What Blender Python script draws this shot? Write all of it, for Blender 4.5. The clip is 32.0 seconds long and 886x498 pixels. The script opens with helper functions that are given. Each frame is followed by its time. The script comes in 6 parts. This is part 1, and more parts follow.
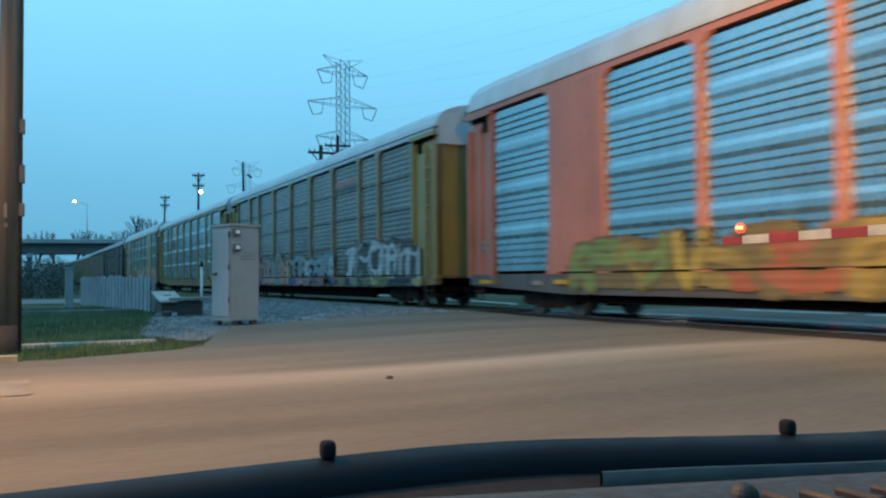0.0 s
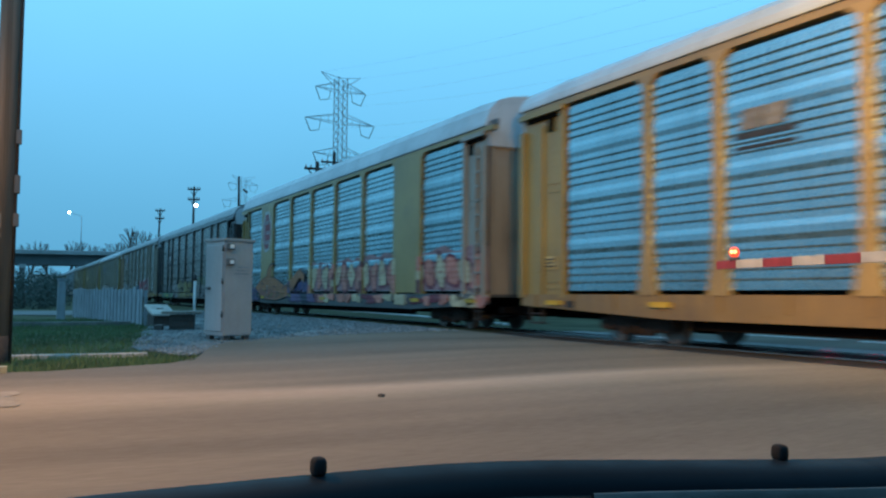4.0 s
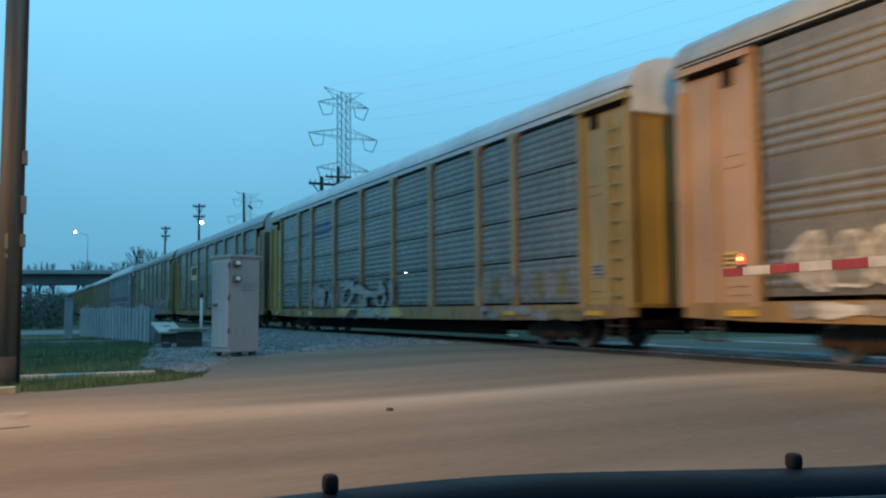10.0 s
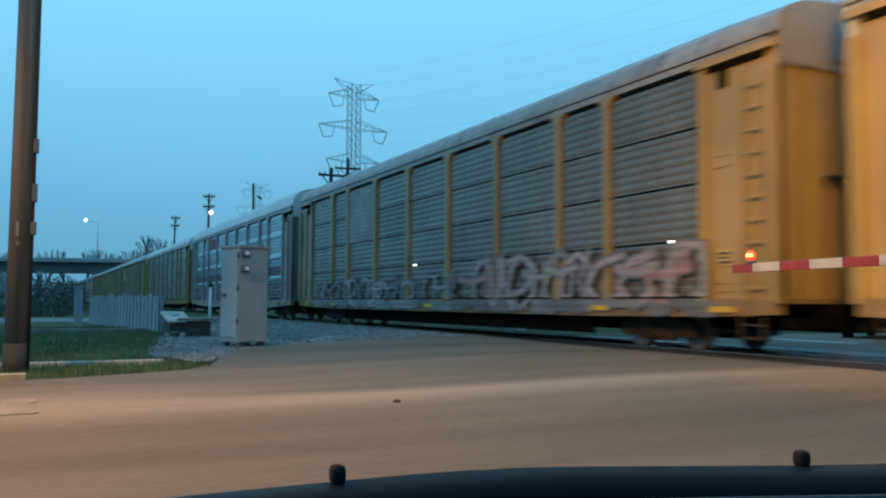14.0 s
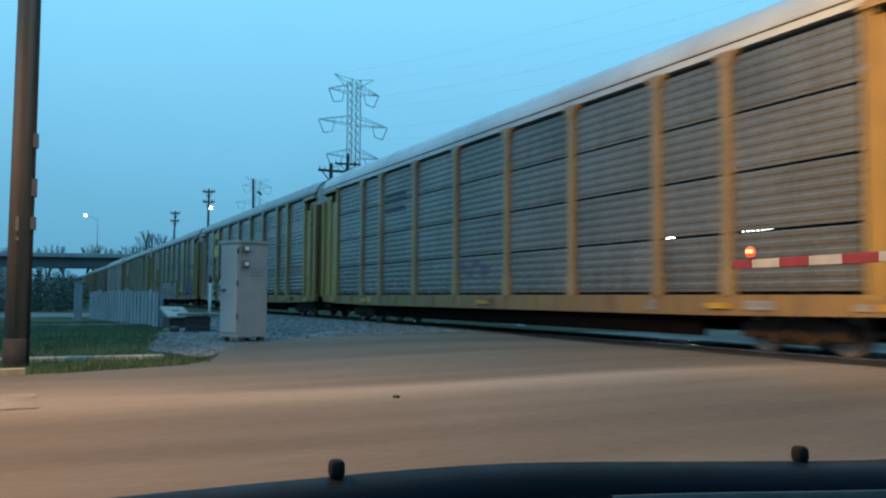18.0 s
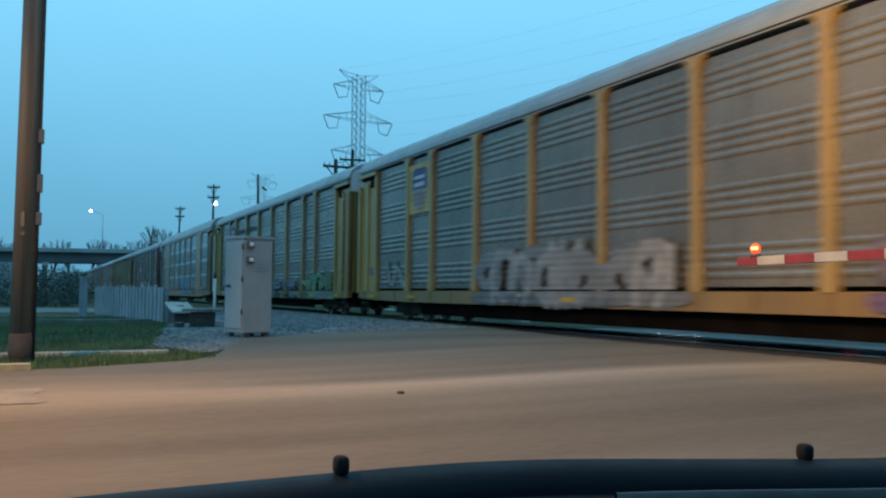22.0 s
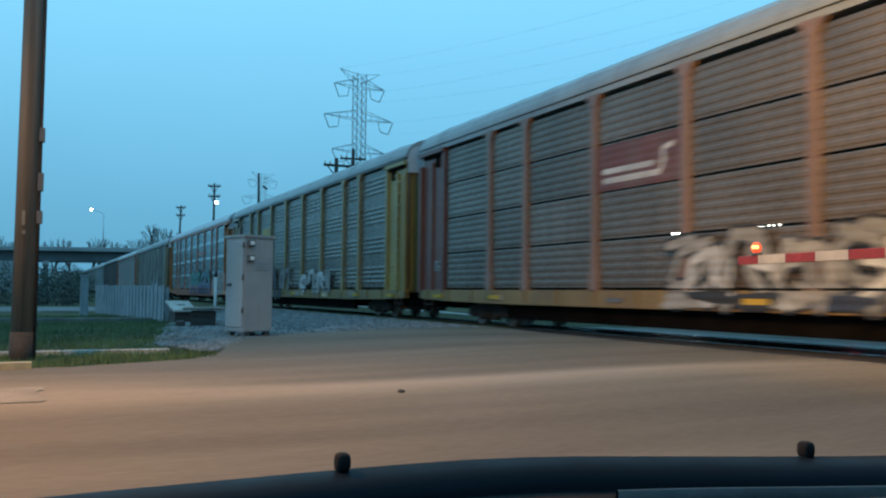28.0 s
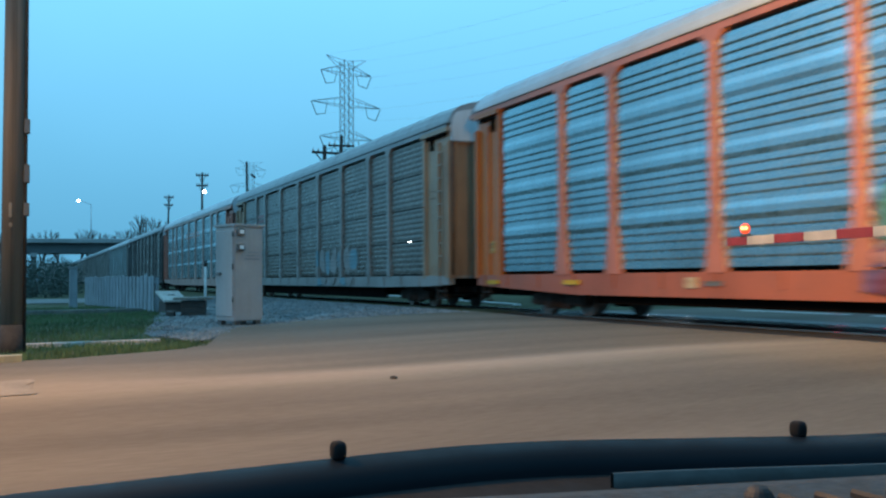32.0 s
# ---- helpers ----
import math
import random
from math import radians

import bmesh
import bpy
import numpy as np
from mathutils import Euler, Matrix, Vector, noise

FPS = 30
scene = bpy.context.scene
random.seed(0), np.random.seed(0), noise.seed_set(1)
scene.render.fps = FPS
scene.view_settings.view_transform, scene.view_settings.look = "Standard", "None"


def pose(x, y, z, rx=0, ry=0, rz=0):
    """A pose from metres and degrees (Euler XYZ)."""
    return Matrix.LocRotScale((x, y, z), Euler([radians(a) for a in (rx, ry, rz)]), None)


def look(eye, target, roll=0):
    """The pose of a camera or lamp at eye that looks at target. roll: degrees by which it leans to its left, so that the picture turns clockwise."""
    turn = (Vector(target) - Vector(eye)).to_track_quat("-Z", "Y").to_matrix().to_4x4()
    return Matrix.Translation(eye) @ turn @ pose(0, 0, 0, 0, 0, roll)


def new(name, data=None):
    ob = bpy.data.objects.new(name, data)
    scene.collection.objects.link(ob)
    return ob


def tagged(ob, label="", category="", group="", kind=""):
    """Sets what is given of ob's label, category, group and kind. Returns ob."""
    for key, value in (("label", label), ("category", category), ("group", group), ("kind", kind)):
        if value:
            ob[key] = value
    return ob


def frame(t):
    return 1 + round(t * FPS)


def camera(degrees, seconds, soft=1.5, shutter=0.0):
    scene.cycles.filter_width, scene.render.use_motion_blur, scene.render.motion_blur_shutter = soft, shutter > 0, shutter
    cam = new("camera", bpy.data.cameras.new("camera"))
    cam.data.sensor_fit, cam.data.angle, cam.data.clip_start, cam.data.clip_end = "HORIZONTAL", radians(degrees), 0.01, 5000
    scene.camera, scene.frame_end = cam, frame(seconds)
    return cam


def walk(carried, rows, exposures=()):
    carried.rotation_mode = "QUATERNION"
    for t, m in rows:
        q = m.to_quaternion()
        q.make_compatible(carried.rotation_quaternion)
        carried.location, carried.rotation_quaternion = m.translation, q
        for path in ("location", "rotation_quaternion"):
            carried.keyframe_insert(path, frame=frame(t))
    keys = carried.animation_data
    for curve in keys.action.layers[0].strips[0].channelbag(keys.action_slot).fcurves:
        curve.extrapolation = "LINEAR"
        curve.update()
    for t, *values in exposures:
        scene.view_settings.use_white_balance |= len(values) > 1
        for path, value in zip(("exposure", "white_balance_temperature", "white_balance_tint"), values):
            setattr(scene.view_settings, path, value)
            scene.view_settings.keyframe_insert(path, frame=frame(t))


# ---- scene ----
# Camera: a phone held inside a car that waits at a level crossing. The track runs along x; the train comes from -x.
EYE = 0.90
SPEED = 15.2065          # m/s
PITCH = 28.6             # from car to car
SIDE = 10.89             # near side of the train
MID = SIDE + 1.55        # centre line of the track
cam = camera(55.19, 32.0, soft=2.2, shutter=0.55)
ROWS = [
    (0, 0.0026, 0.0039, -0.0008, 63.612, 1.973, -0.483),
    (0.5, 0.0016, 0.0024, -0.0010, 63.870, 2.558, -0.243),
    (1, 0.0014, 0.0024, -0.0002, 63.247, 2.928, -0.099),
    (1.5, 0.0017, 0.0032, 0.0000, 62.712, 3.084, -0.041),
    (2, 0.0027, 0.0039, -0.0012, 62.534, 3.113, 0.091),
    (2.5, 0.0033, 0.0041, -0.0022, 62.623, 3.119, 0.256),
    (3, 0.0031, 0.0039, -0.0014, 62.780, 3.122, 0.317),
    (3.5, 0.0028, 0.0033, -0.0015, 63.020, 3.160, 0.450),
    (5.5, 0.0015, 0.0012, -0.0023, 63.860, 3.432, 0.998),
    (6, 0.0019, 0.0019, -0.0014, 64.227, 3.312, 1.050),
    (6.5, 0.0007, 0.0004, -0.0010, 64.553, 3.228, 1.163),
    (7, 0.0009, 0.0005, -0.0012, 64.586, 3.527, 0.694),
    (7.5, 0.0009, 0.0013, 0.0012, 64.222, 4.255, -0.035),
    (8, 0.0009, 0.0016, 0.0015, 63.682, 4.514, -0.757),
    (8.5, 0.0012, 0.0021, 0.0015, 63.381, 4.269, -0.971),
    (9, 0.0010, 0.0016, 0.0002, 63.346, 4.093, -0.815),
    (9.5, 0.0011, 0.0012, -0.0005, 63.476, 4.097, -0.543),
    (10, 0.0000, -0.0001, 0.0003, 63.603, 4.066, -0.439),
    (10.5, 0.0001, 0.0005, 0.0010, 63.705, 4.026, -0.430),
    (11, 0.0003, 0.0005, 0.0012, 63.812, 3.952, -0.367),
    (11.5, 0.0001, 0.0002, 0.0005, 63.867, 3.960, -0.167),
    (12, 0.0001, 0.0000, -0.0001, 63.938, 3.949, -0.054),
    (12.5, 0.0001, 0.0000, -0.0001, 64.023, 3.820, 0.063),
    (13, 0.0000, 0.0001, 0.0004, 64.158, 3.554, 0.175),
    (13.5, -0.0005, -0.0008, 0.0002, 64.244, 3.434, 0.307),
    (14, -0.0009, -0.0012, 0.0001, 64.187, 3.575, 0.288),
    (14.5, 0.0004, 0.0006, 0.0013, 64.129, 3.695, 0.028),
    (16.5, 0.0001, 0.0002, 0.0000, 64.124, 3.435, 0.187),
    (17, -0.0003, -0.0004, -0.0002, 64.106, 3.406, 0.285),
    (17.5, -0.0005, -0.0008, -0.0001, 64.134, 3.342, 0.278),
    (18, -0.0003, -0.0006, -0.0004, 64.175, 3.287, 0.384),
    (18.5, -0.0007, -0.0013, -0.0007, 64.215, 3.207, 0.483),
    (19, -0.0007, -0.0007, 0.0008, 64.216, 3.119, 0.382),
    (19.5, -0.0006, -0.0008, 0.0003, 64.223, 3.139, 0.424),
    (20, -0.0009, -0.0012, 0.0005, 64.236, 3.133, 0.367),
    (20.5, -0.0008, -0.0010, 0.0004, 64.305, 3.107, 0.384),
    (21, -0.0008, -0.0011, 0.0002, 64.378, 3.075, 0.477),
    (21.5, -0.0009, -0.0014, -0.0002, 64.422, 3.055, 0.531),
    (22, -0.0008, -0.0009, 0.0005, 64.475, 3.020, 0.526),
    (22.5, -0.0011, -0.0012, 0.0007, 64.470, 2.948, 0.357),
    (23, 0.0004, 0.0005, -0.0004, 64.408, 2.880, 0.133),
    (23.5, 0.0001, 0.0002, -0.0002, 64.351, 2.858, 0.212),
    (24, -0.0009, -0.0013, -0.0002, 64.351, 2.845, 0.651),
    (24.5, -0.0011, -0.0017, -0.0005, 64.385, 2.827, 0.903),
    (25, -0.0012, -0.0017, 0.0005, 64.457, 2.795, 0.749),
    (25.5, -0.0007, -0.0013, -0.0004, 64.497, 2.824, 0.675),
    (27.5, -0.0008, -0.0015, -0.0010, 64.560, 2.890, 0.600),
    (28, -0.0009, -0.0018, -0.0015, 64.518, 2.948, 0.546),
    (28.5, -0.0006, -0.0004, 0.0005, 64.368, 2.908, 0.375),
    (29, -0.0010, -0.0012, 0.0002, 64.253, 2.859, 0.429),
    (29.5, -0.0032, -0.0034, 0.0009, 64.141, 2.753, 0.493),
    (30, -0.0035, -0.0042, 0.0009, 64.195, 2.687, 0.584),
    (30.5, -0.0027, -0.0034, 0.0002, 64.251, 2.830, 0.813),
    (31, -0.0041, -0.0050, 0.0005, 64.292, 2.829, 0.648),
    (31.5, -0.0004, -0.0016, -0.0021, 64.249, 2.599, 0.001),
    (32, -0.0038, -0.0039, 0.0000, 63.835, 1.984, -0.385),
]
walk(cam, [(t, pose(x, y, EYE + z, 90 + pitch, 0, yaw) @ pose(0, 0, 0, 0, 0, roll)) for t, x, y, z, yaw, pitch, roll in ROWS],
     exposures=[(0, 0.24, 6500, 10), (1.2, 0.17, 6500, 10), (2.5, 0.11, 6000, 10), (4.5, 0.09, 6100, 10), (6, 0.07, 6500, 10), (26, 0.07, 6500, 10),
                (28.5, 0.12, 6500, 10), (30, 0.22, 6500, 10), (31, 0.20, 6250, 10), (32, 0.20, 6200, 10)])

# World: the blue end of an overcast dusk
world = bpy.data.worlds.new("world")
scene.world = world
world.use_nodes = True
wn, wl = world.node_tree.nodes, world.node_tree.links
wn.clear()
w_out = wn.new("ShaderNodeOutputWorld")
w_sky = wn.new("ShaderNodeTexSky")
w_sky.sky_type, w_sky.sun_disc = "NISHITA", False
w_sky.sun_elevation, w_sky.sun_rotation = radians(2.0), radians(200)
w_b1 = wn.new("ShaderNodeBackground")
w_b1.inputs["Strength"].default_value = 0.004
wl.new(w_sky.outputs[0], w_b1.inputs["Color"])
w_tc = wn.new("ShaderNodeTexCoord")
w_sep = wn.new("ShaderNodeSeparateXYZ")
wl.new(w_tc.outputs["Generated"], w_sep.inputs[0])
w_noise = wn.new("ShaderNodeTexNoise")
w_noise.inputs["Scale"].default_value, w_noise.inputs["Detail"].default_value = 2.2, 3
wl.new(w_tc.outputs["Generated"], w_noise.inputs["Vector"])
w_ma = wn.new("ShaderNodeMath")
w_ma.operation = "MULTIPLY_ADD"
w_ma.inputs[1].default_value, w_ma.inputs[2].default_value = 0.10, -0.05
wl.new(w_noise.outputs["Fac"], w_ma.inputs[0])
w_add = wn.new("ShaderNodeMath")
wl.new(w_sep.outputs["Z"], w_add.inputs[0])
wl.new(w_ma.outputs[0], w_add.inputs[1])
w_ramp = wn.new("ShaderNodeValToRGB")
w_ramp.color_ramp.elements[0].position, w_ramp.color_ramp.elements[0].color = 0.0, (0.068, 0.235, 0.365, 1)
w_ramp.color_ramp.elements[1].position, w_ramp.color_ramp.elements[1].color = 1.0, (0.188, 0.51, 0.75, 1)
for at, col in ((0.10, (0.094, 0.30, 0.458, 1)), (0.32, (0.163, 0.470, 0.70, 1))):
    w_ramp.color_ramp.elements.new(at).color = col
wl.new(w_add.outputs[0], w_ramp.inputs[0])
w_b2 = wn.new("ShaderNodeBackground")
w_b2.inputs["Strength"].default_value = 1.42
wl.new(w_ramp.outputs[0], w_b2.inputs["Color"])
w_sum = wn.new("ShaderNodeAddShader")
wl.new(w_b1.outputs[0], w_sum.inputs[0])
wl.new(w_b2.outputs[0], w_sum.inputs[1])
wl.new(w_sum.outputs[0], w_out.inputs[0])


def lamp(name, kind, at, to, power, colour, size=0.3, angle=150, blend=0.6):
    data = bpy.data.lights.new(name, kind)
    data.energy, data.color = power, colour
    if kind == "SUN":
        data.angle = radians(size)
    elif kind == "SPOT":
        data.spot_size, data.spot_blend, data.shadow_soft_size = radians(angle), blend, size
    else:
        data.shadow_soft_size = size
    ob = new(name, data)
    ob.matrix_world = look(at, to)
    return ob


lamp("sun", "SUN", (-10, -30, 28), (0, 0, 0), 0.45, (0.46, 0.74, 0.95), 60)
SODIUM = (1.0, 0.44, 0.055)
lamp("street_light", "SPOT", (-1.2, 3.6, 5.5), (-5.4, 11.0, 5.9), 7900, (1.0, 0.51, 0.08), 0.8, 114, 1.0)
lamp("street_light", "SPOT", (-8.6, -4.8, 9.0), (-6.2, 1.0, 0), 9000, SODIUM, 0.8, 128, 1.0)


# ---- materials ----
def mat(name, colour, rough=0.6, metal=0.0, var=0.25, scale=1.5, fine=18.0, bump=0.15, streak=0.0, dirt=(0.05, 0.045, 0.04), glow=0.0, stretch=(1, 1, 1), spec=0.5):
    m = bpy.data.materials.new(name)
    m.use_nodes = True
    n, l = m.node_tree.nodes, m.node_tree.links
    b = n["Principled BSDF"]
    b.inputs["Roughness"].default_value, b.inputs["Metallic"].default_value = rough, metal
    b.inputs["Specular IOR Level"].default_value = spec
    if glow:
        b.inputs["Base Color"].default_value = (*colour, 1)
        b.inputs["Emission Color"].default_value = (*colour, 1)
        b.inputs["Emission Strength"].default_value = glow
        return m
    tc, info = n.new("ShaderNodeTexCoord"), n.new("ShaderNodeObjectInfo")
    vm = n.new("ShaderNodeVectorMath")
    vm.operation = "MULTIPLY_ADD"
    vm.inputs[1].default_value = stretch
    sc = n.new("ShaderNodeMath")
    sc.operation = "MULTIPLY"
    sc.inputs[1].default_value = 37.0
    l.new(info.outputs["Random"], sc.inputs[0])
    l.new(tc.outputs["Object"], vm.inputs[0])
    l.new(sc.outputs[0], vm.inputs[2])

    def noise_at(s, detail, vec):
        t = n.new("ShaderNodeTexNoise")
        t.inputs["Scale"].default_value, t.inputs["Detail"].default_value = s, detail
        l.new(vec, t.inputs["Vector"])
        return t.outputs["Fac"]

    def remap(val, lo, hi, a, c):
        r = n.new("ShaderNodeMapRange")
        for i, v in enumerate((lo, hi, a, c)):
            r.inputs[i + 1].default_value = v
        l.new(val, r.inputs[0])
        return r.outputs[0]

    def mixed(fac, a, c, mode="MIX"):
        x = n.new("ShaderNodeMix")
        x.data_type, x.blend_type = "RGBA", mode
        for sock, v in ((x.inputs[0], fac), (x.inputs[6], a), (x.inputs[7], c)):
            if isinstance(v, (int, float)):
                sock.default_value = v
            elif isinstance(v, tuple):
                sock.default_value = (*v[:3], 1)
            else:
                l.new(v, sock)
        return x.outputs[2]

    big = noise_at(scale, 4, vm.outputs[0])
    small = noise_at(fine, 3, vm.outputs[0])
    lo, hi = tuple(c * (1 - var) for c in colour), tuple(min(1, c * (1 + var)) for c in colour)
    col = mixed(remap(big, 0.3, 0.7, 0, 1), lo, hi)
    col = mixed(remap(small, 0.35, 0.75, 0, 0.45 * min(1, var * 2)), col, tuple(c * 0.6 for c in colour))
    rnd = remap(info.outputs["Random"], 0, 1, 1 - var * 0.35, 1 + var * 0.25)
    comb = n.new("ShaderNodeCombineColor")
    for i in range(3):
        l.new(rnd, comb.inputs[i])
    col = mixed(1.0, col, comb.outputs[0], "MULTIPLY")
    if streak:
        sv = n.new("ShaderNodeVectorMath")
        sv.operation = "MULTIPLY"
        sv.inputs[1].default_value = (1.0, 1.0, 0.10)
        l.new(vm.outputs[0], sv.inputs[0])
        st = noise_at(5.0, 5, sv.outputs[0])
        col = mixed(remap(st, 0.50, 0.72, 0, streak), col, dirt)
        blot = noise_at(0.9, 5, vm.outputs[0])
        col = mixed(remap(blot, 0.52, 0.75, 0, streak * 0.8), col, dirt)
    l.new(col, b.inputs["Base Color"])
    l.new(remap(small, 0.3, 0.7, max(0.02, rough - 0.1), min(1, rough + 0.1)), b.inputs["Roughness"])
    if bump:
        bp = n.new("ShaderNodeBump")
        bp.inputs["Strength"].default_value, bp.inputs["Distance"].default_value = bump, 0.02
        l.new(small, bp.inputs["Height"])
        l.new(bp.outputs[0], b.inputs["Normal"])
    return m


M_ASPHALT = mat("asphalt", (0.152, 0.128, 0.102), 0.8, var=0.26, stretch=(0.8, 0.10, 1), scale=0.9, fine=60, bump=0.08, spec=0.12)


def road_lanes(m, stops):
    """Lighter and darker lanes along the road, a little askew: (x at y = 0, factor)."""
    n, l = m.node_tree.nodes, m.node_tree.links
    tc, sep, rng_n, ramp = (n.new("ShaderNode" + s) for s in ("TexCoord", "SeparateXYZ", "MapRange", "ValToRGB"))
    wob, add, skew = n.new("ShaderNodeTexNoise"), n.new("ShaderNodeMath"), n.new("ShaderNodeMath")
    skew.operation = "MULTIPLY_ADD"
    skew.inputs[1].default_value = -0.125
    wob.inputs["Scale"].default_value = 0.25
    add.operation = "MULTIPLY_ADD"
    add.inputs[1].default_value = 0.6
    l.new(tc.outputs["Object"], sep.inputs[0])
    l.new(tc.outputs["Object"], wob.inputs["Vector"])
    l.new(wob.outputs["Fac"], add.inputs[0])
    l.new(sep.outputs["Y"], skew.inputs[0])
    l.new(sep.outputs["X"], skew.inputs[2])
    l.new(skew.outputs[0], add.inputs[2])
    lo, hi = stops[0][0], stops[-1][0]
    for i, v in enumerate((lo + 0.3, hi + 0.3, 0, 1)):
        rng_n.inputs[i + 1].default_value = v
    l.new(add.outputs[0], rng_n.inputs[0])
    l.new(rng_n.outputs[0], ramp.inputs[0])
    els = ramp.color_ramp.elements
    ramp.color_ramp.interpolation = "EASE"
    for i, (x, v) in enumerate(stops):
        e = els[0] if i == 0 else els[-1] if i == len(stops) - 1 else els.new((x - lo) / (hi - lo))
        e.color = (v, v, v, 1)
    mix = n.new("ShaderNodeMix")
    mix.data_type, mix.blend_type = "RGBA", "MULTIPLY"
    mix.inputs[0].default_value = 1.0
    base = n["Principled BSDF"].inputs["Base Color"]
    src = base.links[0].from_socket
    l.new(src, mix.inputs[6])
    l.new(ramp.outputs[0], mix.inputs[7])
    l.new(mix.outputs[2], base)


road_lanes(M_ASPHALT, ((-20, 0.98), (-14, 0.94), (-11.3, 0.92), (-10.3, 1.06), (-9.45, 1.55), (-9.0, 1.40), (-8.2, 1.08), (-7.2, 0.84), (-6.4, 0.76), (-5.6, 0.88), (-4.6, 1.0), (-1, 0.95)))
M_DECK = mat("worn_rubber_deck", (0.036, 0.035, 0.035), 0.5, var=0.3, stretch=(0.3, 2, 1), scale=1.2, fine=20, bump=0.06)
M_CONCRETE = mat("concrete", (0.33, 0.32, 0.30), 0.85, var=0.2, scale=0.8, fine=14, bump=0.2, streak=0.4)
M_PATCH = mat("worn_road_patch", (0.185, 0.158, 0.126), 0.85, var=0.3, scale=1.5, fine=25)
M_KERBPAINT = mat("worn_yellow_kerb_paint", (0.28, 0.25, 0.15), 0.8, var=0.3, scale=3, streak=0.5, dirt=(0.2, 0.19, 0.17))
M_SOIL = mat("soil_and_grass", (0.068, 0.074, 0.045), 1.0, var=0.45, scale=0.25, fine=9, bump=0.5, spec=0.05)
M_GRAVELBED = mat("pale_gravel", (0.18, 0.185, 0.185), 0.95, var=0.3, scale=0.6, fine=25, bump=0.6, spec=0.1)
M_TRACKBED = mat("shade_dark_ballast", (0.045, 0.044, 0.043), 0.95, var=0.4, scale=0.8, fine=25, bump=0.6, spec=0.1)
M_STONE = mat("ballast_stone", (0.155, 0.178, 0.19), 0.9, var=0.6, scale=4, fine=30)
M_GRASS = mat("grass", (0.062, 0.112, 0.044), 0.9, var=0.4, scale=0.7, fine=10, bump=0)
M_RAIL = mat("rail_steel", (0.45, 0.43, 0.41), 0.2, 0.95, var=0.2, scale=3)
M_TIE = mat("tie_timber", (0.06, 0.05, 0.042), 0.9, var=0.3, scale=3)
M_WOOD = mat("weathered_pole_timber", (0.150, 0.124, 0.102), 0.85, var=0.4, scale=2, fine=22, bump=0.5, stretch=(3, 3, 0.12), streak=0.5, dirt=(0.06, 0.045, 0.035))
M_DARKWOOD = mat("dark_pole_timber", (0.028, 0.024, 0.022), 0.9, var=0.3, scale=2)
M_CABINET = mat("grey_painted_cabinet_steel", (0.30, 0.305, 0.31), 0.5, var=0.12, scale=1.2, streak=0.25, dirt=(0.25, 0.23, 0.2))
M_CABTRIM = mat("cabinet_hardware", (0.12, 0.12, 0.12), 0.5, 0.5, var=0.2)
M_WHITE = mat("white_plastic", (0.75, 0.75, 0.74), 0.5, var=0.08)
M_POST = mat("chalky_white_plastic", (0.52, 0.53, 0.53), 0.6, var=0.12, streak=0.2)
M_BLACK = mat("black_rubber", (0.015, 0.015, 0.017), 0.7, var=0.2)
M_FENCE = mat("grey_fence_board", (0.20, 0.235, 0.265), 0.8, var=0.2, scale=2, streak=0.4, dirt=(0.12, 0.12, 0.12))
M_RUSTBOX = mat("dark_timber_box", (0.05, 0.045, 0.042), 0.85, var=0.3)
M_PLANK = mat("weathered_plank", (0.16, 0.145, 0.125), 0.85, var=0.3, scale=3)
M_STOPLINE = mat("worn_white_road_paint", (0.55, 0.54, 0.53), 0.6, var=0.3, scale=2, streak=0.4)
M_LATTICE = mat("galvanised_lattice_steel", (0.20, 0.25, 0.28), 0.6, 0.2, var=0.15, bump=0)
M_BRIDGE = mat("bridge_concrete", (0.28, 0.30, 0.31), 0.85, var=0.15, scale=0.15, fine=2, streak=0.3)
M_GIRDER = mat("bridge_girder_steel", (0.10, 0.115, 0.125), 0.7, 0.2, var=0.2, scale=0.2)
M_BUILDING = mat("pale_far_wall", (0.50, 0.50, 0.50), 0.8, var=0.1, scale=0.2)
M_DARKGLASS = mat("dark_glass", (0.02, 0.025, 0.03), 0.1, var=0.1, bump=0)
M_TWIG = mat("bare_twig", (0.07, 0.065, 0.06), 0.9, var=0.3, bump=0)
M_SHRUB = mat("dark_shrub", (0.065, 0.085, 0.078), 1.0, var=0.25, scale=0.3, bump=0, spec=0.0)
M_OLDKERB = mat("mossy_concrete", (0.12, 0.13, 0.12), 0.9, var=0.35, scale=1.5, fine=14, streak=0.5)
M_LAMPGLOW = mat("lamp_glow", (0.85, 0.95, 1.0), glow=11)
M_HOT = mat("far_lamp_glow", (1.0, 0.97, 0.9), glow=16)
M_REDGLOW = mat("red_lamp_glow", (1.0, 0.09, 0.03), glow=0.9)
M_REDCORE = mat("red_lamp_core", (1.0, 0.50, 0.16), glow=2.6)
M_TAILGLOW = mat("tail_lamp_glow", (1.0, 0.03, 0.08), glow=6)
M_GATEWHITE = mat("white_reflective_sheeting", (0.36, 0.35, 0.33), 0.45, var=0.16, scale=5, bump=0.05)
M_GATERED = mat("red_reflective_sheeting", (0.21, 0.024, 0.026), 0.45, var=0.2, scale=5, bump=0.05)
M_STEEL = mat("galvanised_steel", (0.35, 0.36, 0.37), 0.5, 0.6, var=0.15)
M_HOOD = mat("dark_car_paint", (0.007, 0.011, 0.016), 0.45, 0.0, var=0.25, scale=1.5, fine=8, bump=0.05, spec=0.05)
M_COWL = mat("black_cowl_plastic", (0.010, 0.011, 0.013), 0.85, var=0.2, spec=0.2)
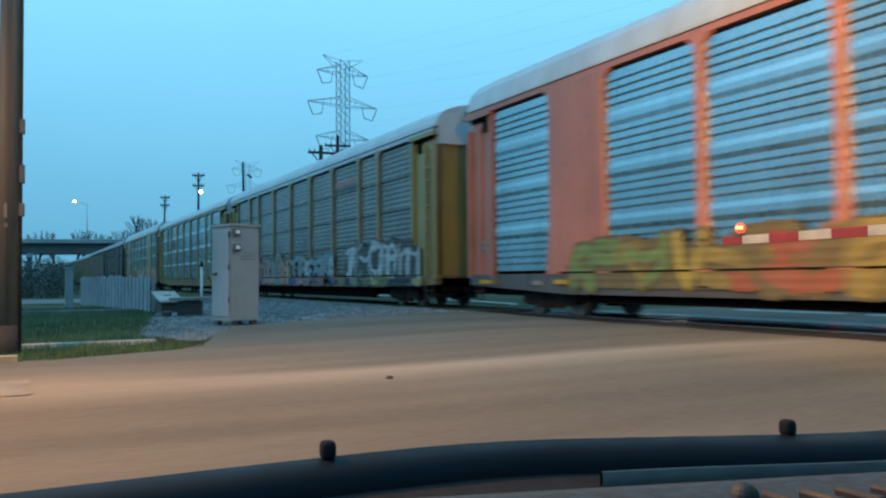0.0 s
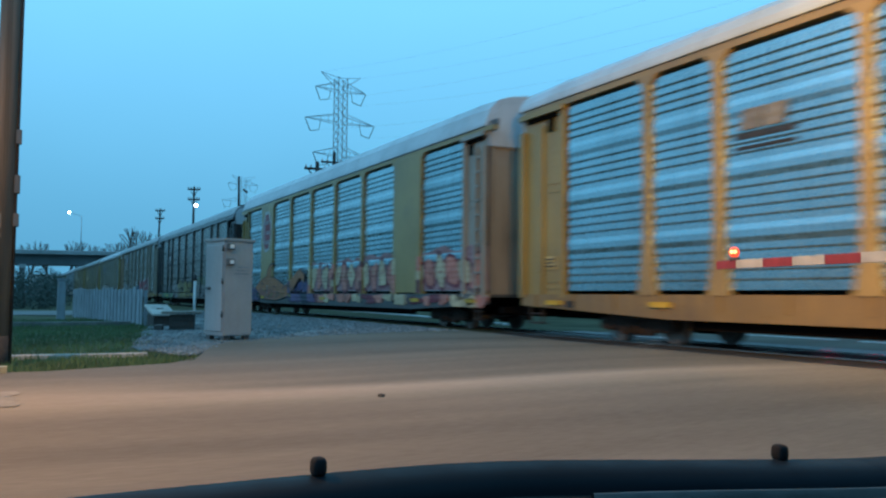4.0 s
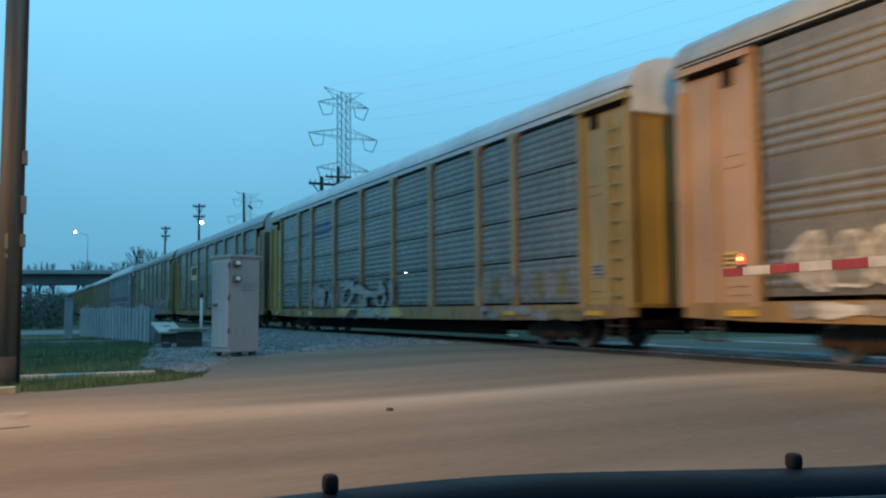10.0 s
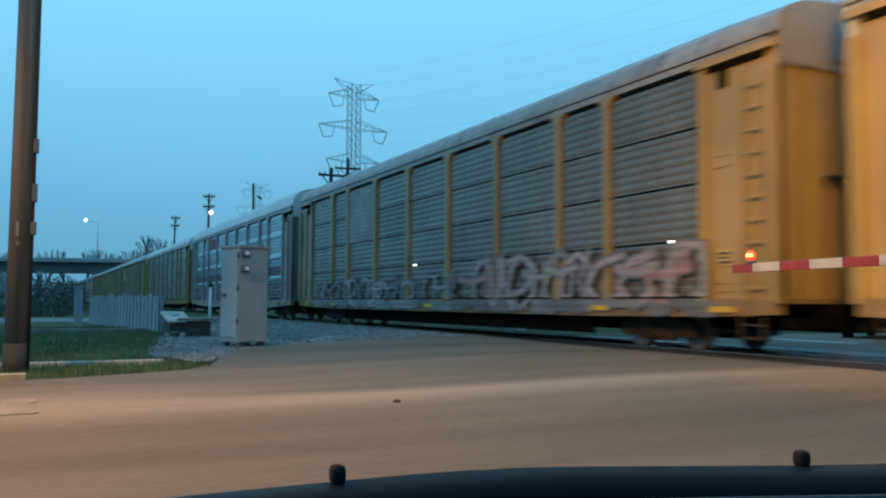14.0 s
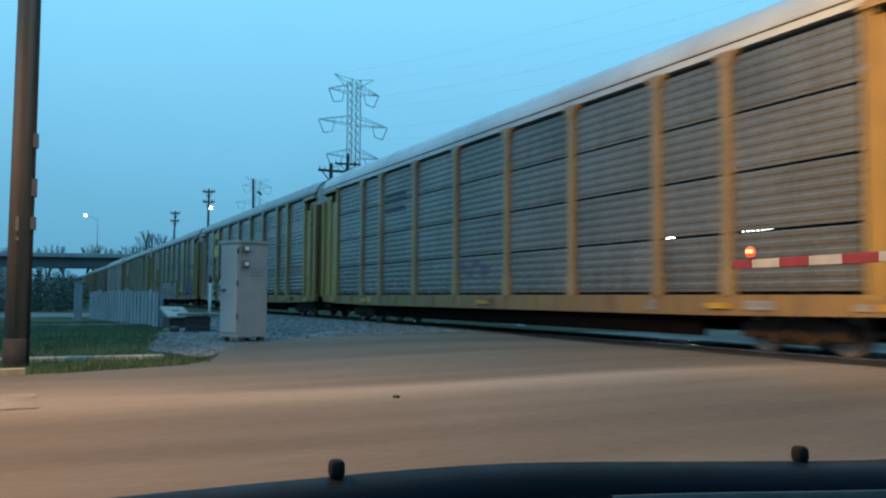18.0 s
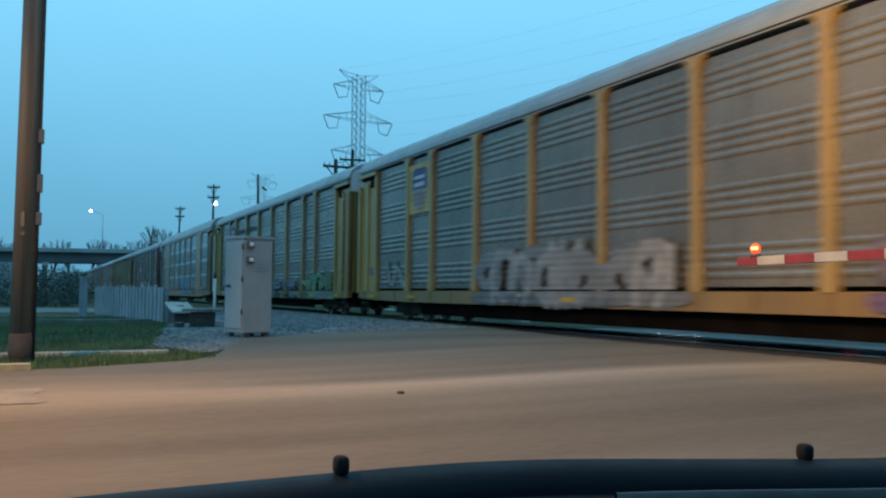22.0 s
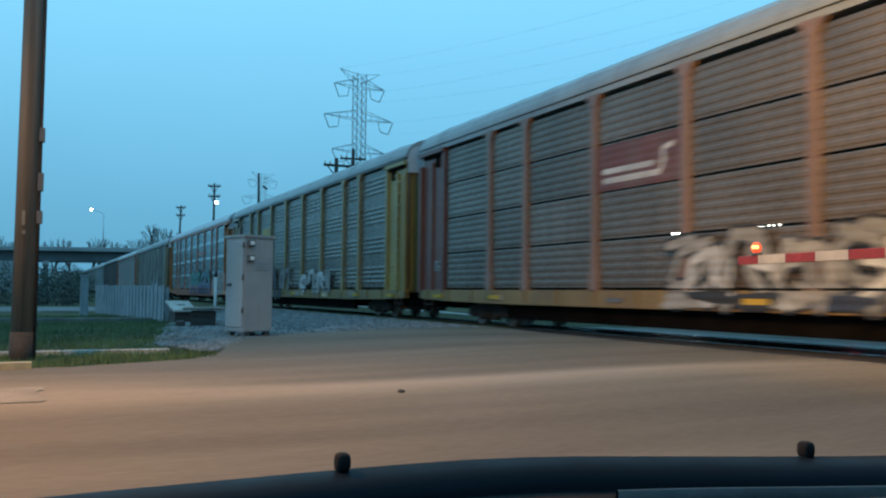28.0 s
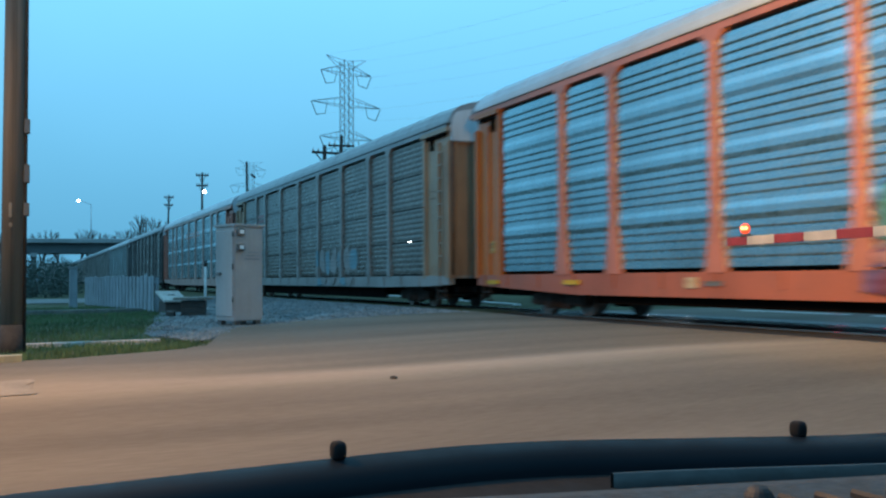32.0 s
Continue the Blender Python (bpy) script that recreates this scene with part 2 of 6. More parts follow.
M_HOODEDGE = mat("sky_lit_hood_edge", (0.03, 0.033, 0.036), 0.4, var=0.2)
M_DASH = mat("grey_dashboard_vinyl", (0.014, 0.017, 0.021), 0.7, var=0.15, scale=3, fine=60, bump=0.2)
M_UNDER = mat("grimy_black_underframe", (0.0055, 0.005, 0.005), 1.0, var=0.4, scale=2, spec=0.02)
M_TRUCK = mat("rusty_truck_steel", (0.026, 0.018, 0.014), 0.85, 0.2, var=0.4, scale=3)
M_TREAD = mat("worn_wheel_tread", (0.20, 0.17, 0.15), 0.45, 0.7, var=0.3)


# ---- building tools ----
def box(bm, x0, x1, y0, y1, z0, z1, m=None):
    vs = [bm.verts.new((x, y, z)) for x in (x0, x1) for y in (y0, y1) for z in (z0, z1)]
    if m is not None:
        for v in vs:
            v.co = m @ v.co
    for f in ((0, 1, 3, 2), (4, 6, 7, 5), (0, 4, 5, 1), (2, 3, 7, 6), (0, 2, 6, 4), (1, 5, 7, 3)):
        bm.faces.new([vs[i] for i in f])
    return bm


def bar(bm, a, b, w, h=None):
    """A square bar from a to b."""
    a, b = Vector(a), Vector(b)
    d = b - a
    m = Matrix.Translation(a) @ d.to_track_quat("X", "Z").to_matrix().to_4x4()
    h = h or w
    return box(bm, 0, d.length, -w / 2, w / 2, -h / 2, h / 2, m)


def tube(bm, a, b, r0, r1=None, n=10, caps=True):
    a, b = Vector(a), Vector(b)
    q = (b - a).to_track_quat("Z", "X").to_matrix()
    r1 = r0 if r1 is None else r1
    rings = [[bm.verts.new(p + q @ Vector((r * math.cos(2 * math.pi * i / n), r * math.sin(2 * math.pi * i / n), 0))) for i in range(n)] for p, r in ((a, r0), (b, r1))]
    for i in range(n):
        j = (i + 1) % n
        bm.faces.new((rings[0][i], rings[0][j], rings[1][j], rings[1][i])).smooth = True
    if caps:
        bm.faces.new(rings[0][::-1])
        bm.faces.new(rings[1])
    return bm


def slab(bm, pts, y0, y1):
    """A plate of the outline pts in x and z, from y0 to y1."""
    a = [bm.verts.new((x, y0, z)) for x, z in pts]
    b = [bm.verts.new((x, y1, z)) for x, z in pts]
    bm.faces.new(a)
    bm.faces.new(b[::-1])
    for i in range(len(pts)):
        j = (i + 1) % len(pts)
        bm.faces.new((a[j], a[i], b[i], b[j]))
    return bm


def mesh_of(bm, name):
    bmesh.ops.recalc_face_normals(bm, faces=bm.faces)
    me = bpy.data.meshes.new(name)
    bm.to_mesh(me)
    bm.free()
    return me


def part(name, data, material, parent=None, label="", at=None):
    """One mesh object under a thing or a part; data is a bmesh or a shared mesh."""
    if isinstance(data, bmesh.types.BMesh):
        data = mesh_of(data, name)
    if not data.materials:
        data.materials.append(None)
    ob = new(name, data)
    ob.material_slots[0].link = "OBJECT"
    ob.material_slots[0].material = material
    if parent:
        ob.parent = parent
    if at is not None:
        ob.matrix_basis = at if isinstance(at, Matrix) else Matrix.Translation(at)
    if label:
        tagged(ob, label)
    return ob


def thing(name, label, category, at=(0, 0, 0), group="", rz=0):
    ob = new(name)
    ob.empty_display_size = 0.3
    ob.matrix_basis = pose(*at, 0, 0, rz)
    return tagged(ob, label, category, group)


def bevelled(bm, w=0.01, seg=2):
    bmesh.ops.bevel(bm, geom=list(bm.edges), offset=w, segments=seg, affect="EDGES", clamp_overlap=True)
    return bm


def smooth01(v):
    v = min(1, max(0, v))
    return v * v * (3 - 2 * v)


def land(x, y):
    """Height of the ground: the road lies a little below the rails and climbs to the crossing."""
    if y > MID:
        return -0.03 - 0.25 * smooth01((y - MID - 6) / 20)
    near = -0.17 + 0.14 * smooth01((y - 1.5) / 7.5)
    return near + 0.07 * smooth01((-14 - x) / 8)


# ---- ground, road, track ----
def left_edge(y):
    """x of the road's edge on the verge side."""
    pts = ((-60, -12.9), (-0.6, -12.9), (0.1, -12.5), (2.6, -13.7), (3.1, -16.0), (3.9, -17.9), (5.0, -18.5), (9.7, -19.4), (11.0, -20.0), (60, -20.0), (200, -20))
    for (ya, xa), (yb, xb) in zip(pts, pts[1:]):
        if ya <= y <= yb:
            return xa + (xb - xa) * (y - ya) / (yb - ya)
    return -12.9


def sheet(name, xs, ys, height, material, kind="structure", label="", category=""):
    bm = bmesh.new()
    grid = [[bm.verts.new((x, y, height(x, y))) for x in (xs(y) if callable(xs) else xs)] for y in ys]
    for r0, r1 in zip(grid, grid[1:]):
        for i in range(len(r0) - 1):
            bm.faces.new((r0[i], r0[i + 1], r1[i + 1], r1[i])).smooth = True
    return tagged(part(name, bm, material), label, category, "", kind)


def spaced(a, b, step):
    n = max(1, round((b - a) / step))
    return [a + (b - a) * i / n for i in range(n + 1)]


XS = [-3000, -1200, -600, -350] + spaced(-250, -60, 12) + spaced(-56, 30, 1.5) + [60, 150, 500, 2000]
YS = [-2500, -900, -300, -120, -60] + spaced(-40, 60, 1.2) + [90, 150, 300, 900, 2500]
sheet("ground", XS, YS, lambda x, y: land(x, y) - 0.035 + (0.02 * noise.noise((x * 0.7, y * 0.7, 0)) if -60 < x < 30 and -40 < y < 60 else 0), M_SOIL, label="rough grassy soil beside the road", category="ground")
sheet("road", lambda y: [left_edge(y) + (30 - left_edge(y)) * i / 40 for i in range(41)], spaced(-30, MID - 1.9, 0.6),
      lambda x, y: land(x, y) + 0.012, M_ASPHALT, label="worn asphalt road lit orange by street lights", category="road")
sheet("road", lambda y: [-19 + 31 * i / 20 for i in range(21)], spaced(MID + 1.9, 70, 1.5),
      lambda x, y: land(x, y) + 0.012, M_ASPHALT, label="worn asphalt road beyond the track", category="road")
# crossing deck between and beside the rails
for y0, y1 in ((MID - 1.9, MID - 0.83), (MID - 0.66, MID + 0.66), (MID + 0.83, MID + 1.9)):
    bm = bmesh.new()
    for i in range(13):
        box(bm, -19.5 + i * 2.4, -19.5 + i * 2.4 + 2.385, y0, y1, -0.2, -0.018)
    tagged(part("crossing_deck", bm, M_DECK), "dark rubber and asphalt crossing deck between the rails", "crossing", "", "structure")
bm = bmesh.new()
rng = random.Random(21)
x = -17.0
while x < 7:
    w = rng.uniform(0.6, 2.6)
    box(bm, x, x + w, 17.02 + rng.uniform(0, 0.12), 17.46 - rng.uniform(0, 0.10), -0.05, -0.010)
    x += w + rng.choice((0.05, 0.1, 0.7))
tagged(part("stop_line", bm, M_STOPLINE), "worn white stop line beyond the track", "road marking", "", "structure")
chip = thing("stone", "small dark stone on the road", "stone", (-8.15, 3.42, land(-8.15, 3.42)))
bm = bmesh.new()
bmesh.ops.create_icosphere(bm, subdivisions=1, radius=0.045)
for v in bm.verts:
    v.co = Vector((v.co.x * 1.2, v.co.y * 0.9, v.co.z * 0.55 + 0.02)) * (1 + 0.25 * noise.noise(v.co * 40))
part("rock", bm, M_DARKWOOD, chip)
# worn pale patch and kerb by the pole
bm = bmesh.new()
bmesh.ops.create_grid(bm, x_segments=10, y_segments=8, size=0.5)
for v in bm.verts:
    v.co = Vector((-9.45 + v.co.x * 1.3 + 0.08 * noise.noise(v.co * 5), -2.6 + v.co.y * 5.3 + 0.12 * noise.noise(v.co * 4 + Vector((3, 0, 0))), 0))
    v.co.z = land(v.co.x, v.co.y) + 0.02
tagged(part("road_patch", bm, M_PATCH), "worn pale marking on the asphalt", "road marking", "", "structure")
bm = bmesh.new()
for i in range(8):
    box(bm, -12.72, -12.48, -0.05 - 1.5 * i - 1.49, -0.05 - 1.5 * i, -0.4, -0.075)
tagged(part("kerb", bm, M_KERBPAINT), "low concrete kerb with worn yellow paint", "kerb", "", "structure")
# ballast bed and pale gravel strip
def bed(x0, x1, name, material, prof, lab):
    bm = bmesh.new()
    xs = spaced(x0, x1, 2.0)
    rows = [[bm.verts.new((x, MID + dy, dz + 0.02 * noise.noise((x * 0.9, dy * 2, 1)))) for dy, dz in prof] for x in xs]
    for a, b in zip(rows, rows[1:]):
        for i in range(len(prof) - 1):
            bm.faces.new((a[i], b[i], b[i + 1], a[i + 1])).smooth = True
    return tagged(part(name, bm, material), lab, "ballast", "", "structure")


# Colour carries the train's shade; far side widened to darken the ground beyond.
bed(-420, -19.6, "ballast_bed", M_TRACKBED, ((-3.4, -0.16), (-2.1, -0.10), (-1.5, -0.055), (0, -0.05), (1.5, -0.055), (2.4, -0.10), (5.0, -0.16), (9.5, -0.20), (12.5, -0.22)), "stone ballast under the track, darkened with the train's shade")
bed(11.8, 120, "ballast_bed", M_TRACKBED, ((-3.4, -0.22), (-2.1, -0.10), (-1.5, -0.055), (0, -0.05), (1.5, -0.055), (2.2, -0.12), (3.6, -0.3)), "stone ballast under the track, darkened with the train's shade")
def strip_row(y):
    """x stations of the gravel: it narrows to a tongue towards the road."""
    right = left_edge(y) + 0.35 - 3.6 * smooth01((3.2 - y) / 1.1) + 0.3 * noise.noise((y * 1.7, 0, 5))
    far = min(right - 0.5, max(-34, -17.6 - 6.0 * (y - 2.1)) + 0.5 * noise.noise((y * 2.1, 7, 1)))
    return [far + (right - far) * i / 16 for i in range(17)]


sheet("gravel_strip", strip_row, spaced(2.1, MID - 3.0, 0.25),
      lambda x, y: land(x, y) - 0.006 + 0.03 * noise.noise((x * 1.3, y * 1.3, 3)), M_GRAVELBED, label="pale trampled gravel beside the track", category="gravel")
sheet("gravel_path", lambda y: [-52 + 1.5 * noise.noise((y, 0, 2)) + (10 + 1.5 * noise.noise((y * 0.7, 4, 2))) * i / 8 for i in range(9)], spaced(-9, 3.4, 0.6),
      lambda x, y: land(x, y) - 0.005, M_GRAVELBED, label="pale gravel path behind the grass", category="gravel")
bm = bmesh.new()
rng = random.Random(4)
tet = [Vector(v) for v in ((1, 0, -0.6), (-0.6, 0.9, -0.5), (-0.5, -0.9, -0.5), (0.1, 0.1, 0.9), (0.7, 0.6, 0.2))]
verts, faces = [], []
for i in range(9000):
    x = -19.3 - 26 * rng.random() ** 1.6
    y = MID - 2.2 - 4.7 * rng.random() ** 1.2
    if y < 7 and x > -20.5:
        continue
    r = rng.uniform(0.02, 0.055)
    q = Euler((rng.random() * 6, rng.random() * 6, rng.random() * 6)).to_matrix()
    z = max(land(x, y) - 0.01, -0.16 + 0.1 * smooth01((y - MID + 3.4) / 1.6))
    k = len(verts)
    verts += [tuple(Vector((x, y, z)) + q @ (v * r)) for v in tet]
    faces += [tuple(k + j for j in f) for f in ((0, 1, 2), (0, 4, 1), (4, 3, 1), (0, 2, 3), (0, 3, 4), (1, 3, 2))]
for i in range(5000):
    y = 2.2 + 6.5 * rng.random() ** 1.3
    row = strip_row(y)
    x = row[-1] - (row[-1] - max(row[0], -27)) * rng.random() ** 1.4
    r = rng.uniform(0.012, 0.04)
    q = Euler((rng.random() * 6, rng.random() * 6, rng.random() * 6)).to_matrix()
    k = len(verts)
    verts += [tuple(Vector((x, y, land(x, y) - 0.004)) + q @ (v * r)) for v in tet]
    faces += [tuple(k + j for j in f) for f in ((0, 1, 2), (0, 4, 1), (4, 3, 1), (0, 2, 3), (0, 3, 4), (1, 3, 2))]
me = bpy.data.meshes.new("stones")
me.from_pydata(verts, [], faces)
tagged(part("ballast_stones", me, M_STONE), "loose grey ballast stones beside the track", "gravel", "", "stuff")
# rails and ties
for y in (MID - 0.7535, MID + 0.7535):
    bm = bmesh.new()
    for x0, x1 in ((-420, 120),):
        slabpts = ((-0.035, 0), (-0.035, -0.035), (-0.009, -0.05), (-0.009, -0.15), (-0.07, -0.17), (0.07, -0.17), (0.009, -0.15), (0.009, -0.05), (0.035, -0.035), (0.035, 0))
        a = [bm.verts.new((x0, y + u, v)) for u, v in slabpts]
        b = [bm.verts.new((x1, y + u, v)) for u, v in slabpts]
        for i in range(len(a)):
            j = (i + 1) % len(a)
            bm.faces.new((a[i], a[j], b[j], b[i]))
    tagged(part("rail", bm, M_RAIL), "polished steel rail with rusty web", "rail", "", "structure")
bm = box(bmesh.new(), -0.11, 0.11, -1.3, 1.3, -0.2, -0.035)
tie = mesh_of(bm, "tie")
track_bed = tagged(new("track_ties"), "dark creosoted timber ties under the rails", "ties", "", "structure")
for i in range(150):
    part("tie", tie, M_TIE, track_bed, at=(-20.0 - 0.55 * i, MID, 0))


def stuff_blades(name, n, area, hmin, hmax, material, label, seed):
    rng = random.Random(seed)
    verts, faces = [], []
    while len(verts) < n * 3:
        x, y = area(rng)
        h, a, w = rng.uniform(hmin, hmax), rng.random() * 6.28, rng.uniform(0.006, 0.014)
        z = land(x, y) - 0.04
        k = len(verts)
        lean = rng.uniform(0, 0.6) * h
        b = rng.random() * 6.28
        verts += [(x - w * math.cos(a), y - w * math.sin(a), z), (x + w * math.cos(a), y + w * math.sin(a), z), (x + lean * math.cos(b), y + lean * math.sin(b), z + h)]
        faces.append((k, k + 1, k + 2))
    me = bpy.data.meshes.new(name)
    me.from_pydata(verts, [], faces)
    return tagged(part(name, me, material), label, "grass", "", "stuff")


def verge(rng):
    while True:
        y = rng.uniform(-9, 4.6)
        x = left_edge(y) - 0.15 - 22 * rng.random() ** 1.5
        limit = 2.75 + 0.2 * math.sin(x * 3) if x > -15.4 else 2.1 + max(0, -17.2 - x) * 0.165 + 0.25 * math.sin(x * 2.3)
        if y < limit:
            return x, y


stuff_blades("grass", 60000, verge, 0.04, 0.13, M_GRASS, "short rough green grass on the verge", 3)


# ---- beside the track ----
def utility_pole(at, height, r, arms, material, label, lean=(0, 0), lamp_at=None, group=""):
    """arms: (height, half length, turn in degrees)."""
    ob = thing("utility_pole", label, "pole", at, group)
    part("shaft", tube(bmesh.new(), (0, 0, -0.3), (lean[0], lean[1], height), r, r * 0.62, 14), material, ob)
    for h, half, turn in arms:
        c, s = math.cos(radians(turn)), math.sin(radians(turn))
        px, py = lean[0] * h / height, lean[1] * h / height
        bm = bar(bmesh.new(), (px - c * half, py - s * half, h), (px + c * half, py + s * half, h), 0.12, 0.14)
        for u in (-0.6, 0.6):
            bar(bm, (px, py, h - 0.8), (px + u * c * half, py + u * s * half, h), 0.05)
        arm = part("crossarm", bm, material, ob)
        for u in (-0.92, -0.5, 0.5, 0.92):
            part("insulator", tube(bmesh.new(), (px + u * c * half, py + u * s * half, h + 0.07), (px + u * c * half, py + u * s * half, h + 0.27), 0.06, 0.04, 8), M_STEEL, arm)
    if lamp_at:
        lx, ly, lz = lamp_at
        part("lamp_arm", tube(bmesh.new(), (0, 0, lz - 0.6), (lx, ly, lz + 0.1), 0.035, n=6), M_STEEL, ob)
        bm = bmesh.new()
        bmesh.ops.create_icosphere(bm, subdivisions=2, radius=0.17)
        part("lamp_globe", bm, M_LAMPGLOW, ob, "bright white lamp", at=(lx, ly, lz))
    return ob


# near timber pole with its conduit and fittings
near_pole = thing("utility_pole", "weathered brown timber utility pole with conduit and staples", "pole", (-14.3, -0.20, land(-14.3, -0.2)))
bm = bmesh.new()
tube(bm, (0, 0, -0.4), (0.0, 0.03, 11.0), 0.163, 0.135, 24)
part("shaft", bm, M_WOOD, near_pole)
bm = bmesh.new()
tube(bm, (0.06, 0.172, 0.0), (0.06, 0.165, 8.0), 0.024, n=8)
part("conduit", bm, M_DARKWOOD, near_pole, "dark cable conduit")
for z, s in ((2.05, 0.20), (2.55, 0.28), (3.3, 0.22)):
    part("bracket", bevelled(box(bmesh.new(), 0.02, 0.12, 0.14, 0.225, z, z + s), 0.01, 1), M_CABTRIM, near_pole, "small black fitting")
part("tag", box(bmesh.new(), 0.15, 0.17, -0.055, -0.01, 2.02, 2.24), M_PLANK, near_pole, "small pale tag")
part("tag", box(bmesh.new(), 0.15, 0.17, -0.05, 0.0, 1.88, 1.94), M_PLANK, near_pole, "small pale tag")
bm = bmesh.new()
tube(bm, (0, 0, -0.2), (0, 0.001, 0.42), 0.178, 0.166, 24)
part("butt_wrap", bm, M_DARKWOOD, near_pole, "dark tarred butt")

# signal cabinet
cab = thing("signal_cabinet", "tall grey steel signal cabinet on a concrete base", "cabinet", (-18.65, 4.18, -0.075), rz=-68)
W, D2, H = 0.365, 0.365, 2.15
part("body", bevelled(box(bmesh.new(), -W, W, -D2, D2, 0.09, H), 0.02, 2), M_CABINET, cab)
part("top_cap", bevelled(box(bmesh.new(), -W - 0.035, W + 0.035, -D2 - 0.035, D2 + 0.035, H - 0.035, H + 0.03), 0.015, 2), M_CABINET, cab)
part("base_plinth", bevelled(box(bmesh.new(), -W - 0.04, W + 0.04, -D2 - 0.04, D2 + 0.04, -0.12, 0.0), 0.02, 1), M_OLDKERB, cab, "dark stained concrete base")
for sx in (-1, 1):
    for sy in (-1, 1):
        part("foot", box(bmesh.new(), sx * (W - 0.10) - 0.06, sx * (W - 0.10) + 0.06, sy * (D2 - 0.10) - 0.06, sy * (D2 - 0.10) + 0.06, -0.01, 0.10), M_CABTRIM, cab)
door = part("door", bevelled(box(bmesh.new(), W + 0.002, W + 0.025, -D2 + 0.05, D2 - 0.05, 0.19, H - 0.12), 0.008, 1), M_CABINET, cab)
part("handle", bevelled(box(bmesh.new(), W + 0.02, W + 0.07, -D2 + 0.12, -D2 + 0.26, 1.08, 1.14), 0.01, 1), M_CABTRIM, door, "dark steel handle")
for z in (0.5, 1.2, 1.9):
    part("hinge", tube(bmesh.new(), (W + 0.03, D2 - 0.04, z), (W + 0.03, D2 - 0.04, z + 0.12), 0.018, n=8), M_CABTRIM, door)
for z in (1.60, 1.93):
    v = part("meter_box", bevelled(box(bmesh.new(), W - 0.20, W - 0.03, D2 + 0.002, D2 + 0.09, z, z + 0.14), 0.012, 1), M_CABTRIM, cab, "small dark meter box with a pale lens")
    part("lens", box(bmesh.new(), W - 0.165, W - 0.065, D2 + 0.09, D2 + 0.10, z + 0.03, z + 0.11), M_WHITE, v)
for i in range(3):
    part("label_bar", box(bmesh.new(), W - 0.62, W - 0.34 + 0.05 * i, D2 + 0.002, D2 + 0.006, 1.55 - 0.07 * i, 1.575 - 0.07 * i), M_FENCE, cab)

# white marker post with a black cap
mk = thing("marker_post", "white plastic marker post with a black cap", "post", (-27.0, 5.0, -0.06))
part("shaft", tube(bmesh.new(), (0, 0, -0.1), (0.02, 0, 1.38), 0.045, n=12), M_POST, mk)
part("cap", tube(bmesh.new(), (0.02, 0, 1.38), (0.02, 0, 1.56), 0.055, 0.045, 12), M_BLACK, mk)

# open timber box by the track
bx = thing("timber_crate", "dark low timber crate with a pale lid by the gravel", "crate", (-23.9, 4.12, -0.10), rz=-12)
for x0, x1, y0, y1 in ((-0.40, 0.40, -0.32, -0.27), (-0.40, 0.40, 0.27, 0.32), (-0.40, -0.35, -0.27, 0.27), (0.35, 0.40, -0.27, 0.27)):
    for i in range(3):
        part("side_board", bevelled(box(bmesh.new(), x0, x1, y0, y1, -0.05 + 0.165 * i, 0.108 + 0.165 * i), 0.008, 1), M_RUSTBOX, bx)
for i in range(5):
    part("lid_plank", bevelled(box(bmesh.new(), -0.55, 0.55, -0.52 + 0.208 * i, -0.32 + 0.208 * i, 0.47, 0.53 + 0.008 * (i % 2)), 0.01, 1), M_PLANK, bx)
part("step_block", bevelled(box(bmesh.new(), -0.35, 0.3, -0.72, -0.5, -0.05, 0.16), 0.015, 1), M_RUSTBOX, bx, "low dark block beside the crate")
pl = thing("concrete_slab", "flat pale concrete slab leaning on the gravel", "slab", (-27.0, 3.98, -0.06), rz=8)
part("base", bevelled(box(bmesh.new(), -0.35, 0.35, -0.28, 0.28, -0.05, 0.33), 0.02, 1), M_RUSTBOX, pl, "dark base block")
part("slab", bevelled(box(bmesh.new(), -0.5, 0.5, -0.36, 0.36, -0.04, 0.04), 0.02, 1), M_CONCRETE, pl, at=pose(0, 0, 0.46, 0, 16, 0))
part("lifting_eye", tube(bmesh.new(), (0, -0.1, 0.51), (0, 0.1, 0.51), 0.02, n=8), M_CABTRIM, pl)

# fence of grey boards and its end post
fence = thing("fence", "grey weathered board fence along the track", "fence", (-28.0, 3.6, -0.08), rz=187.1)
board = mesh_of(bevelled(box(bmesh.new(), -0.118, 0.118, -0.012, 0.012, 0, 1.15), 0.006, 1), "board")
L = 11.0
rng = random.Random(8)
for i in range(44):
    part("board", board, M_FENCE, fence, at=pose(0.125 + i * 0.25, 0.022 * (i % 2), rng.uniform(-0.06, 0.04), 0, rng.uniform(-1.6, 1.6), 0))
for i in range(6):
    part("post", box(bmesh.new(), -0.05, 0.05, -0.15, -0.05, -0.1, 1.08), M_FENCE, fence, at=(0.05 + i * 2.18, 0, 0))
for z in (0.25, 0.88):
    part("rail", box(bmesh.new(), 0, L, -0.06, -0.014, z, z + 0.09), M_FENCE, fence)
fp = thing("fence_post", "stout grey concrete post in the grass", "post", (-35.3, 1.6, -0.12))
part("shaft", bevelled(box(bmesh.new(), -0.14, 0.14, -0.14, 0.14, -0.1, 1.5), 0.02, 1), M_FENCE, fp)
part("cap", bevelled(box(bmesh.new(), -0.17, 0.17, -0.17, 0.17, 1.5, 1.56), 0.01, 1), M_FENCE, fp)
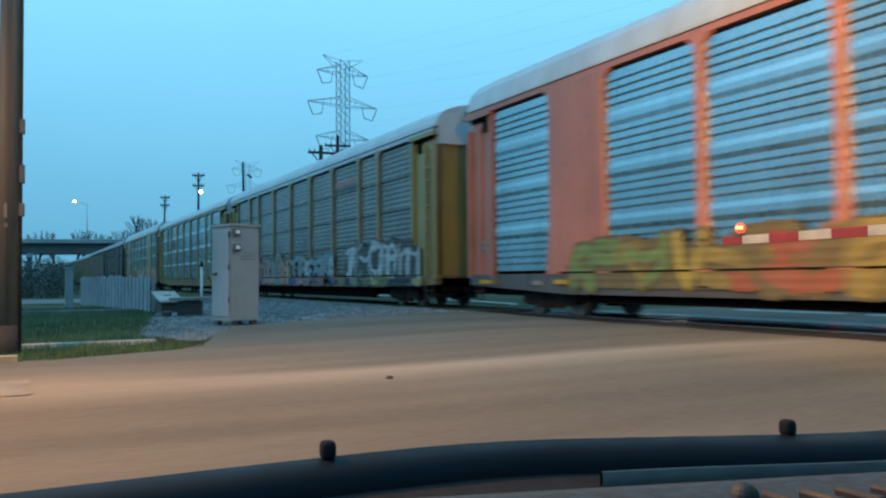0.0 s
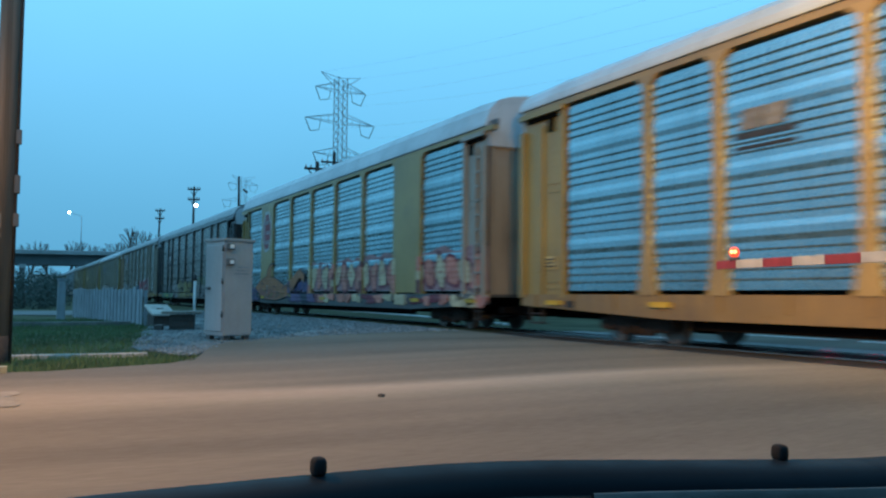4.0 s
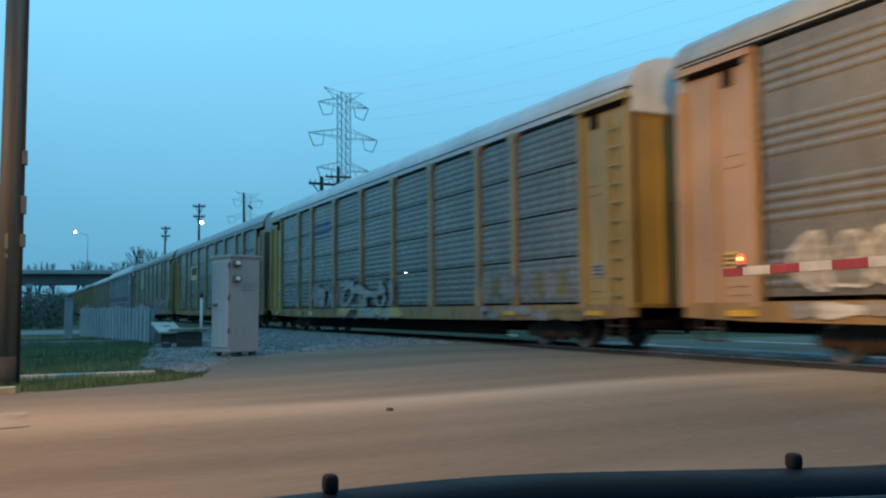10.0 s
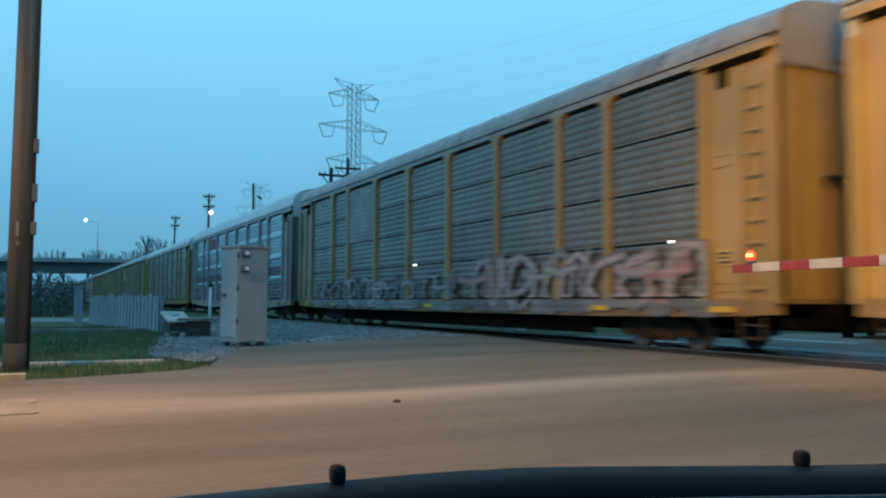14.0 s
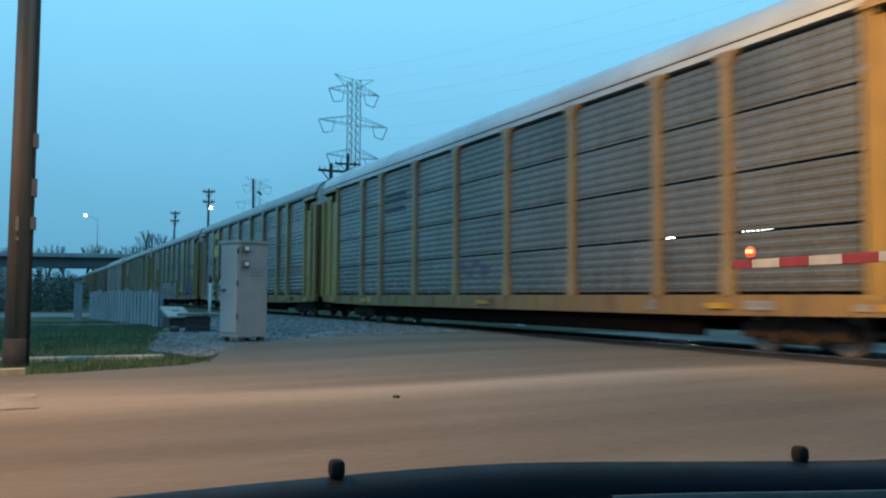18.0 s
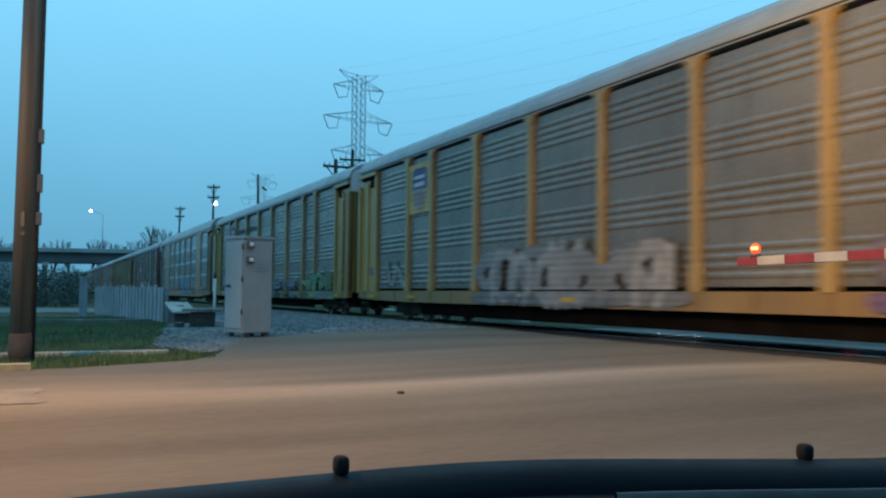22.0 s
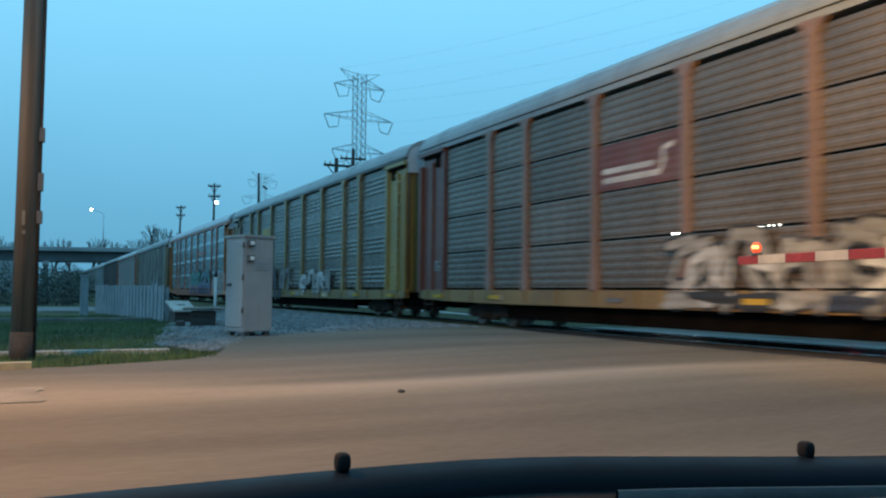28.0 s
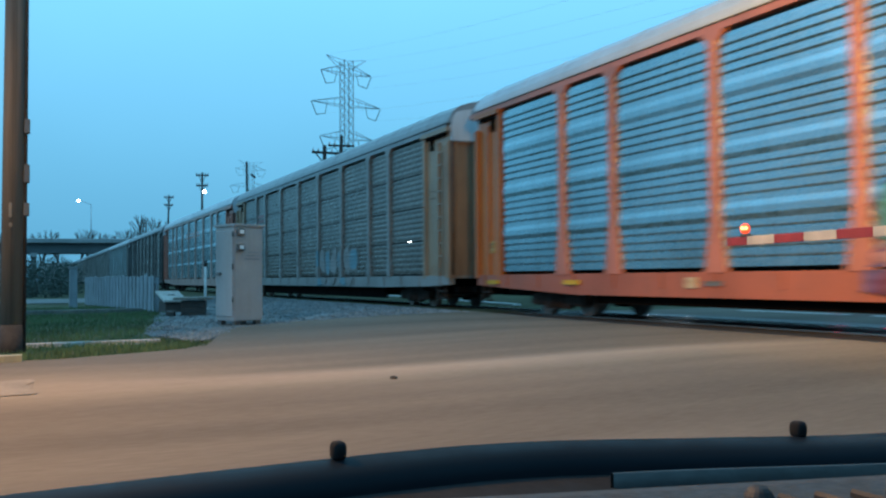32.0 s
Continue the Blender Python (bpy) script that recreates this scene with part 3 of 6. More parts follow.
tagged(part("low_kerb", bevelled(box(bmesh.new(), -0.09, 0.09, -6.0, 3.3, -0.1, 0.12), 0.02, 1), M_OLDKERB, at=(-28.4, 0, land(-28.4, 0))), "low concrete kerb at the back of the grass", "kerb", "", "structure")
tagged(part("edging", bevelled(box(bmesh.new(), -0.07, 0.07, -6.0, 2.1, -0.2, 0.045), 0.015, 1), M_CONCRETE, at=(-15.5, 0, land(-15.5, 0))), "narrow pale concrete edging in the grass", "kerb", "", "structure")

# crossing gate: arm across the lane, lamp at its tip
TIP, ALONG = Vector((-6.50, 6.48, 1.255)), Vector((0.986, -0.165, 0.003)).normalized()
gate = thing("crossing_gate", "lowered red and white crossing gate with lit red lamp", "gate", (TIP.x + 9.2 * ALONG.x, TIP.y + 9.2 * ALONG.y, land(2, 5)))
GM = gate.matrix_basis.inverted() @ Matrix.Translation(TIP) @ Matrix.Rotation(math.atan2(ALONG.y, ALONG.x), 4, "Z")
part("mast", tube(bmesh.new(), (0, 0.25, -0.05), (0, 0.25, 4.2), 0.06, n=14), M_STEEL, gate)
part("mast_base", bevelled(box(bmesh.new(), -0.25, 0.25, 0, 0.5, -0.05, 0.25), 0.02, 1), M_CONCRETE, gate)
part("drive_box", bevelled(box(bmesh.new(), -0.3, 0.3, 0.0, 0.5, 0.9, 1.6), 0.03, 2), M_STEEL, gate)
arm = part("gate_arm", box(bmesh.new(), -0.04, 9.2, 0.0, 0.028, -0.038, 0.038), M_STEEL, gate, "thin aluminium arm", at=GM)
x = 0.0
for i in range(22):
    w = 0.27 if i == 0 else 0.406
    part("stripe", bevelled(box(bmesh.new(), x - (0.055 if i == 0 else 0), x + w - 0.002, -0.008, 0.036, -0.043, 0.043), 0.003, 1), M_GATERED if i % 2 == 0 else M_GATEWHITE, arm, "red stripe" if i % 2 == 0 else "white stripe")
    x += w
bm = bmesh.new()
box(bm, 0.175, 0.265, -0.02, 0.05, 0.043, 0.072)
box(bm, 0.205, 0.235, 0.0, 0.03, -0.03, 0.05)
part("lamp_housing", bevelled(bm, 0.006, 1), M_CABTRIM, arm)
bm = bmesh.new()
bmesh.ops.create_uvsphere(bm, u_segments=18, v_segments=12, radius=0.050)
for v in bm.verts:
    v.co.z *= 1.12
part("lamp_lens", bm, M_REDGLOW, arm, "glowing red lamp", at=(0.22, 0.012, 0.120))
for dx in (-0.017, 0.017):
    bm = bmesh.new()
    bmesh.ops.create_uvsphere(bm, u_segments=12, v_segments=8, radius=0.019)
    part("lamp_core", bm, M_REDCORE, arm, "hot orange lamp core", at=(0.22 + 0.027 + 0.7 * dx, -0.020 + 0.7 * dx, 0.124))

# ---- distance ----
utility_pole((-88.5, 16.05, -0.2), 12.1, 0.16, ((11.8, 0.62, 70), (10.75, 0.58, 70)), M_DARKWOOD, "dark timber utility pole with a lit lamp", lamp_at=(0.1, 0.22, 10.15))
utility_pole((-113.8, 16.1, -0.2), 12.1, 0.16, ((11.8, 0.6, 70), (10.8, 0.55, 70)), M_DARKWOOD, "dark timber utility pole behind the train", lean=(0.0, 0.35))
bare = utility_pole((-78, 18.35, -0.2), 12.0, 0.16, (), M_DARKWOOD, "dark bare timber utility pole with a short brace", lean=(0, -0.2))
part("brace", bar(bmesh.new(), (0, 0.2, 10.85), (0, 0.62, 10.55), 0.16), M_DARKWOOD, bare)
part("bracket", bar(bmesh.new(), (0, -0.2, 9.25), (0, 0.35, 9.35), 0.14), M_DARKWOOD, bare)
frame_pole = utility_pole((-62, 21.75, -0.2), 12.2, 0.20, ((11.4, 1.0, 78),), M_DARKWOOD, "dark timber pole frame with a long crossarm")
part("second_shaft", tube(bmesh.new(), (0, -1.35, 0), (0, -1.35, 11.35), 0.17, 0.15, 12), M_DARKWOOD, frame_pole)
long_arm = part("crossarm", bar(bmesh.new(), (0, -2.35, 10.78), (0, 0.1, 10.78), 0.14, 0.18), M_DARKWOOD, frame_pole)
for u in (-2.25, -1.85, -0.75):
    part("insulator", tube(bmesh.new(), (0, u, 10.85), (0, u, 11.1), 0.06, 0.04, 8), M_STEEL, long_arm)
bm = bar(bmesh.new(), (0, -1.35, 9.9), (0, -2.1, 10.75), 0.07)
part("brace", bar(bm, (0, 0, 9.9), (0, -0.5, 10.75), 0.07), M_DARKWOOD, frame_pole)


def pylon(at, height, rz, scale, label, gauge=0.115):
    ob = thing("transmission_tower", label, "pylon", at, rz=rz)
    h = height

    def half(z):
        return (3.2 - 2.2 * min(1, z / (0.62 * h))) * scale
    t = gauge * scale
    for sx in (-1, 1):
        for sy in (-1, 1):
            bm = bmesh.new()
            zs = [0, 0.3 * h, 0.62 * h, h * 0.985]
            for a, b in zip(zs, zs[1:]):
                bar(bm, (sx * half(a), sy * half(a), a), (sx * half(b), sy * half(b), b), t)
            part("leg", bm, M_LATTICE, ob)
    bm = bmesh.new()
    z = 0.0
    while z < h * 0.97:
        s = max(1.5 * scale, 1.7 * half(z))
        a, b, z2 = half(z), half(z + s), min(h * 0.985, z + s)
        for sg in (-1, 1):
            for p, q in (((-a, sg * a), (b, sg * b)), ((a, sg * a), (-b, sg * b)), ((sg * a, -a), (sg * b, b)), ((sg * a, a), (sg * b, -b))):
                bar(bm, (*p, z), (*q, z2), t * 0.5)
        z = z2
    part("bracing", bm, M_LATTICE, ob)
    for f, reach in ((0.925, 5.7), (0.783, 7.8), (0.635, 6.0)):
        for s in (-1, 1):
            bm = bmesh.new()
            r, z = reach * scale, f * h
            w = half(z)
            up = 1.7 * scale
            for sy in (-1, 1):
                bar(bm, (s * w, sy * w, z), (s * r, 0, z + 0.3 * scale), t * 0.8)
                bar(bm, (s * w, sy * w, z + up), (s * r, 0, z + 0.3 * scale), t * 0.8)
            for i in range(1, 4):
                u = i / 4
                xx = s * (w + (r - w) * u)
                bar(bm, (xx, 0, z + 0.05), (xx, 0, z + up * (1 - u)), t * 0.5)
            arm = part("crossarm", bm, M_LATTICE, ob)
            part("insulator_string", bar(bmesh.new(), (s * r, 0, z + 0.2), (s * (r - 1.1 * scale), 0, z - 2.3 * scale), gauge * scale), M_DARKWOOD, arm, "dark insulator string")
            bm = bar(bmesh.new(), (s * (r - 1.1 * scale), 0, z - 2.3 * scale), (s * (r - 3.0 * scale), 0, z - 1.9 * scale), gauge * scale)
            bar(bm, (s * (r - 3.0 * scale), 0, z - 1.9 * scale), (s * (r - 3.4 * scale), 0, z), 0.08 * scale)
            part("insulator_string", bm, M_DARKWOOD, arm)
    for s in (-1, 1):
        bm = bar(bmesh.new(), (0, 0, h * 0.985), (s * 4.5 * scale, 0, h), t * 0.7)
        for sy in (-1, 1):
            bar(bm, (s * half(h), sy * half(h), h * 0.95), (s * 4.5 * scale, 0, h), t * 0.7)
        part("earth_wire_peak", bm, M_LATTICE, ob)
    return ob


pylon((-161.0, 57.65, 0), 45.6, 98, 1.0, "tall grey steel lattice transmission tower with three arm pairs")
pylon((-320.5, 76.2, 0), 46, 98, 1.05, "distant grey lattice transmission tower", 0.075)


def span(a, b, sag, r, n=14):
    bm = bmesh.new()
    a, b = Vector(a), Vector(b)
    pts = [a.lerp(b, i / n) - Vector((0, 0, sag * 4 * (i / n) * (1 - i / n))) for i in range(n + 1)]
    ring = [Vector((0, r / 2, -r / 2)), Vector((0, r / 2, r / 2)), Vector((0, -r / 2, r / 2)), Vector((0, -r / 2, -r / 2))]
    rings = [[bm.verts.new(p + o) for o in ring] for p in pts]
    for r0, r1 in zip(rings, rings[1:]):
        for i in range(4):
            bm.faces.new((r0[i], r0[(i + 1) % 4], r1[(i + 1) % 4], r1[i]))
    return tagged(part("power_line", bm, M_LATTICE), "thin dark overhead power line", "cable", "power lines")


U = Vector((math.cos(radians(98)), math.sin(radians(98)), 0))
for f, reach in ((0.875, 4.6), (0.735, 6.7), (1.0, 4.5)):
    for s in (-1, 1):
        p = Vector((-161.0, 57.65, 45.6 * f)) + U * (s * reach)
        span(p, p + Vector((190, 52, 4)), 7, 0.014)

# overpass
deck = thing("overpass", "grey concrete highway overpass on piers with a dark girder", "bridge", (-232, 0, 0), rz=0)
bm = bmesh.new()
slab(bm, [(-7, 0), (7, 0), (7, 0.9), (6.6, 1.0), (6.6, 0.35), (-6.6, 0.35), (-6.6, 1.0), (-7, 0.9)], 0, 1)
for v in bm.verts:
    v.co.z += 10.1 + (v.co.y * 190 - 70) * 0.011
    v.co.y = v.co.y * 190 - 70
part("deck", bm, M_BRIDGE, deck)
for x in (-5, 0, 5):
    bm = box(bmesh.new(), x - 0.3, x + 0.3, 0, 1, 0, 1)
    for v in bm.verts:
        v.co.z = (7.6 if v.co.z < 0.5 else 10.1) + (v.co.y * 190 - 70) * 0.011
        v.co.y = v.co.y * 190 - 70
    part("girder", bm, M_GIRDER, deck, "dark steel girder")
for y in (1.5, 34, 70):
    bm = bmesh.new()
    for x in (-5, 5):
        tube(bm, (x, y, -0.5), (x, y, 6.8), 0.6, n=14)
    box(bm, -7, 7, y - 0.7, y + 0.7, 6.7, 7.62 + (y * 0.011))
    part("pier", bm, M_BRIDGE, deck)
bm = bmesh.new()
slab(bm, [(-7.2, -0.5), (7.2, -0.5), (7.2, 7.4), (-7.2, 7.4)], -72, -0.8)
part("abutment", bm, M_BRIDGE, deck)
lampst = thing("street_lamp", "tall highway street lamp with a lit white head", "street lamp", (-228, 14.3, 10.9))
part("mast", tube(bmesh.new(), (0, 0, -0.5), (0, 0, 9.0), 0.13, 0.07, 10), M_STEEL, lampst)
part("arm", tube(bmesh.new(), (0, 0, 9.0), (0, -2.6, 9.9), 0.05, n=8), M_STEEL, lampst)
bm = bmesh.new()
bmesh.ops.create_icosphere(bm, subdivisions=2, radius=0.31)
part("lamp_head", bm, M_LAMPGLOW, lampst, "bright white lamp head", at=(0, -2.9, 9.85))
# pale buildings and shrubs beyond the overpass
for i, (x, y, w, d, h) in enumerate(((-300, 8.5, 24, 9, 6.4), (-300, 24, 20, 12, 5.2), (-330, -8, 30, 16, 5.0))):
    hb = thing("warehouse", "pale low warehouse beyond the overpass", "building", (x, y, -0.3))
    part("wall", box(bmesh.new(), -w / 2, w / 2, -d / 2, d / 2, 0, h), M_BUILDING, hb)
    part("roof", box(bmesh.new(), -w / 2 - 0.3, w / 2 + 0.3, -d / 2 - 0.3, d / 2 + 0.3, h, h + 0.4), M_STEEL, hb)
    for j in range(3):
        part("window", box(bmesh.new(), w / 2 + 0.01, w / 2 + 0.06, -d / 2 + 1 + j * d / 3, -d / 2 + 1 + j * d / 3 + d / 6, h * 0.4, h * 0.7), M_DARKGLASS, hb)


def bare_tree(at, height, seed, label):
    ob = thing("bare_tree", label, "tree", at)
    rng = random.Random(seed)
    bm_t, bm_c = bmesh.new(), bmesh.new()

    def grow(p, d, length, r, depth):
        q = p + d * length
        tube(bm_t if depth == 0 else bm_c, p, q, r, r * 0.7, 6 if depth < 2 else 4, caps=False)
        if depth >= 5:
            return
        for i in range(2 if depth > 2 else 3):
            nd = (d + Vector((rng.uniform(-1, 1), rng.uniform(-1, 1), rng.uniform(-0.15, 0.75))) * 0.52).normalized()
            grow(q, nd, length * rng.uniform(0.62, 0.82), r * 0.66, depth + 1)
    grow(Vector((0, 0, -0.3)), Vector((0, 0, 1)), height * 0.36, height * 0.03, 0)
    part("trunk", bm_t, M_TWIG, ob)
    part("crown", bm_c, M_TWIG, ob)
    return ob


for i, (x, y, h) in enumerate(((-255, 30.5, 18), (-275, 14, 14.5), (-280, 18, 14), (-268, 22, 13.5), (-300, 10, 14), (-262, 26, 14), (-290, 4, 16), (-280, -6, 15), (-262, 33, 13), (-300, -14, 17), (-270, -3, 14))):
    bare_tree((x, y, -0.3), h, i, "bare winter tree beyond the overpass")


def shrub(at, size, seed, label):
    ob = thing("shrub", label, "shrub", at)
    rng = random.Random(seed)
    verts, faces = [], []
    for i in range(2600):
        u, v = rng.random() * 6.28, rng.random()
        r = (0.55 + 0.45 * rng.random()) * (0.8 + 0.3 * math.sin(3 * u + seed))
        p = Vector((math.cos(u) * r * size[0], math.sin(u) * r * size[1], (rng.random() ** 1.3) * size[2] * (1.15 - 0.6 * r)))
        a = Vector((rng.uniform(-1, 1), rng.uniform(-1, 1), rng.uniform(-1, 1))) * 0.09
        b = Vector((rng.uniform(-1, 1), rng.uniform(-1, 1), rng.uniform(-1, 1))) * 0.09
        k = len(verts)
        verts += [tuple(p), tuple(p + a), tuple(p + a + b), tuple(p + b)]
        faces.append((k, k + 1, k + 2, k + 3))
    me = bpy.data.meshes.new("foliage")
    me.from_pydata(verts, [], faces)
    part("foliage", me, M_SHRUB, ob)
    part("stem", tube(bmesh.new(), (0, 0, -0.2), (0, 0, size[2] * 0.6), 0.06, 0.03, 6), M_TWIG, ob)
    return ob


for i, (x, y, sx, sy, sz) in enumerate(((-60, 0.6, 5, 2.6, 2.6), (-72, 1.8, 6, 2.6, 3.0), (-85, 2.0, 7, 3.4, 3.4), (-66, -2.6, 6, 2.6, 3.0), (-100, 1.5, 8, 4, 4.2), (-55, -4.5, 5, 2.6, 2.6), (-120, 2.5, 9, 4.4, 4.8), (-140, -3, 10, 6, 5.5))):
    shrub((x, y, -0.15), (sx, sy, sz), i, "dark tangled shrub beside the track")

# ---- across the track: an added dark shed that blocks the sky, wall lamps, cars that wait there ----
# Unseen shed, added so that no sky shows through the panel gaps.
shed = thing("shed", "added dark shed across the track, blocking the sky, with small lamps", "building", (-30, 32, -0.3))
part("wall", box(bmesh.new(), -60, 42, 0, 10, 0, 5.6), M_UNDER, shed, "dark wall blocking the sky behind the train")
part("roof", box(bmesh.new(), -60.4, 42.4, -0.4, 10.4, 5.6, 5.9), M_TRUCK, shed)


def wall_lamp(x, w, h, z):
    part("wall_lamp", box(bmesh.new(), x + 30 - w / 2, x + 30 + w / 2, -0.14, -0.02, z + 0.3 - h / 2, z + 0.3 + h / 2), M_HOT, shed, "small bright wall lamp")


wall_lamp(-36.9, 0.6, 0.30, 4.33)
wall_lamp(-72.0, 0.5, 0.36, 4.33)
for i in range(7):
    wall_lamp(-31.5 + 0.32 * i, 0.05, 0.02, 4.29)


KERB_LINE = ((-64.0, 20.0), (-48.8, 18.6), (-38.5, 17.7), (-25.4, 15.4))
for (xa, ya), (xb, yb) in zip(KERB_LINE, KERB_LINE[1:]):
    bm = bar(bmesh.new(), (xa + 0.1, ya, -0.16), (xb - 0.1, yb, -0.16), 0.34, 0.30)
    tagged(part("far_kerb", bevelled(bm, 0.02, 1), M_BUILDING), "pale concrete kerb beyond the track", "kerb", "", "structure")


def waiting_car(at, rz, paint_m, label):
    ob = thing("car", label, "car", at, "cars waiting across the track", rz)
    bm = bmesh.new()
    slab(bm, [(-2.2, 0.25), (-2.25, 0.6), (-2.1, 0.85), (-1.5, 0.95), (-0.9, 1.42), (0.6, 1.45), (1.2, 0.98), (2.0, 0.85), (2.2, 0.6), (2.15, 0.25)], -0.85, 0.85)
    part("body", bevelled(bm, 0.06, 2), paint_m, ob)
    part("windows", slab(bmesh.new(), [(-1.35, 0.98), (-0.85, 1.36), (0.55, 1.38), (1.05, 0.98)], -0.86, 0.86), M_DARKGLASS, ob)
    for x in (-1.35, 1.35):
        for y in (-0.87, 0.67):
            w = part("wheel", tube(bmesh.new(), (x, y, 0.31), (x, y + 0.2, 0.31), 0.31, n=20), M_BLACK, ob)
            part("rim", tube(bmesh.new(), (x, y - 0.004, 0.31), (x, y + 0.204, 0.31), 0.19, n=14), M_STEEL, w)
    for y in (-0.62, 0.62):
        part("headlight", bevelled(box(bmesh.new(), 2.12, 2.22, y - 0.14, y + 0.14, 0.62, 0.74), 0.02, 1), M_HOT, ob, "lit white headlight")
        part("tail_light", bevelled(box(bmesh.new(), -2.27, -2.2, y - 0.14, y + 0.14, 0.55, 0.75), 0.02, 1), M_TAILGLOW, ob, "lit red tail light")
    return ob


waiting_car((-26.2, 22.8, land(-26, 22)), -41, M_CABINET, "pale car waiting with lit headlights across the track")
waiting_car((-16.35, 22.1, land(-16, 22)), 115, M_WHITE, "white car with lit red tail lights across the track")

# ---- the waiting car, seen from within ----
car0 = thing("waiting_car", "dark waiting car seen from inside over the hood", "car", (0, 0, land(0, 0)))
Z0 = -land(0, 0)


def hood_x(y):
    """The crest of the hood, ahead of the driver, bending back at its far side."""
    return -1.064 + 0.19 * smooth01((y - 0.55) / 0.75) + 0.06 * smooth01((-0.2 - y) / 0.5)


bm = bmesh.new()
rows = []
for y in spaced(-0.62, 1.52, 0.06):
    xc = hood_x(y)
    crown = -0.012 * ((y - 0.55) / 1.1) ** 2 - 0.006 * smooth01((y - 0.4) / 0.5) - 0.03 * smooth01((abs(y - 0.45) - 0.97) / 0.10)
    rows.append([bm.verts.new((xc + dx, y, Z0 + EYE - 0.233 + dz + crown)) for dx, dz in ((-1.0, -0.36), (-0.7, -0.23), (-0.4, -0.12), (-0.18, -0.05), (-0.05, -0.010), (0.0, 0.0), (0.03, -0.004), (0.05, -0.011), (0.062, -0.03), (0.066, -0.12))])
for r0, r1 in zip(rows, rows[1:]):
    for i in range(len(r0) - 1):
        bm.faces.new((r0[i], r0[i + 1], r1[i + 1], r1[i])).smooth = True
part("hood", bm, M_HOOD, car0, "dark glossy hood")
bm = bmesh.new()
rows = []
for y in spaced(-0.62, 1.52, 0.1):
    xc = hood_x(y) + 0.06
    rows.append([bm.verts.new((xc + dx, y, Z0 + EYE - 0.246 + dz - 0.010 * smooth01((y - 0.4) / 0.5))) for dx, dz in ((0.0, -0.022), (0.08, -0.035), (0.3, -0.10), (0.36, -0.2))])
for r0, r1 in zip(rows, rows[1:]):
    for i in range(3):
        bm.faces.new((r0[i], r0[i + 1], r1[i + 1], r1[i])).smooth = True
part("cowl", bm, M_COWL, car0, "black cowl under the windscreen")
# raised rear edge of the hood before the cowl, its sky glint painted in grey
bm, rows = bmesh.new(), []
for y in spaced(0.70, 1.50, 0.06):
    xc = -1.005 + 0.19 * smooth01((y - 0.55) / 0.75) + 0.056
    rows.append([bm.verts.new((xc + dx, y, Z0 + EYE - 0.262 + dz)) for dx, dz in ((-0.004, -0.02), (-0.003, 0.0), (0.0, 0.001), (0.003, 0.0), (0.004, -0.04))])
for r0, r1 in zip(rows, rows[1:]):
    for i in range(4):
        bm.faces.new((r0[i], r0[i + 1], r1[i + 1], r1[i])).smooth = True
part("hood_seal", bm, M_HOODEDGE, car0, "hood's rear edge, lightened for the sky light it catches")


def dash_x(y):
    return -0.72 if y < 0 else -0.72 - 0.03 * y / 0.24 if y < 0.24 else -0.75 + 0.286 * (y - 0.24)


bm = bmesh.new()
rows = []
for y in spaced(-0.55, 1.45, 0.1):
    xc = dash_x(y)
    rows.append([bm.verts.new((xc + dx, y, Z0 + EYE - 0.205 + dz)) for dx, dz in ((-0.01, -0.03), (0.0, 0.0), (0.03, 0.003), (0.25, -0.01), (0.45, -0.04), (0.50, -0.12))])
for r0, r1 in zip(rows, rows[1:]):
    for i in range(5):
        bm.faces.new((r0[i], r0[i + 1], r1[i + 1], r1[i])).smooth = True
dash = part("dashboard", bm, M_DASH, car0, "grey vinyl dashboard top")
for i in range(16):
    y = 0.60 + i * 0.035
    xx = dash_x(y) + 0.085
    part("vent_slat", bevelled(box(bmesh.new(), xx, xx + 0.05, y, y + 0.012, Z0 + EYE - 0.205, Z0 + EYE - 0.194), 0.003, 1), M_BLACK, dash)
bm = bmesh.new()
bmesh.ops.create_uvsphere(bm, u_segments=16, v_segments=10, radius=0.014)
part("light_sensor", bm, M_DASH, dash, "small domed light sensor", at=(-0.585, 0.605, Z0 + EYE - 0.206))
for x, y, dz in ((-1.062, 0.362, -0.2195), (-0.928, 1.048, -0.2285)):
    bm = bmesh.new()
    bmesh.ops.create_uvsphere(bm, u_segments=16, v_segments=10, radius=1.0)
    for v in bm.verts:
        c = [math.copysign(abs(u) ** 0.6, u) for u in v.co]
        v.co = Vector((c[0] * 0.012, c[1] * 0.0098, c[2] * 0.0125 - 0.0035))
    for f in bm.faces:
        f.smooth = True
    part("washer_nozzle", bm, M_COWL, car0, "small black washer nozzle", at=(x, y, Z0 + EYE + dz))
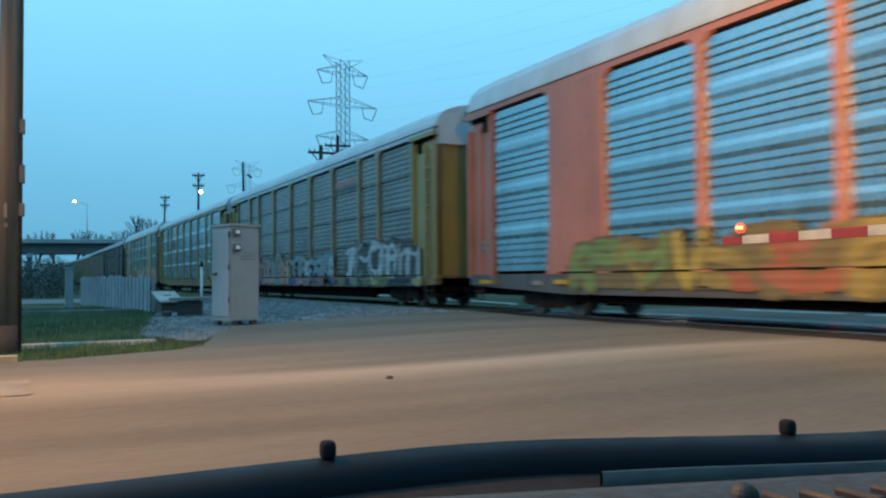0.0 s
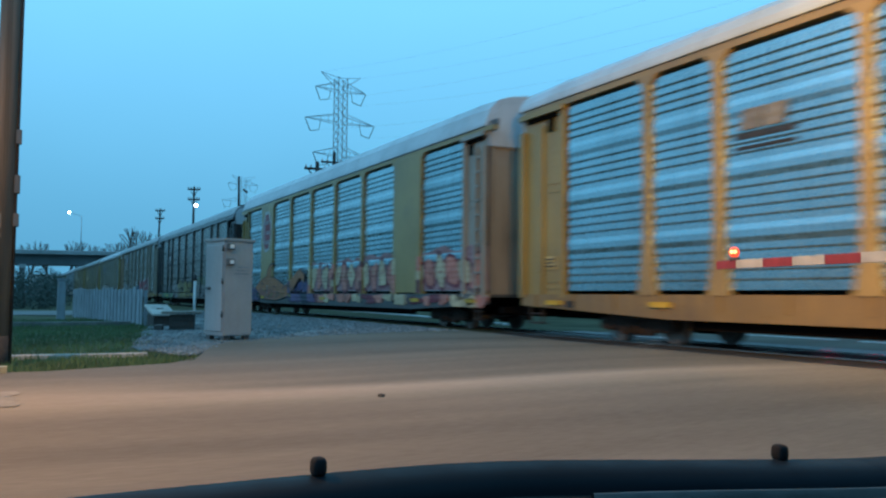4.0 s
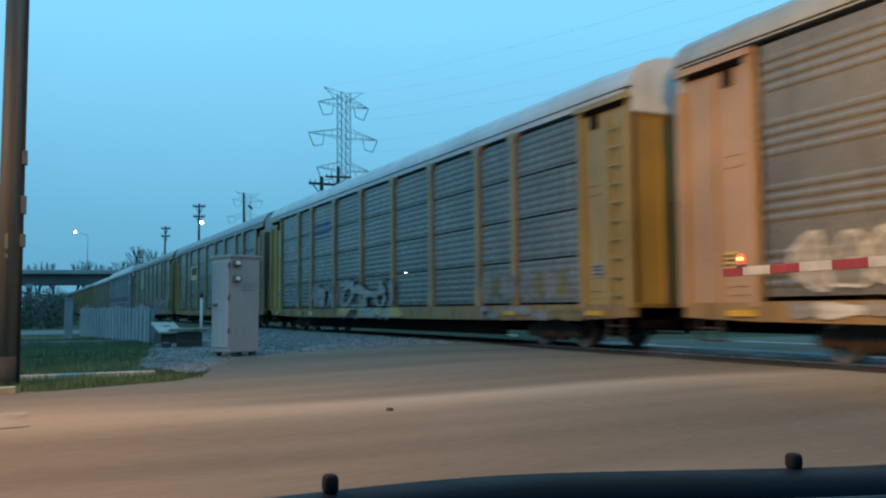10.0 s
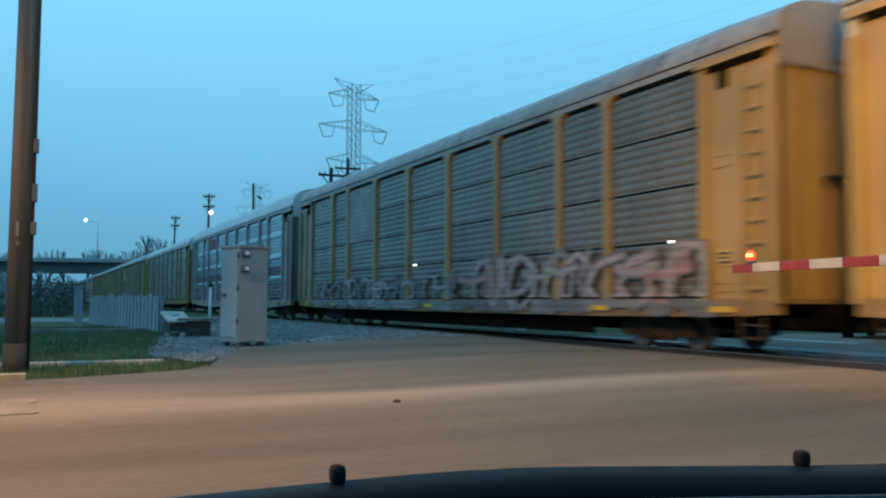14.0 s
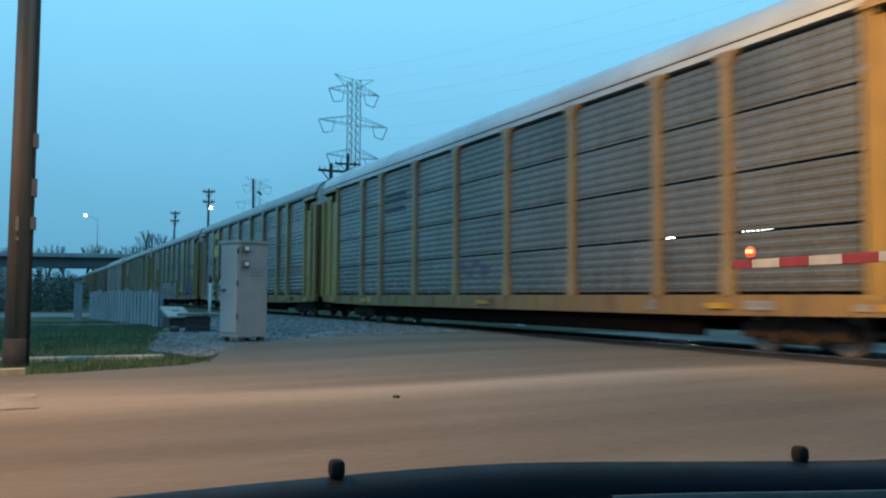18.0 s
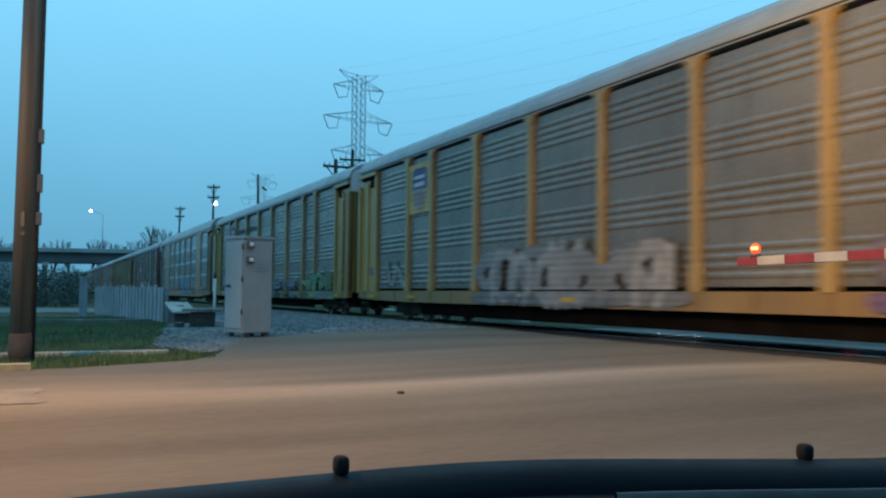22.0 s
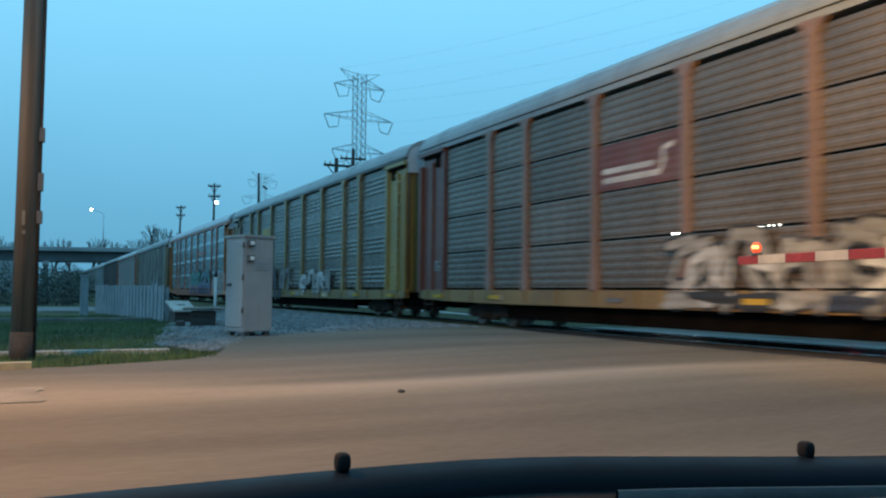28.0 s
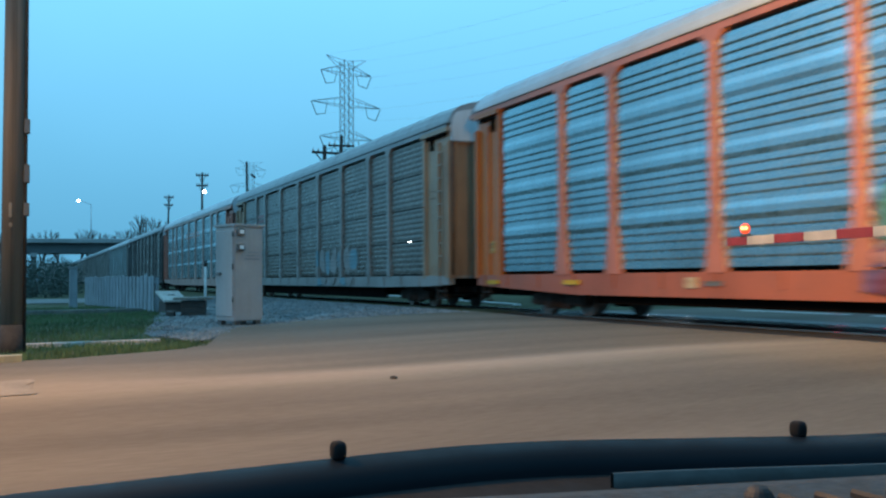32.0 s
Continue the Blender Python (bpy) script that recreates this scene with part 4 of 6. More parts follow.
# lower body, doors, glazing frame and roof round the camera
bm = bmesh.new()
slab(bm, [(-2.02, 0.24), (-2.10, 0.36), (-2.02, 0.44), (-1.1, 0.52), (2.5, 0.56), (2.62, 0.40), (2.55, 0.24)], -0.56, 1.46)
part("floor_pan", bm, M_HOOD, car0)
for y, s in ((-0.60, -1), (1.50, 1)):
    arch = [(-1.18, 0.30)] + [(-1.55 + 0.34 * math.cos(a), 0.22 + 0.25 * math.sin(a)) for a in [radians(20 + 23 * j) for j in range(7)]] + [(-1.95, 0.30)]
    bm = slab(bmesh.new(), [(-2.10, 0.36), (-2.08, 0.42), (-1.65, 0.50), (-1.15, 0.64), (-0.95, 0.70), (-0.75, 0.72), (-0.75, 0.24), (-1.10, 0.24)] + arch, y - 0.03, y + 0.03)
    part("fender", bm, M_HOOD, car0)
    for x0, x1 in ((-0.74, 0.36), (0.37, 1.35)):
        d = part("door", bevelled(box(bmesh.new(), x0, x1, y - 0.035, y + 0.035, 0.24, 0.82), 0.012, 1), M_HOOD, car0)
        part("door_handle", bevelled(box(bmesh.new(), x1 - 0.22, x1 - 0.05, min(y + s * 0.035, y + s * 0.06), max(y + s * 0.035, y + s * 0.06), 0.70, 0.73), 0.006, 1), M_COWL, d)
    part("rear_quarter", bevelled(slab(bmesh.new(), [(1.36, 0.24), (2.55, 0.30), (2.62, 0.60), (2.40, 0.88), (1.36, 0.84)], y - 0.035, y + 0.035), 0.01, 1), M_HOOD, car0)
    bm = bar(bmesh.new(), (-0.80, y, 0.80), (-0.28, y - s * 0.10, 1.36), 0.06, 0.07)
    part("front_pillar", bm, M_HOOD, car0)
    part("centre_pillar", bar(bmesh.new(), (0.42, y, 0.80), (0.50, y - s * 0.10, 1.37), 0.05, 0.09), M_HOOD, car0)
    part("rear_pillar", bar(bmesh.new(), (2.10, y, 0.84), (1.55, y - s * 0.10, 1.36), 0.06, 0.12), M_HOOD, car0)
bm = bmesh.new()
rows = []
for y in spaced(-0.54, 1.44, 0.11):
    drop = 0.07 * ((y - 0.45) / 0.99) ** 4
    rows.append([bm.verts.new((x, y, z - drop)) for x, z in ((-0.26, 1.365), (0.1, 1.405), (0.6, 1.42), (1.1, 1.405), (1.6, 1.36), (2.3, 0.95), (2.55, 0.86), (2.62, 0.55))])
for r0, r1 in zip(rows, rows[1:]):
    for i in range(len(r0) - 1):
        bm.faces.new((r0[i], r0[i + 1], r1[i + 1], r1[i])).smooth = True
part("roof", bm, M_HOOD, car0, "dark painted roof and tail")
part("bumper", bevelled(box(bmesh.new(), -2.16, -2.06, -0.58, 1.48, 0.24, 0.46), 0.02, 1), M_COWL, car0)
for x in (-1.55, 1.75):
    for y in (-0.62, 1.32):
        w = part("wheel", tube(bmesh.new(), (x, y, 0.27), (x, y + 0.2, 0.27), 0.27, n=24), M_BLACK, car0)
        part("rim", tube(bmesh.new(), (x, y - 0.004, 0.27), (x, y + 0.204, 0.27), 0.18, n=18), M_STEEL, w)


# ---- the train: enclosed car carriers ----
POSTS = (-11.8, -9.1, -7.25, -4.35, -1.45, 1.45, 4.35, 7.25, 9.1, 11.8)
BAYS = list(zip(POSTS, POSTS[1:]))
Z_SILL, Z_EAVE, NEAR = 1.02, 5.24, -1.55
SHARED = {}


def shared(key, build):
    if key not in SHARED:
        bm = bmesh.new()
        build(bm)
        SHARED[key] = mesh_of(bm, key)
    return SHARED[key]


def extrude_profile(bm, prof, w, back):
    """prof: (y, z) from the bottom up, drawn out over the width w; closed with a flat back."""
    pts = list(prof) + [(back, prof[-1][1]), (back, prof[0][1])]
    a = [bm.verts.new((-w / 2, y, z)) for y, z in pts]
    b = [bm.verts.new((w / 2, y, z)) for y, z in pts]
    for i in range(len(pts)):
        j = (i + 1) % len(pts)
        bm.faces.new((a[i], b[i], b[j], a[j]))
    bm.faces.new(a[::-1])
    bm.faces.new(b)


def ribbed(h, pitch=0.155, depth=0.008):
    prof, n = [], max(1, round(h / pitch))
    for i in range(n):
        z, p = i * h / n, h / n
        prof += [(depth, z), (depth, z + 0.3 * p), (0, z + 0.45 * p), (0, z + 0.85 * p)]
    return prof + [(depth, h)]


def grouped(h):
    """Four groups of four ribs with flat bands between."""
    prof, z = [(0.035, 0)], 0.13
    for g in range(4):
        for i in range(4):
            prof += [(0.035, z), (0.020, z + 0.045), (0.020, z + 0.085), (0.035, z + 0.13)]
            z += 0.165
        z += 0.41
    return [p for p in prof if p[1] < h - 0.02] + [(0.035, h)]


def louvred(h):
    prof, z = [(0, 0)], 0.13
    for g in range(4):
        for i in range(4):
            prof += [(0.0, z), (0.036, z + 0.008), (0.036, z + 0.024), (0.010, z + 0.030), (0.0, z + 0.06)]
            z += 0.165
        prof += [(0.0, z), (-0.014, z + 0.10), (-0.014, z + 0.22), (0.0, z + 0.32)]
        z += 0.41
    return [p for p in prof if p[1] < h - 0.02] + [(0, h)]


def post_mesh(style, up=0.0):
    def build(bm):
        h = Z_EAVE + up - 0.97
        if style == "flared":
            slab(bm, [(-0.26, 0), (0.26, 0), (0.22, 0.15), (0.13, 0.75), (0.10, 1.1), (0.095, h - 0.35), (0.12, h - 0.18), (0.27, h - 0.05), (0.27, h), (-0.27, h), (-0.27, h - 0.05), (-0.12, h - 0.18), (-0.095, h - 0.35), (-0.10, 1.1), (-0.13, 0.75), (-0.22, 0.15)], -0.075, 0.06)
        else:
            box(bm, -0.085, 0.085, -0.075, 0.06, 0, h)
            box(bm, -0.24, 0.24, -0.085, 0.06, h - 0.07, h + 0.004)
            slab(bm, [(-0.087, h - 0.26), (0.087, h - 0.26), (0.20, h - 0.07), (-0.20, h - 0.07)], -0.08, 0.05)
            slab(bm, [(-0.14, 0), (0.14, 0), (0.14, 0.38), (0.087, 0.5), (-0.087, 0.5), (-0.14, 0.38)], -0.082, 0.05)
    return shared("post_%s_%g" % (style, up), build)


def end_plate(side):
    """Solid plate at a car's corner with its ribs; side is +1 at the leading end."""
    def build(bm):
        def at(u0, u1, y0, y1, z0, z1):
            a, b = side * (11.8 + u0), side * (11.8 + u1)
            box(bm, min(a, b), max(a, b), NEAR + y0, NEAR + y1, z0, z1)
        at(0.10, 1.80, 0.02, 0.12, 0.97, 5.16)
        at(0.06, 0.22, -0.07, 0.04, 0.9, 5.24)
        at(0.95, 1.10, -0.05, 0.04, 0.97, 4.9)
        at(1.70, 1.86, -0.10, 0.10, 0.9, 4.85)
        at(0.05, 1.86, -0.13, 0.05, 5.13, 5.25)
        for z in (1.1, 1.25, 3.3, 3.5):
            at(0.35, 0.75, 0.0, 0.03, z, z + 0.025)
    return shared("end_plate_%d" % side, build)


def ladder_mesh(side):
    def build(bm):
        for u in (1.20, 1.60):
            x = side * (11.8 + u)
            box(bm, x - 0.02, x + 0.02, NEAR - 0.10, NEAR - 0.06, 0.95, 4.75)
        for i in range(10):
            z = 1.15 + i * 0.38
            a, b = side * 13.0, side * 13.4
            box(bm, min(a, b), max(a, b), NEAR - 0.11, NEAR - 0.075, z, z + 0.035)
    return shared("ladder_%d" % side, build)


def hinge_mesh(side):
    def build(bm):
        def at(u0, u1, y0, y1, z0, z1):
            a, b = side * (11.8 + u0), side * (11.8 + u1)
            box(bm, min(a, b), max(a, b), NEAR + y0, NEAR + y1, z0, z1)
        at(0.55, 0.72, -0.05, 0.03, 4.72, 5.12)
        at(0.30, 1.60, -0.06, 0.03, 5.04, 5.13)
    return shared("hinge_%d" % side, build)


def roof_build(bm, lift=0.0):
    half = [(1.60, 5.365), (1.63, 5.375), (1.63, 5.42), (1.60, 5.54), (1.49, 5.80 + lift * 0.6), (1.24, 6.02 + lift), (0.85, 6.15 + lift), (0.4, 6.21 + lift), (0, 6.23 + lift)]
    prof = half + [(-y, z) for y, z in half[-2::-1]]
    rings = []
    x = -13.7
    stops = []
    for i in range(20):
        a = -13.7 + i * 27.4 / 19
        stops += [(a - 0.05, 0), (a - 0.05, 0.007), (a + 0.05, 0.007), (a + 0.05, 0)]
    stops = [(min(13.7, max(-13.7, a)), d) for a, d in stops]
    for a, d in stops:
        taper = 0.04 * smooth01((abs(a) - 12.9) / 0.8)
        rings.append([bm.verts.new((a, y * (1 + d * 0.4), z + (d - taper if z > 5.5 else 0))) for y, z in prof])
    for r0, r1 in zip(rings, rings[1:]):
        for i in range(len(prof) - 1):
            bm.faces.new((r0[i], r0[i + 1], r1[i + 1], r1[i]))
    bm.faces.new(rings[0])
    bm.faces.new(rings[-1][::-1])
    bm.faces.ensure_lookup_table()


def roof_end_mesh(s, lift):
    def build(bm):
        half = [(1.5, 4.85), (1.56, 5.24), (1.52, 5.48), (1.40, 5.68), (1.12, 5.86 + lift), (0, 6.02 + lift)]
        pts = half + [(-y, z) for y, z in half[-2::-1]]
        a = [bm.verts.new((s * 13.62, y, z)) for y, z in pts]
        b = [bm.verts.new((s * 13.735, y, z)) for y, z in pts]
        bm.faces.new(a), bm.faces.new(b[::-1])
        for i in range(len(pts)):
            j = (i + 1) % len(pts)
            bm.faces.new((a[i], a[j], b[j], b[i]))
        box(bm, min(s * 13.7, s * 13.78), max(s * 13.7, s * 13.78), -0.5, 0.5, 5.0, 5.04)
    return shared("roof_end_%d_%g" % (s, lift), build)


def end_door_mesh(side, leaf):
    def build(bm):
        for y0, y1 in (((-1.5, -0.02), (0.02, 1.5))[leaf > 0],):
            ys = [y0]
            for y in (y0 + 0.15, (y0 + y1) / 2, y1 - 0.15):
                ys += [y - 0.05, y - 0.035, y + 0.035, y + 0.05]
            ys.append(y1)
            outer = [(yy, 13.66 if i % 4 in (2, 3) else 13.60) for i, yy in enumerate(ys)]
            pts = outer + [(y1, 13.50), (y0, 13.50)]
            lo = [bm.verts.new((side * xx, yy, 0.97)) for yy, xx in pts]
            hi = [bm.verts.new((side * xx, yy, 4.88)) for yy, xx in pts]
            bm.faces.new(lo), bm.faces.new(hi[::-1])
            for i in range(len(pts)):
                j = (i + 1) % len(pts)
                bm.faces.new((lo[i], lo[j], hi[j], hi[i]))
    return shared("end_door_%d_%d" % (side, leaf), build)


def sill_build(bm, low):
    for s in (-1, 1):
        y0, y1 = (NEAR - 0.05, NEAR + 0.12) if s < 0 else (-NEAR - 0.12, -NEAR + 0.05)
        slab(bm, [(-13.6, 0.98), (-13.6, 0.72), (-12.0, 0.66), (-8.5, low), (8.5, low), (12.0, 0.66), (13.6, 0.72), (13.6, 0.98)], y0, y1)
        for i in range(19):
            x = -13.0 + i * 26 / 18
            yy = (y0 - 0.03, y0) if s < 0 else (y1, y1 + 0.03)
            box(bm, x - 0.03, x + 0.03, yy[0], yy[1], 0.68, 0.98)
    box(bm, -13.6, 13.6, -1.5, 1.5, 0.90, 0.985)


def under_build(bm, low=0.33):
    box(bm, -13.9, 13.9, -0.36, 0.36, 0.42, 0.9)
    for s in (-1, 1):
        box(bm, -8.2, 8.2, s * 1.30 - 0.06, s * 1.30 + 0.06, low, 0.9)
        box(bm, -3.2, -1.2, s * 0.9 - 0.3, s * 0.9 + 0.3, 0.36, 0.8)
    for i in range(9):
        box(bm, -8 + 2 * i - 0.06, -8 + 2 * i + 0.06, -1.3, 1.3, 0.45, 0.9)
    for s in (-1, 1):
        a, b = s * 13.9, s * 14.3
        box(bm, min(a, b), max(a, b), -0.14, 0.14, 0.68, 0.92)
        box(bm, min(s * 13.55, s * 13.75), max(s * 13.55, s * 13.75), -1.4, 1.4, 0.5, 0.66)


def far_side_build(bm):
    """The side turned away: four rows of panels, slits at two heights placed to let far light through, decks inside."""
    for i, (a, b) in enumerate(BAYS):
        for z0, z1 in ((0.987, 2.375), (2.445, 3.30), (3.30, 4.2), (4.2, 5.12 if i == 3 else 5.2)):
            box(bm, a, b, 1.48, 1.55, z0, z1)
    for x in POSTS:
        box(bm, x - 0.09, x + 0.09, 1.50, 1.62, 0.97, 5.24)
    for s in (-1, 1):
        a, b = s * 11.8, s * 13.66
        box(bm, min(a, b), max(a, b), 1.46, 1.56, 0.97, 5.22)
    for z in (2.75, 3.85):
        box(bm, -13.3, 13.3, -1.40, 1.44, z, z + 0.08)


def truck_frame_build(bm):
    for y in (-1.02, 1.02):
        slab(bm, [(-1.12, 0.27), (-1.12, 0.50), (-0.75, 0.56), (-0.45, 0.68), (0.45, 0.68), (0.75, 0.56), (1.12, 0.50), (1.12, 0.27), (0.98, 0.25), (0.66, 0.30), (0.42, 0.16), (-0.42, 0.16), (-0.66, 0.30), (-0.98, 0.25)], y - 0.09, y + 0.09)
        for x in (-0.18, 0.0, 0.18):
            tube(bm, (x, y - 0.1, 0.2), (x, y - 0.1, 0.45), 0.07, n=8)
        for x in (-0.84, 0.84):
            tube(bm, (x, y - 0.12, 0.36), (x, y + 0.12, 0.36), 0.13, n=10)
    box(bm, -0.2, 0.2, -1.0, 1.0, 0.42, 0.66)


def wheelset_build(bm):
    tube(bm, (0, -1.0, 0), (0, 1.0, 0), 0.08, n=10)
    for s in (-1, 1):
        tube(bm, (0, s * 0.70, 0), (0, s * 0.82, 0), 0.36, 0.352, n=26)
        tube(bm, (0, s * 0.67, 0), (0, s * 0.70, 0), 0.385, n=26)
        tube(bm, (0, s * 0.815, 0), (0, s * 0.845, 0), 0.16, 0.14, n=14)


def platform_mesh(s):
    """A narrow brake platform on its two brackets at a car's end."""
    def build(bm):
        a, b = sorted((s * 13.66, s * 13.82))
        box(bm, a, b, -0.55, 0.35, 0, 0.04)
        for y in (-0.45, 0.25):
            box(bm, a, b, y - 0.02, y + 0.02, -0.10, 0.0)
    return shared("brake_platform_%d" % s, build)


def step_mesh(s):
    """A hanging step of two straps and two treads under a corner."""
    def build(bm):
        for u in (12.75, 13.25):
            box(bm, min(s * u, s * (u + 0.04)), max(s * u, s * (u + 0.04)), NEAR - 0.02, NEAR + 0.02, 0.30, 0.75)
        for z in (0.30, 0.52):
            box(bm, min(s * 12.75, s * 13.29), max(s * 12.75, s * 13.29), NEAR - 0.03, NEAR + 0.10, z, z + 0.03)
    return shared("step_iron_%d" % s, build)


def brake_wheel_mesh(s):
    def build(bm):
        tube(bm, (s * 13.66, 0, 0), (s * 13.78, 0, 0), 0.03, n=8)
        tube(bm, (s * 13.76, 0, 0), (s * 13.80, 0, 0), 0.26, n=18)
    return shared("brake_wheel_%d" % s, build)


def paint(name, colour, streak=0.35, rough=0.36, var=0.16, dirt=(0.07, 0.055, 0.045)):
    return mat(name, colour, rough, 0.0, var=var, scale=0.55, fine=14, bump=0.06, streak=streak, dirt=dirt)


def metal(name, colour, streak=0.25, dirt=(0.055, 0.045, 0.038), shine=0.38, var=0.27):
    return mat(name, colour, 0.27, shine, var=var, scale=0.45, fine=9, bump=0.06, streak=streak, dirt=dirt)


P = {
    "silver": metal("galvanised_side_panel", (0.36, 0.42, 0.455), 0.2, shine=0.75),
    "bright": metal("bright_galvanised_side_panel", (0.385, 0.51, 0.55), 0.18, shine=0.96, var=0.18),
    "grey": metal("weathered_grey_side_panel", (0.142, 0.139, 0.127), 0.42),
    "tan": metal("weathered_tan_side_panel", (0.146, 0.134, 0.116), 0.42),
    "dark": metal("dark_grimy_side_panel", (0.132, 0.113, 0.096), 0.42),
    "brown": metal("brown_grimy_side_panel", (0.128, 0.104, 0.086), 0.42),
    "dim": metal("dull_grimy_side_panel", (0.118, 0.107, 0.093), 0.42),
    "roof_white": paint("pale_roof_sheet", (0.40, 0.435, 0.47), 0.18),
    "roof_grey": paint("grey_roof_sheet", (0.20, 0.22, 0.235), 0.30),
    "roof_dark": paint("dark_grey_roof_sheet", (0.24, 0.25, 0.26), 0.35),
    "roof_rust": paint("rust_streaked_roof_sheet", (0.20, 0.19, 0.185), 0.9, dirt=(0.09, 0.05, 0.04)),
    "yellow": paint("yellow_paint", (0.243, 0.178, 0.085), 0.3),
    "ochre": paint("faded_ochre_paint", (0.22, 0.18, 0.13), 0.45),
    "cream": paint("faded_cream_paint", (0.27, 0.235, 0.19), 0.40),
    "amber": paint("amber_paint", (0.252, 0.178, 0.070), 0.3),
    "grime_amber": paint("grimy_amber_sill_paint", (0.19, 0.124, 0.046), 0.55),
    "brownpost": paint("dull_brown_paint", (0.17, 0.11, 0.09), 0.4),
    "palepaint": paint("pale_pinkish_paint", (0.215, 0.205, 0.205), 0.4),
    "tanpaint": paint("tan_paint", (0.27, 0.18, 0.115), 0.35),
    "orange": paint("orange_paint", (0.27, 0.085, 0.05), 0.25),
    "vermilion": paint("vermilion_paint", (0.345, 0.112, 0.028), 0.25),
    "rust": paint("rust_orange_paint", (0.36, 0.135, 0.095), 0.3),
    "black": paint("black_paint", (0.018, 0.019, 0.022), 0.2),
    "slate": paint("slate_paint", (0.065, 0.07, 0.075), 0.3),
    "maroon": paint("brown_paint", (0.12, 0.042, 0.034), 0.35),
    "amber_end": paint("amber_end_paint", (0.262, 0.180, 0.058), 0.3),
    "yellow_end": paint("yellow_end_paint", (0.255, 0.182, 0.056), 0.3),
    "pink": paint("faded_pink_paint", (0.40, 0.27, 0.24), 0.3),
    "white_door": paint("chalky_white_door_paint", (0.60, 0.585, 0.55), 0.3),
    "greypaint": paint("grey_paint", (0.22, 0.22, 0.215), 0.35),
}
TRAIN = {}
G = "car carriers of the train"


def autorack(k, label, panel, kind, post, style, sill, end, roof, rear=None, offset=0.0, solid=()):
    """One car carrier; kind: gap, plain or louver."""
    car = thing("autorack_car", label, "rail car", (-7.5 - PITCH * k + offset, MID, 0), G)
    TRAIN[k] = car
    pm, postm, sillm, endm, roofm = P[panel], P[post], P[sill], P[end], P[roof]
    rearm = P[rear] if rear else endm
    fresh = {"amber": "amber_end", "yellow": "yellow_end"}
    endm, rearm = P[fresh.get(end, end)], P[fresh.get(rear or end, rear or end)]
    fit = squeezed if k in (0, 3, 14, 17) else lambda me: me
    low = 0.34 if kind == "louver" else 0.24
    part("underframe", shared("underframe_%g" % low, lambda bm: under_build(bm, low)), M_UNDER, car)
    foot = 0.52 if kind == "louver" else 0.62
    sillm = P[{"ochre": "grime_amber", "amber": "grime_amber", "yellow": "grime_amber"}.get(sill, sill)]
    part("side_sill", fit(shared("side_sill_%g" % foot, lambda bm: sill_build(bm, foot))), sillm, car)
    part("far_side_wall", fit(shared("far_side_wall", far_side_build)), P["dark"], car)
    lift = {0: 0.10, 3: 0.10, 9: 0.08, 14: 0.05}.get(k, -0.12 if kind == "louver" else -0.10)
    part("roof", fit(shared("roof_%g" % lift, lambda bm: roof_build(bm, lift))), roofm, car)
    for s, m in ((1, endm), (-1, rearm)):
        part("corner_plate", fit(end_plate(s)), m, car)
        if s > 0:
            part("brake_platform", fit(platform_mesh(s)), M_BLACK, car, at=(0, 0, 3.0))
            part("brake_wheel", fit(brake_wheel_mesh(s)), M_BLACK, car, "black hand brake wheel", at=(0, 0.6, 3.3))
            part("corner_pipe", fit(shared("corner_pipe", lambda bm: tube(bm, (13.69, NEAR + 0.03, 1.0), (13.69, NEAR + 0.03, 4.85), 0.035, n=8))), M_BLACK, car, "black pipe down the corner")
        part("step_iron", fit(step_mesh(s)), M_TRUCK, car, "rusty step under the corner")
        if s > 0:
            part("ladder", fit(ladder_mesh(s)), m, car)
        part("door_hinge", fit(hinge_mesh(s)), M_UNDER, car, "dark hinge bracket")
        for leaf in (-1, 1):
            part("end_door", fit(end_door_mesh(s, leaf)), P["white_door"] if k == 14 and s > 0 else m, car)
        part("roof_end", fit(roof_end_mesh(s, lift)), P["tanpaint" if k == 14 else "roof_white"] if roof != "roof_rust" else roofm, car)
    for i, x in enumerate(POSTS[1:-1]):
        part("post", post_mesh(style, 0.09 if kind == "plain" else 0.0), postm, car, at=(x, NEAR, 0.97))
    up = 0.09 if kind == "plain" else 0.0
    part("eave_rail", shared("eave_rail_%g" % up, lambda bm: box(bm, -13.5, 13.5, NEAR - 0.06, NEAR + 0.10, 5.225 + up, 5.345)), roofm if style != "flared" else postm, car)
    # Dark strip behind the roof edge paints the shade inside the groove.
    part("cant_rail", shared("cant_rail", lambda bm: box(bm, -13.5, 13.5, NEAR + 0.03, NEAR + 0.12, 5.33, 5.50)), P["slate"], car, "dark strip painting the groove's shade under the roof edge")
    for i_bay, (a, b) in enumerate(BAYS):
        w = round(b - a - 0.12, 3)
        x = (a + b) / 2
        if i_bay in solid:
            me = shared("plate_%g" % w, lambda bm: bevelled(box(bm, -w / 2 - 0.1, w / 2 + 0.1, -0.08, 0.05, -0.05, 4.17), 0.01, 1))
            part("solid_panel", me, postm, car, at=(x, NEAR, Z_SILL + 0.045))
        elif kind == "gap":
            me = shared("ribs_%g" % w, lambda bm: extrude_profile(bm, ribbed(0.985), w, 0.07))
            for i in range(4):
                part("side_panel", me, pm, car, at=(x, NEAR, Z_SILL + 0.02 + i * 1.035))
        else:
            h = 4.075 + up
            prof = louvred(h) if kind == "louver" else grouped(h)
            me = shared(kind + "_%g" % w, lambda bm: extrude_profile(bm, prof, w, 0.12 if kind == "louver" else 0.07))
            part("side_panel", me, pm, car, at=(x, NEAR, Z_SILL + 0.045))
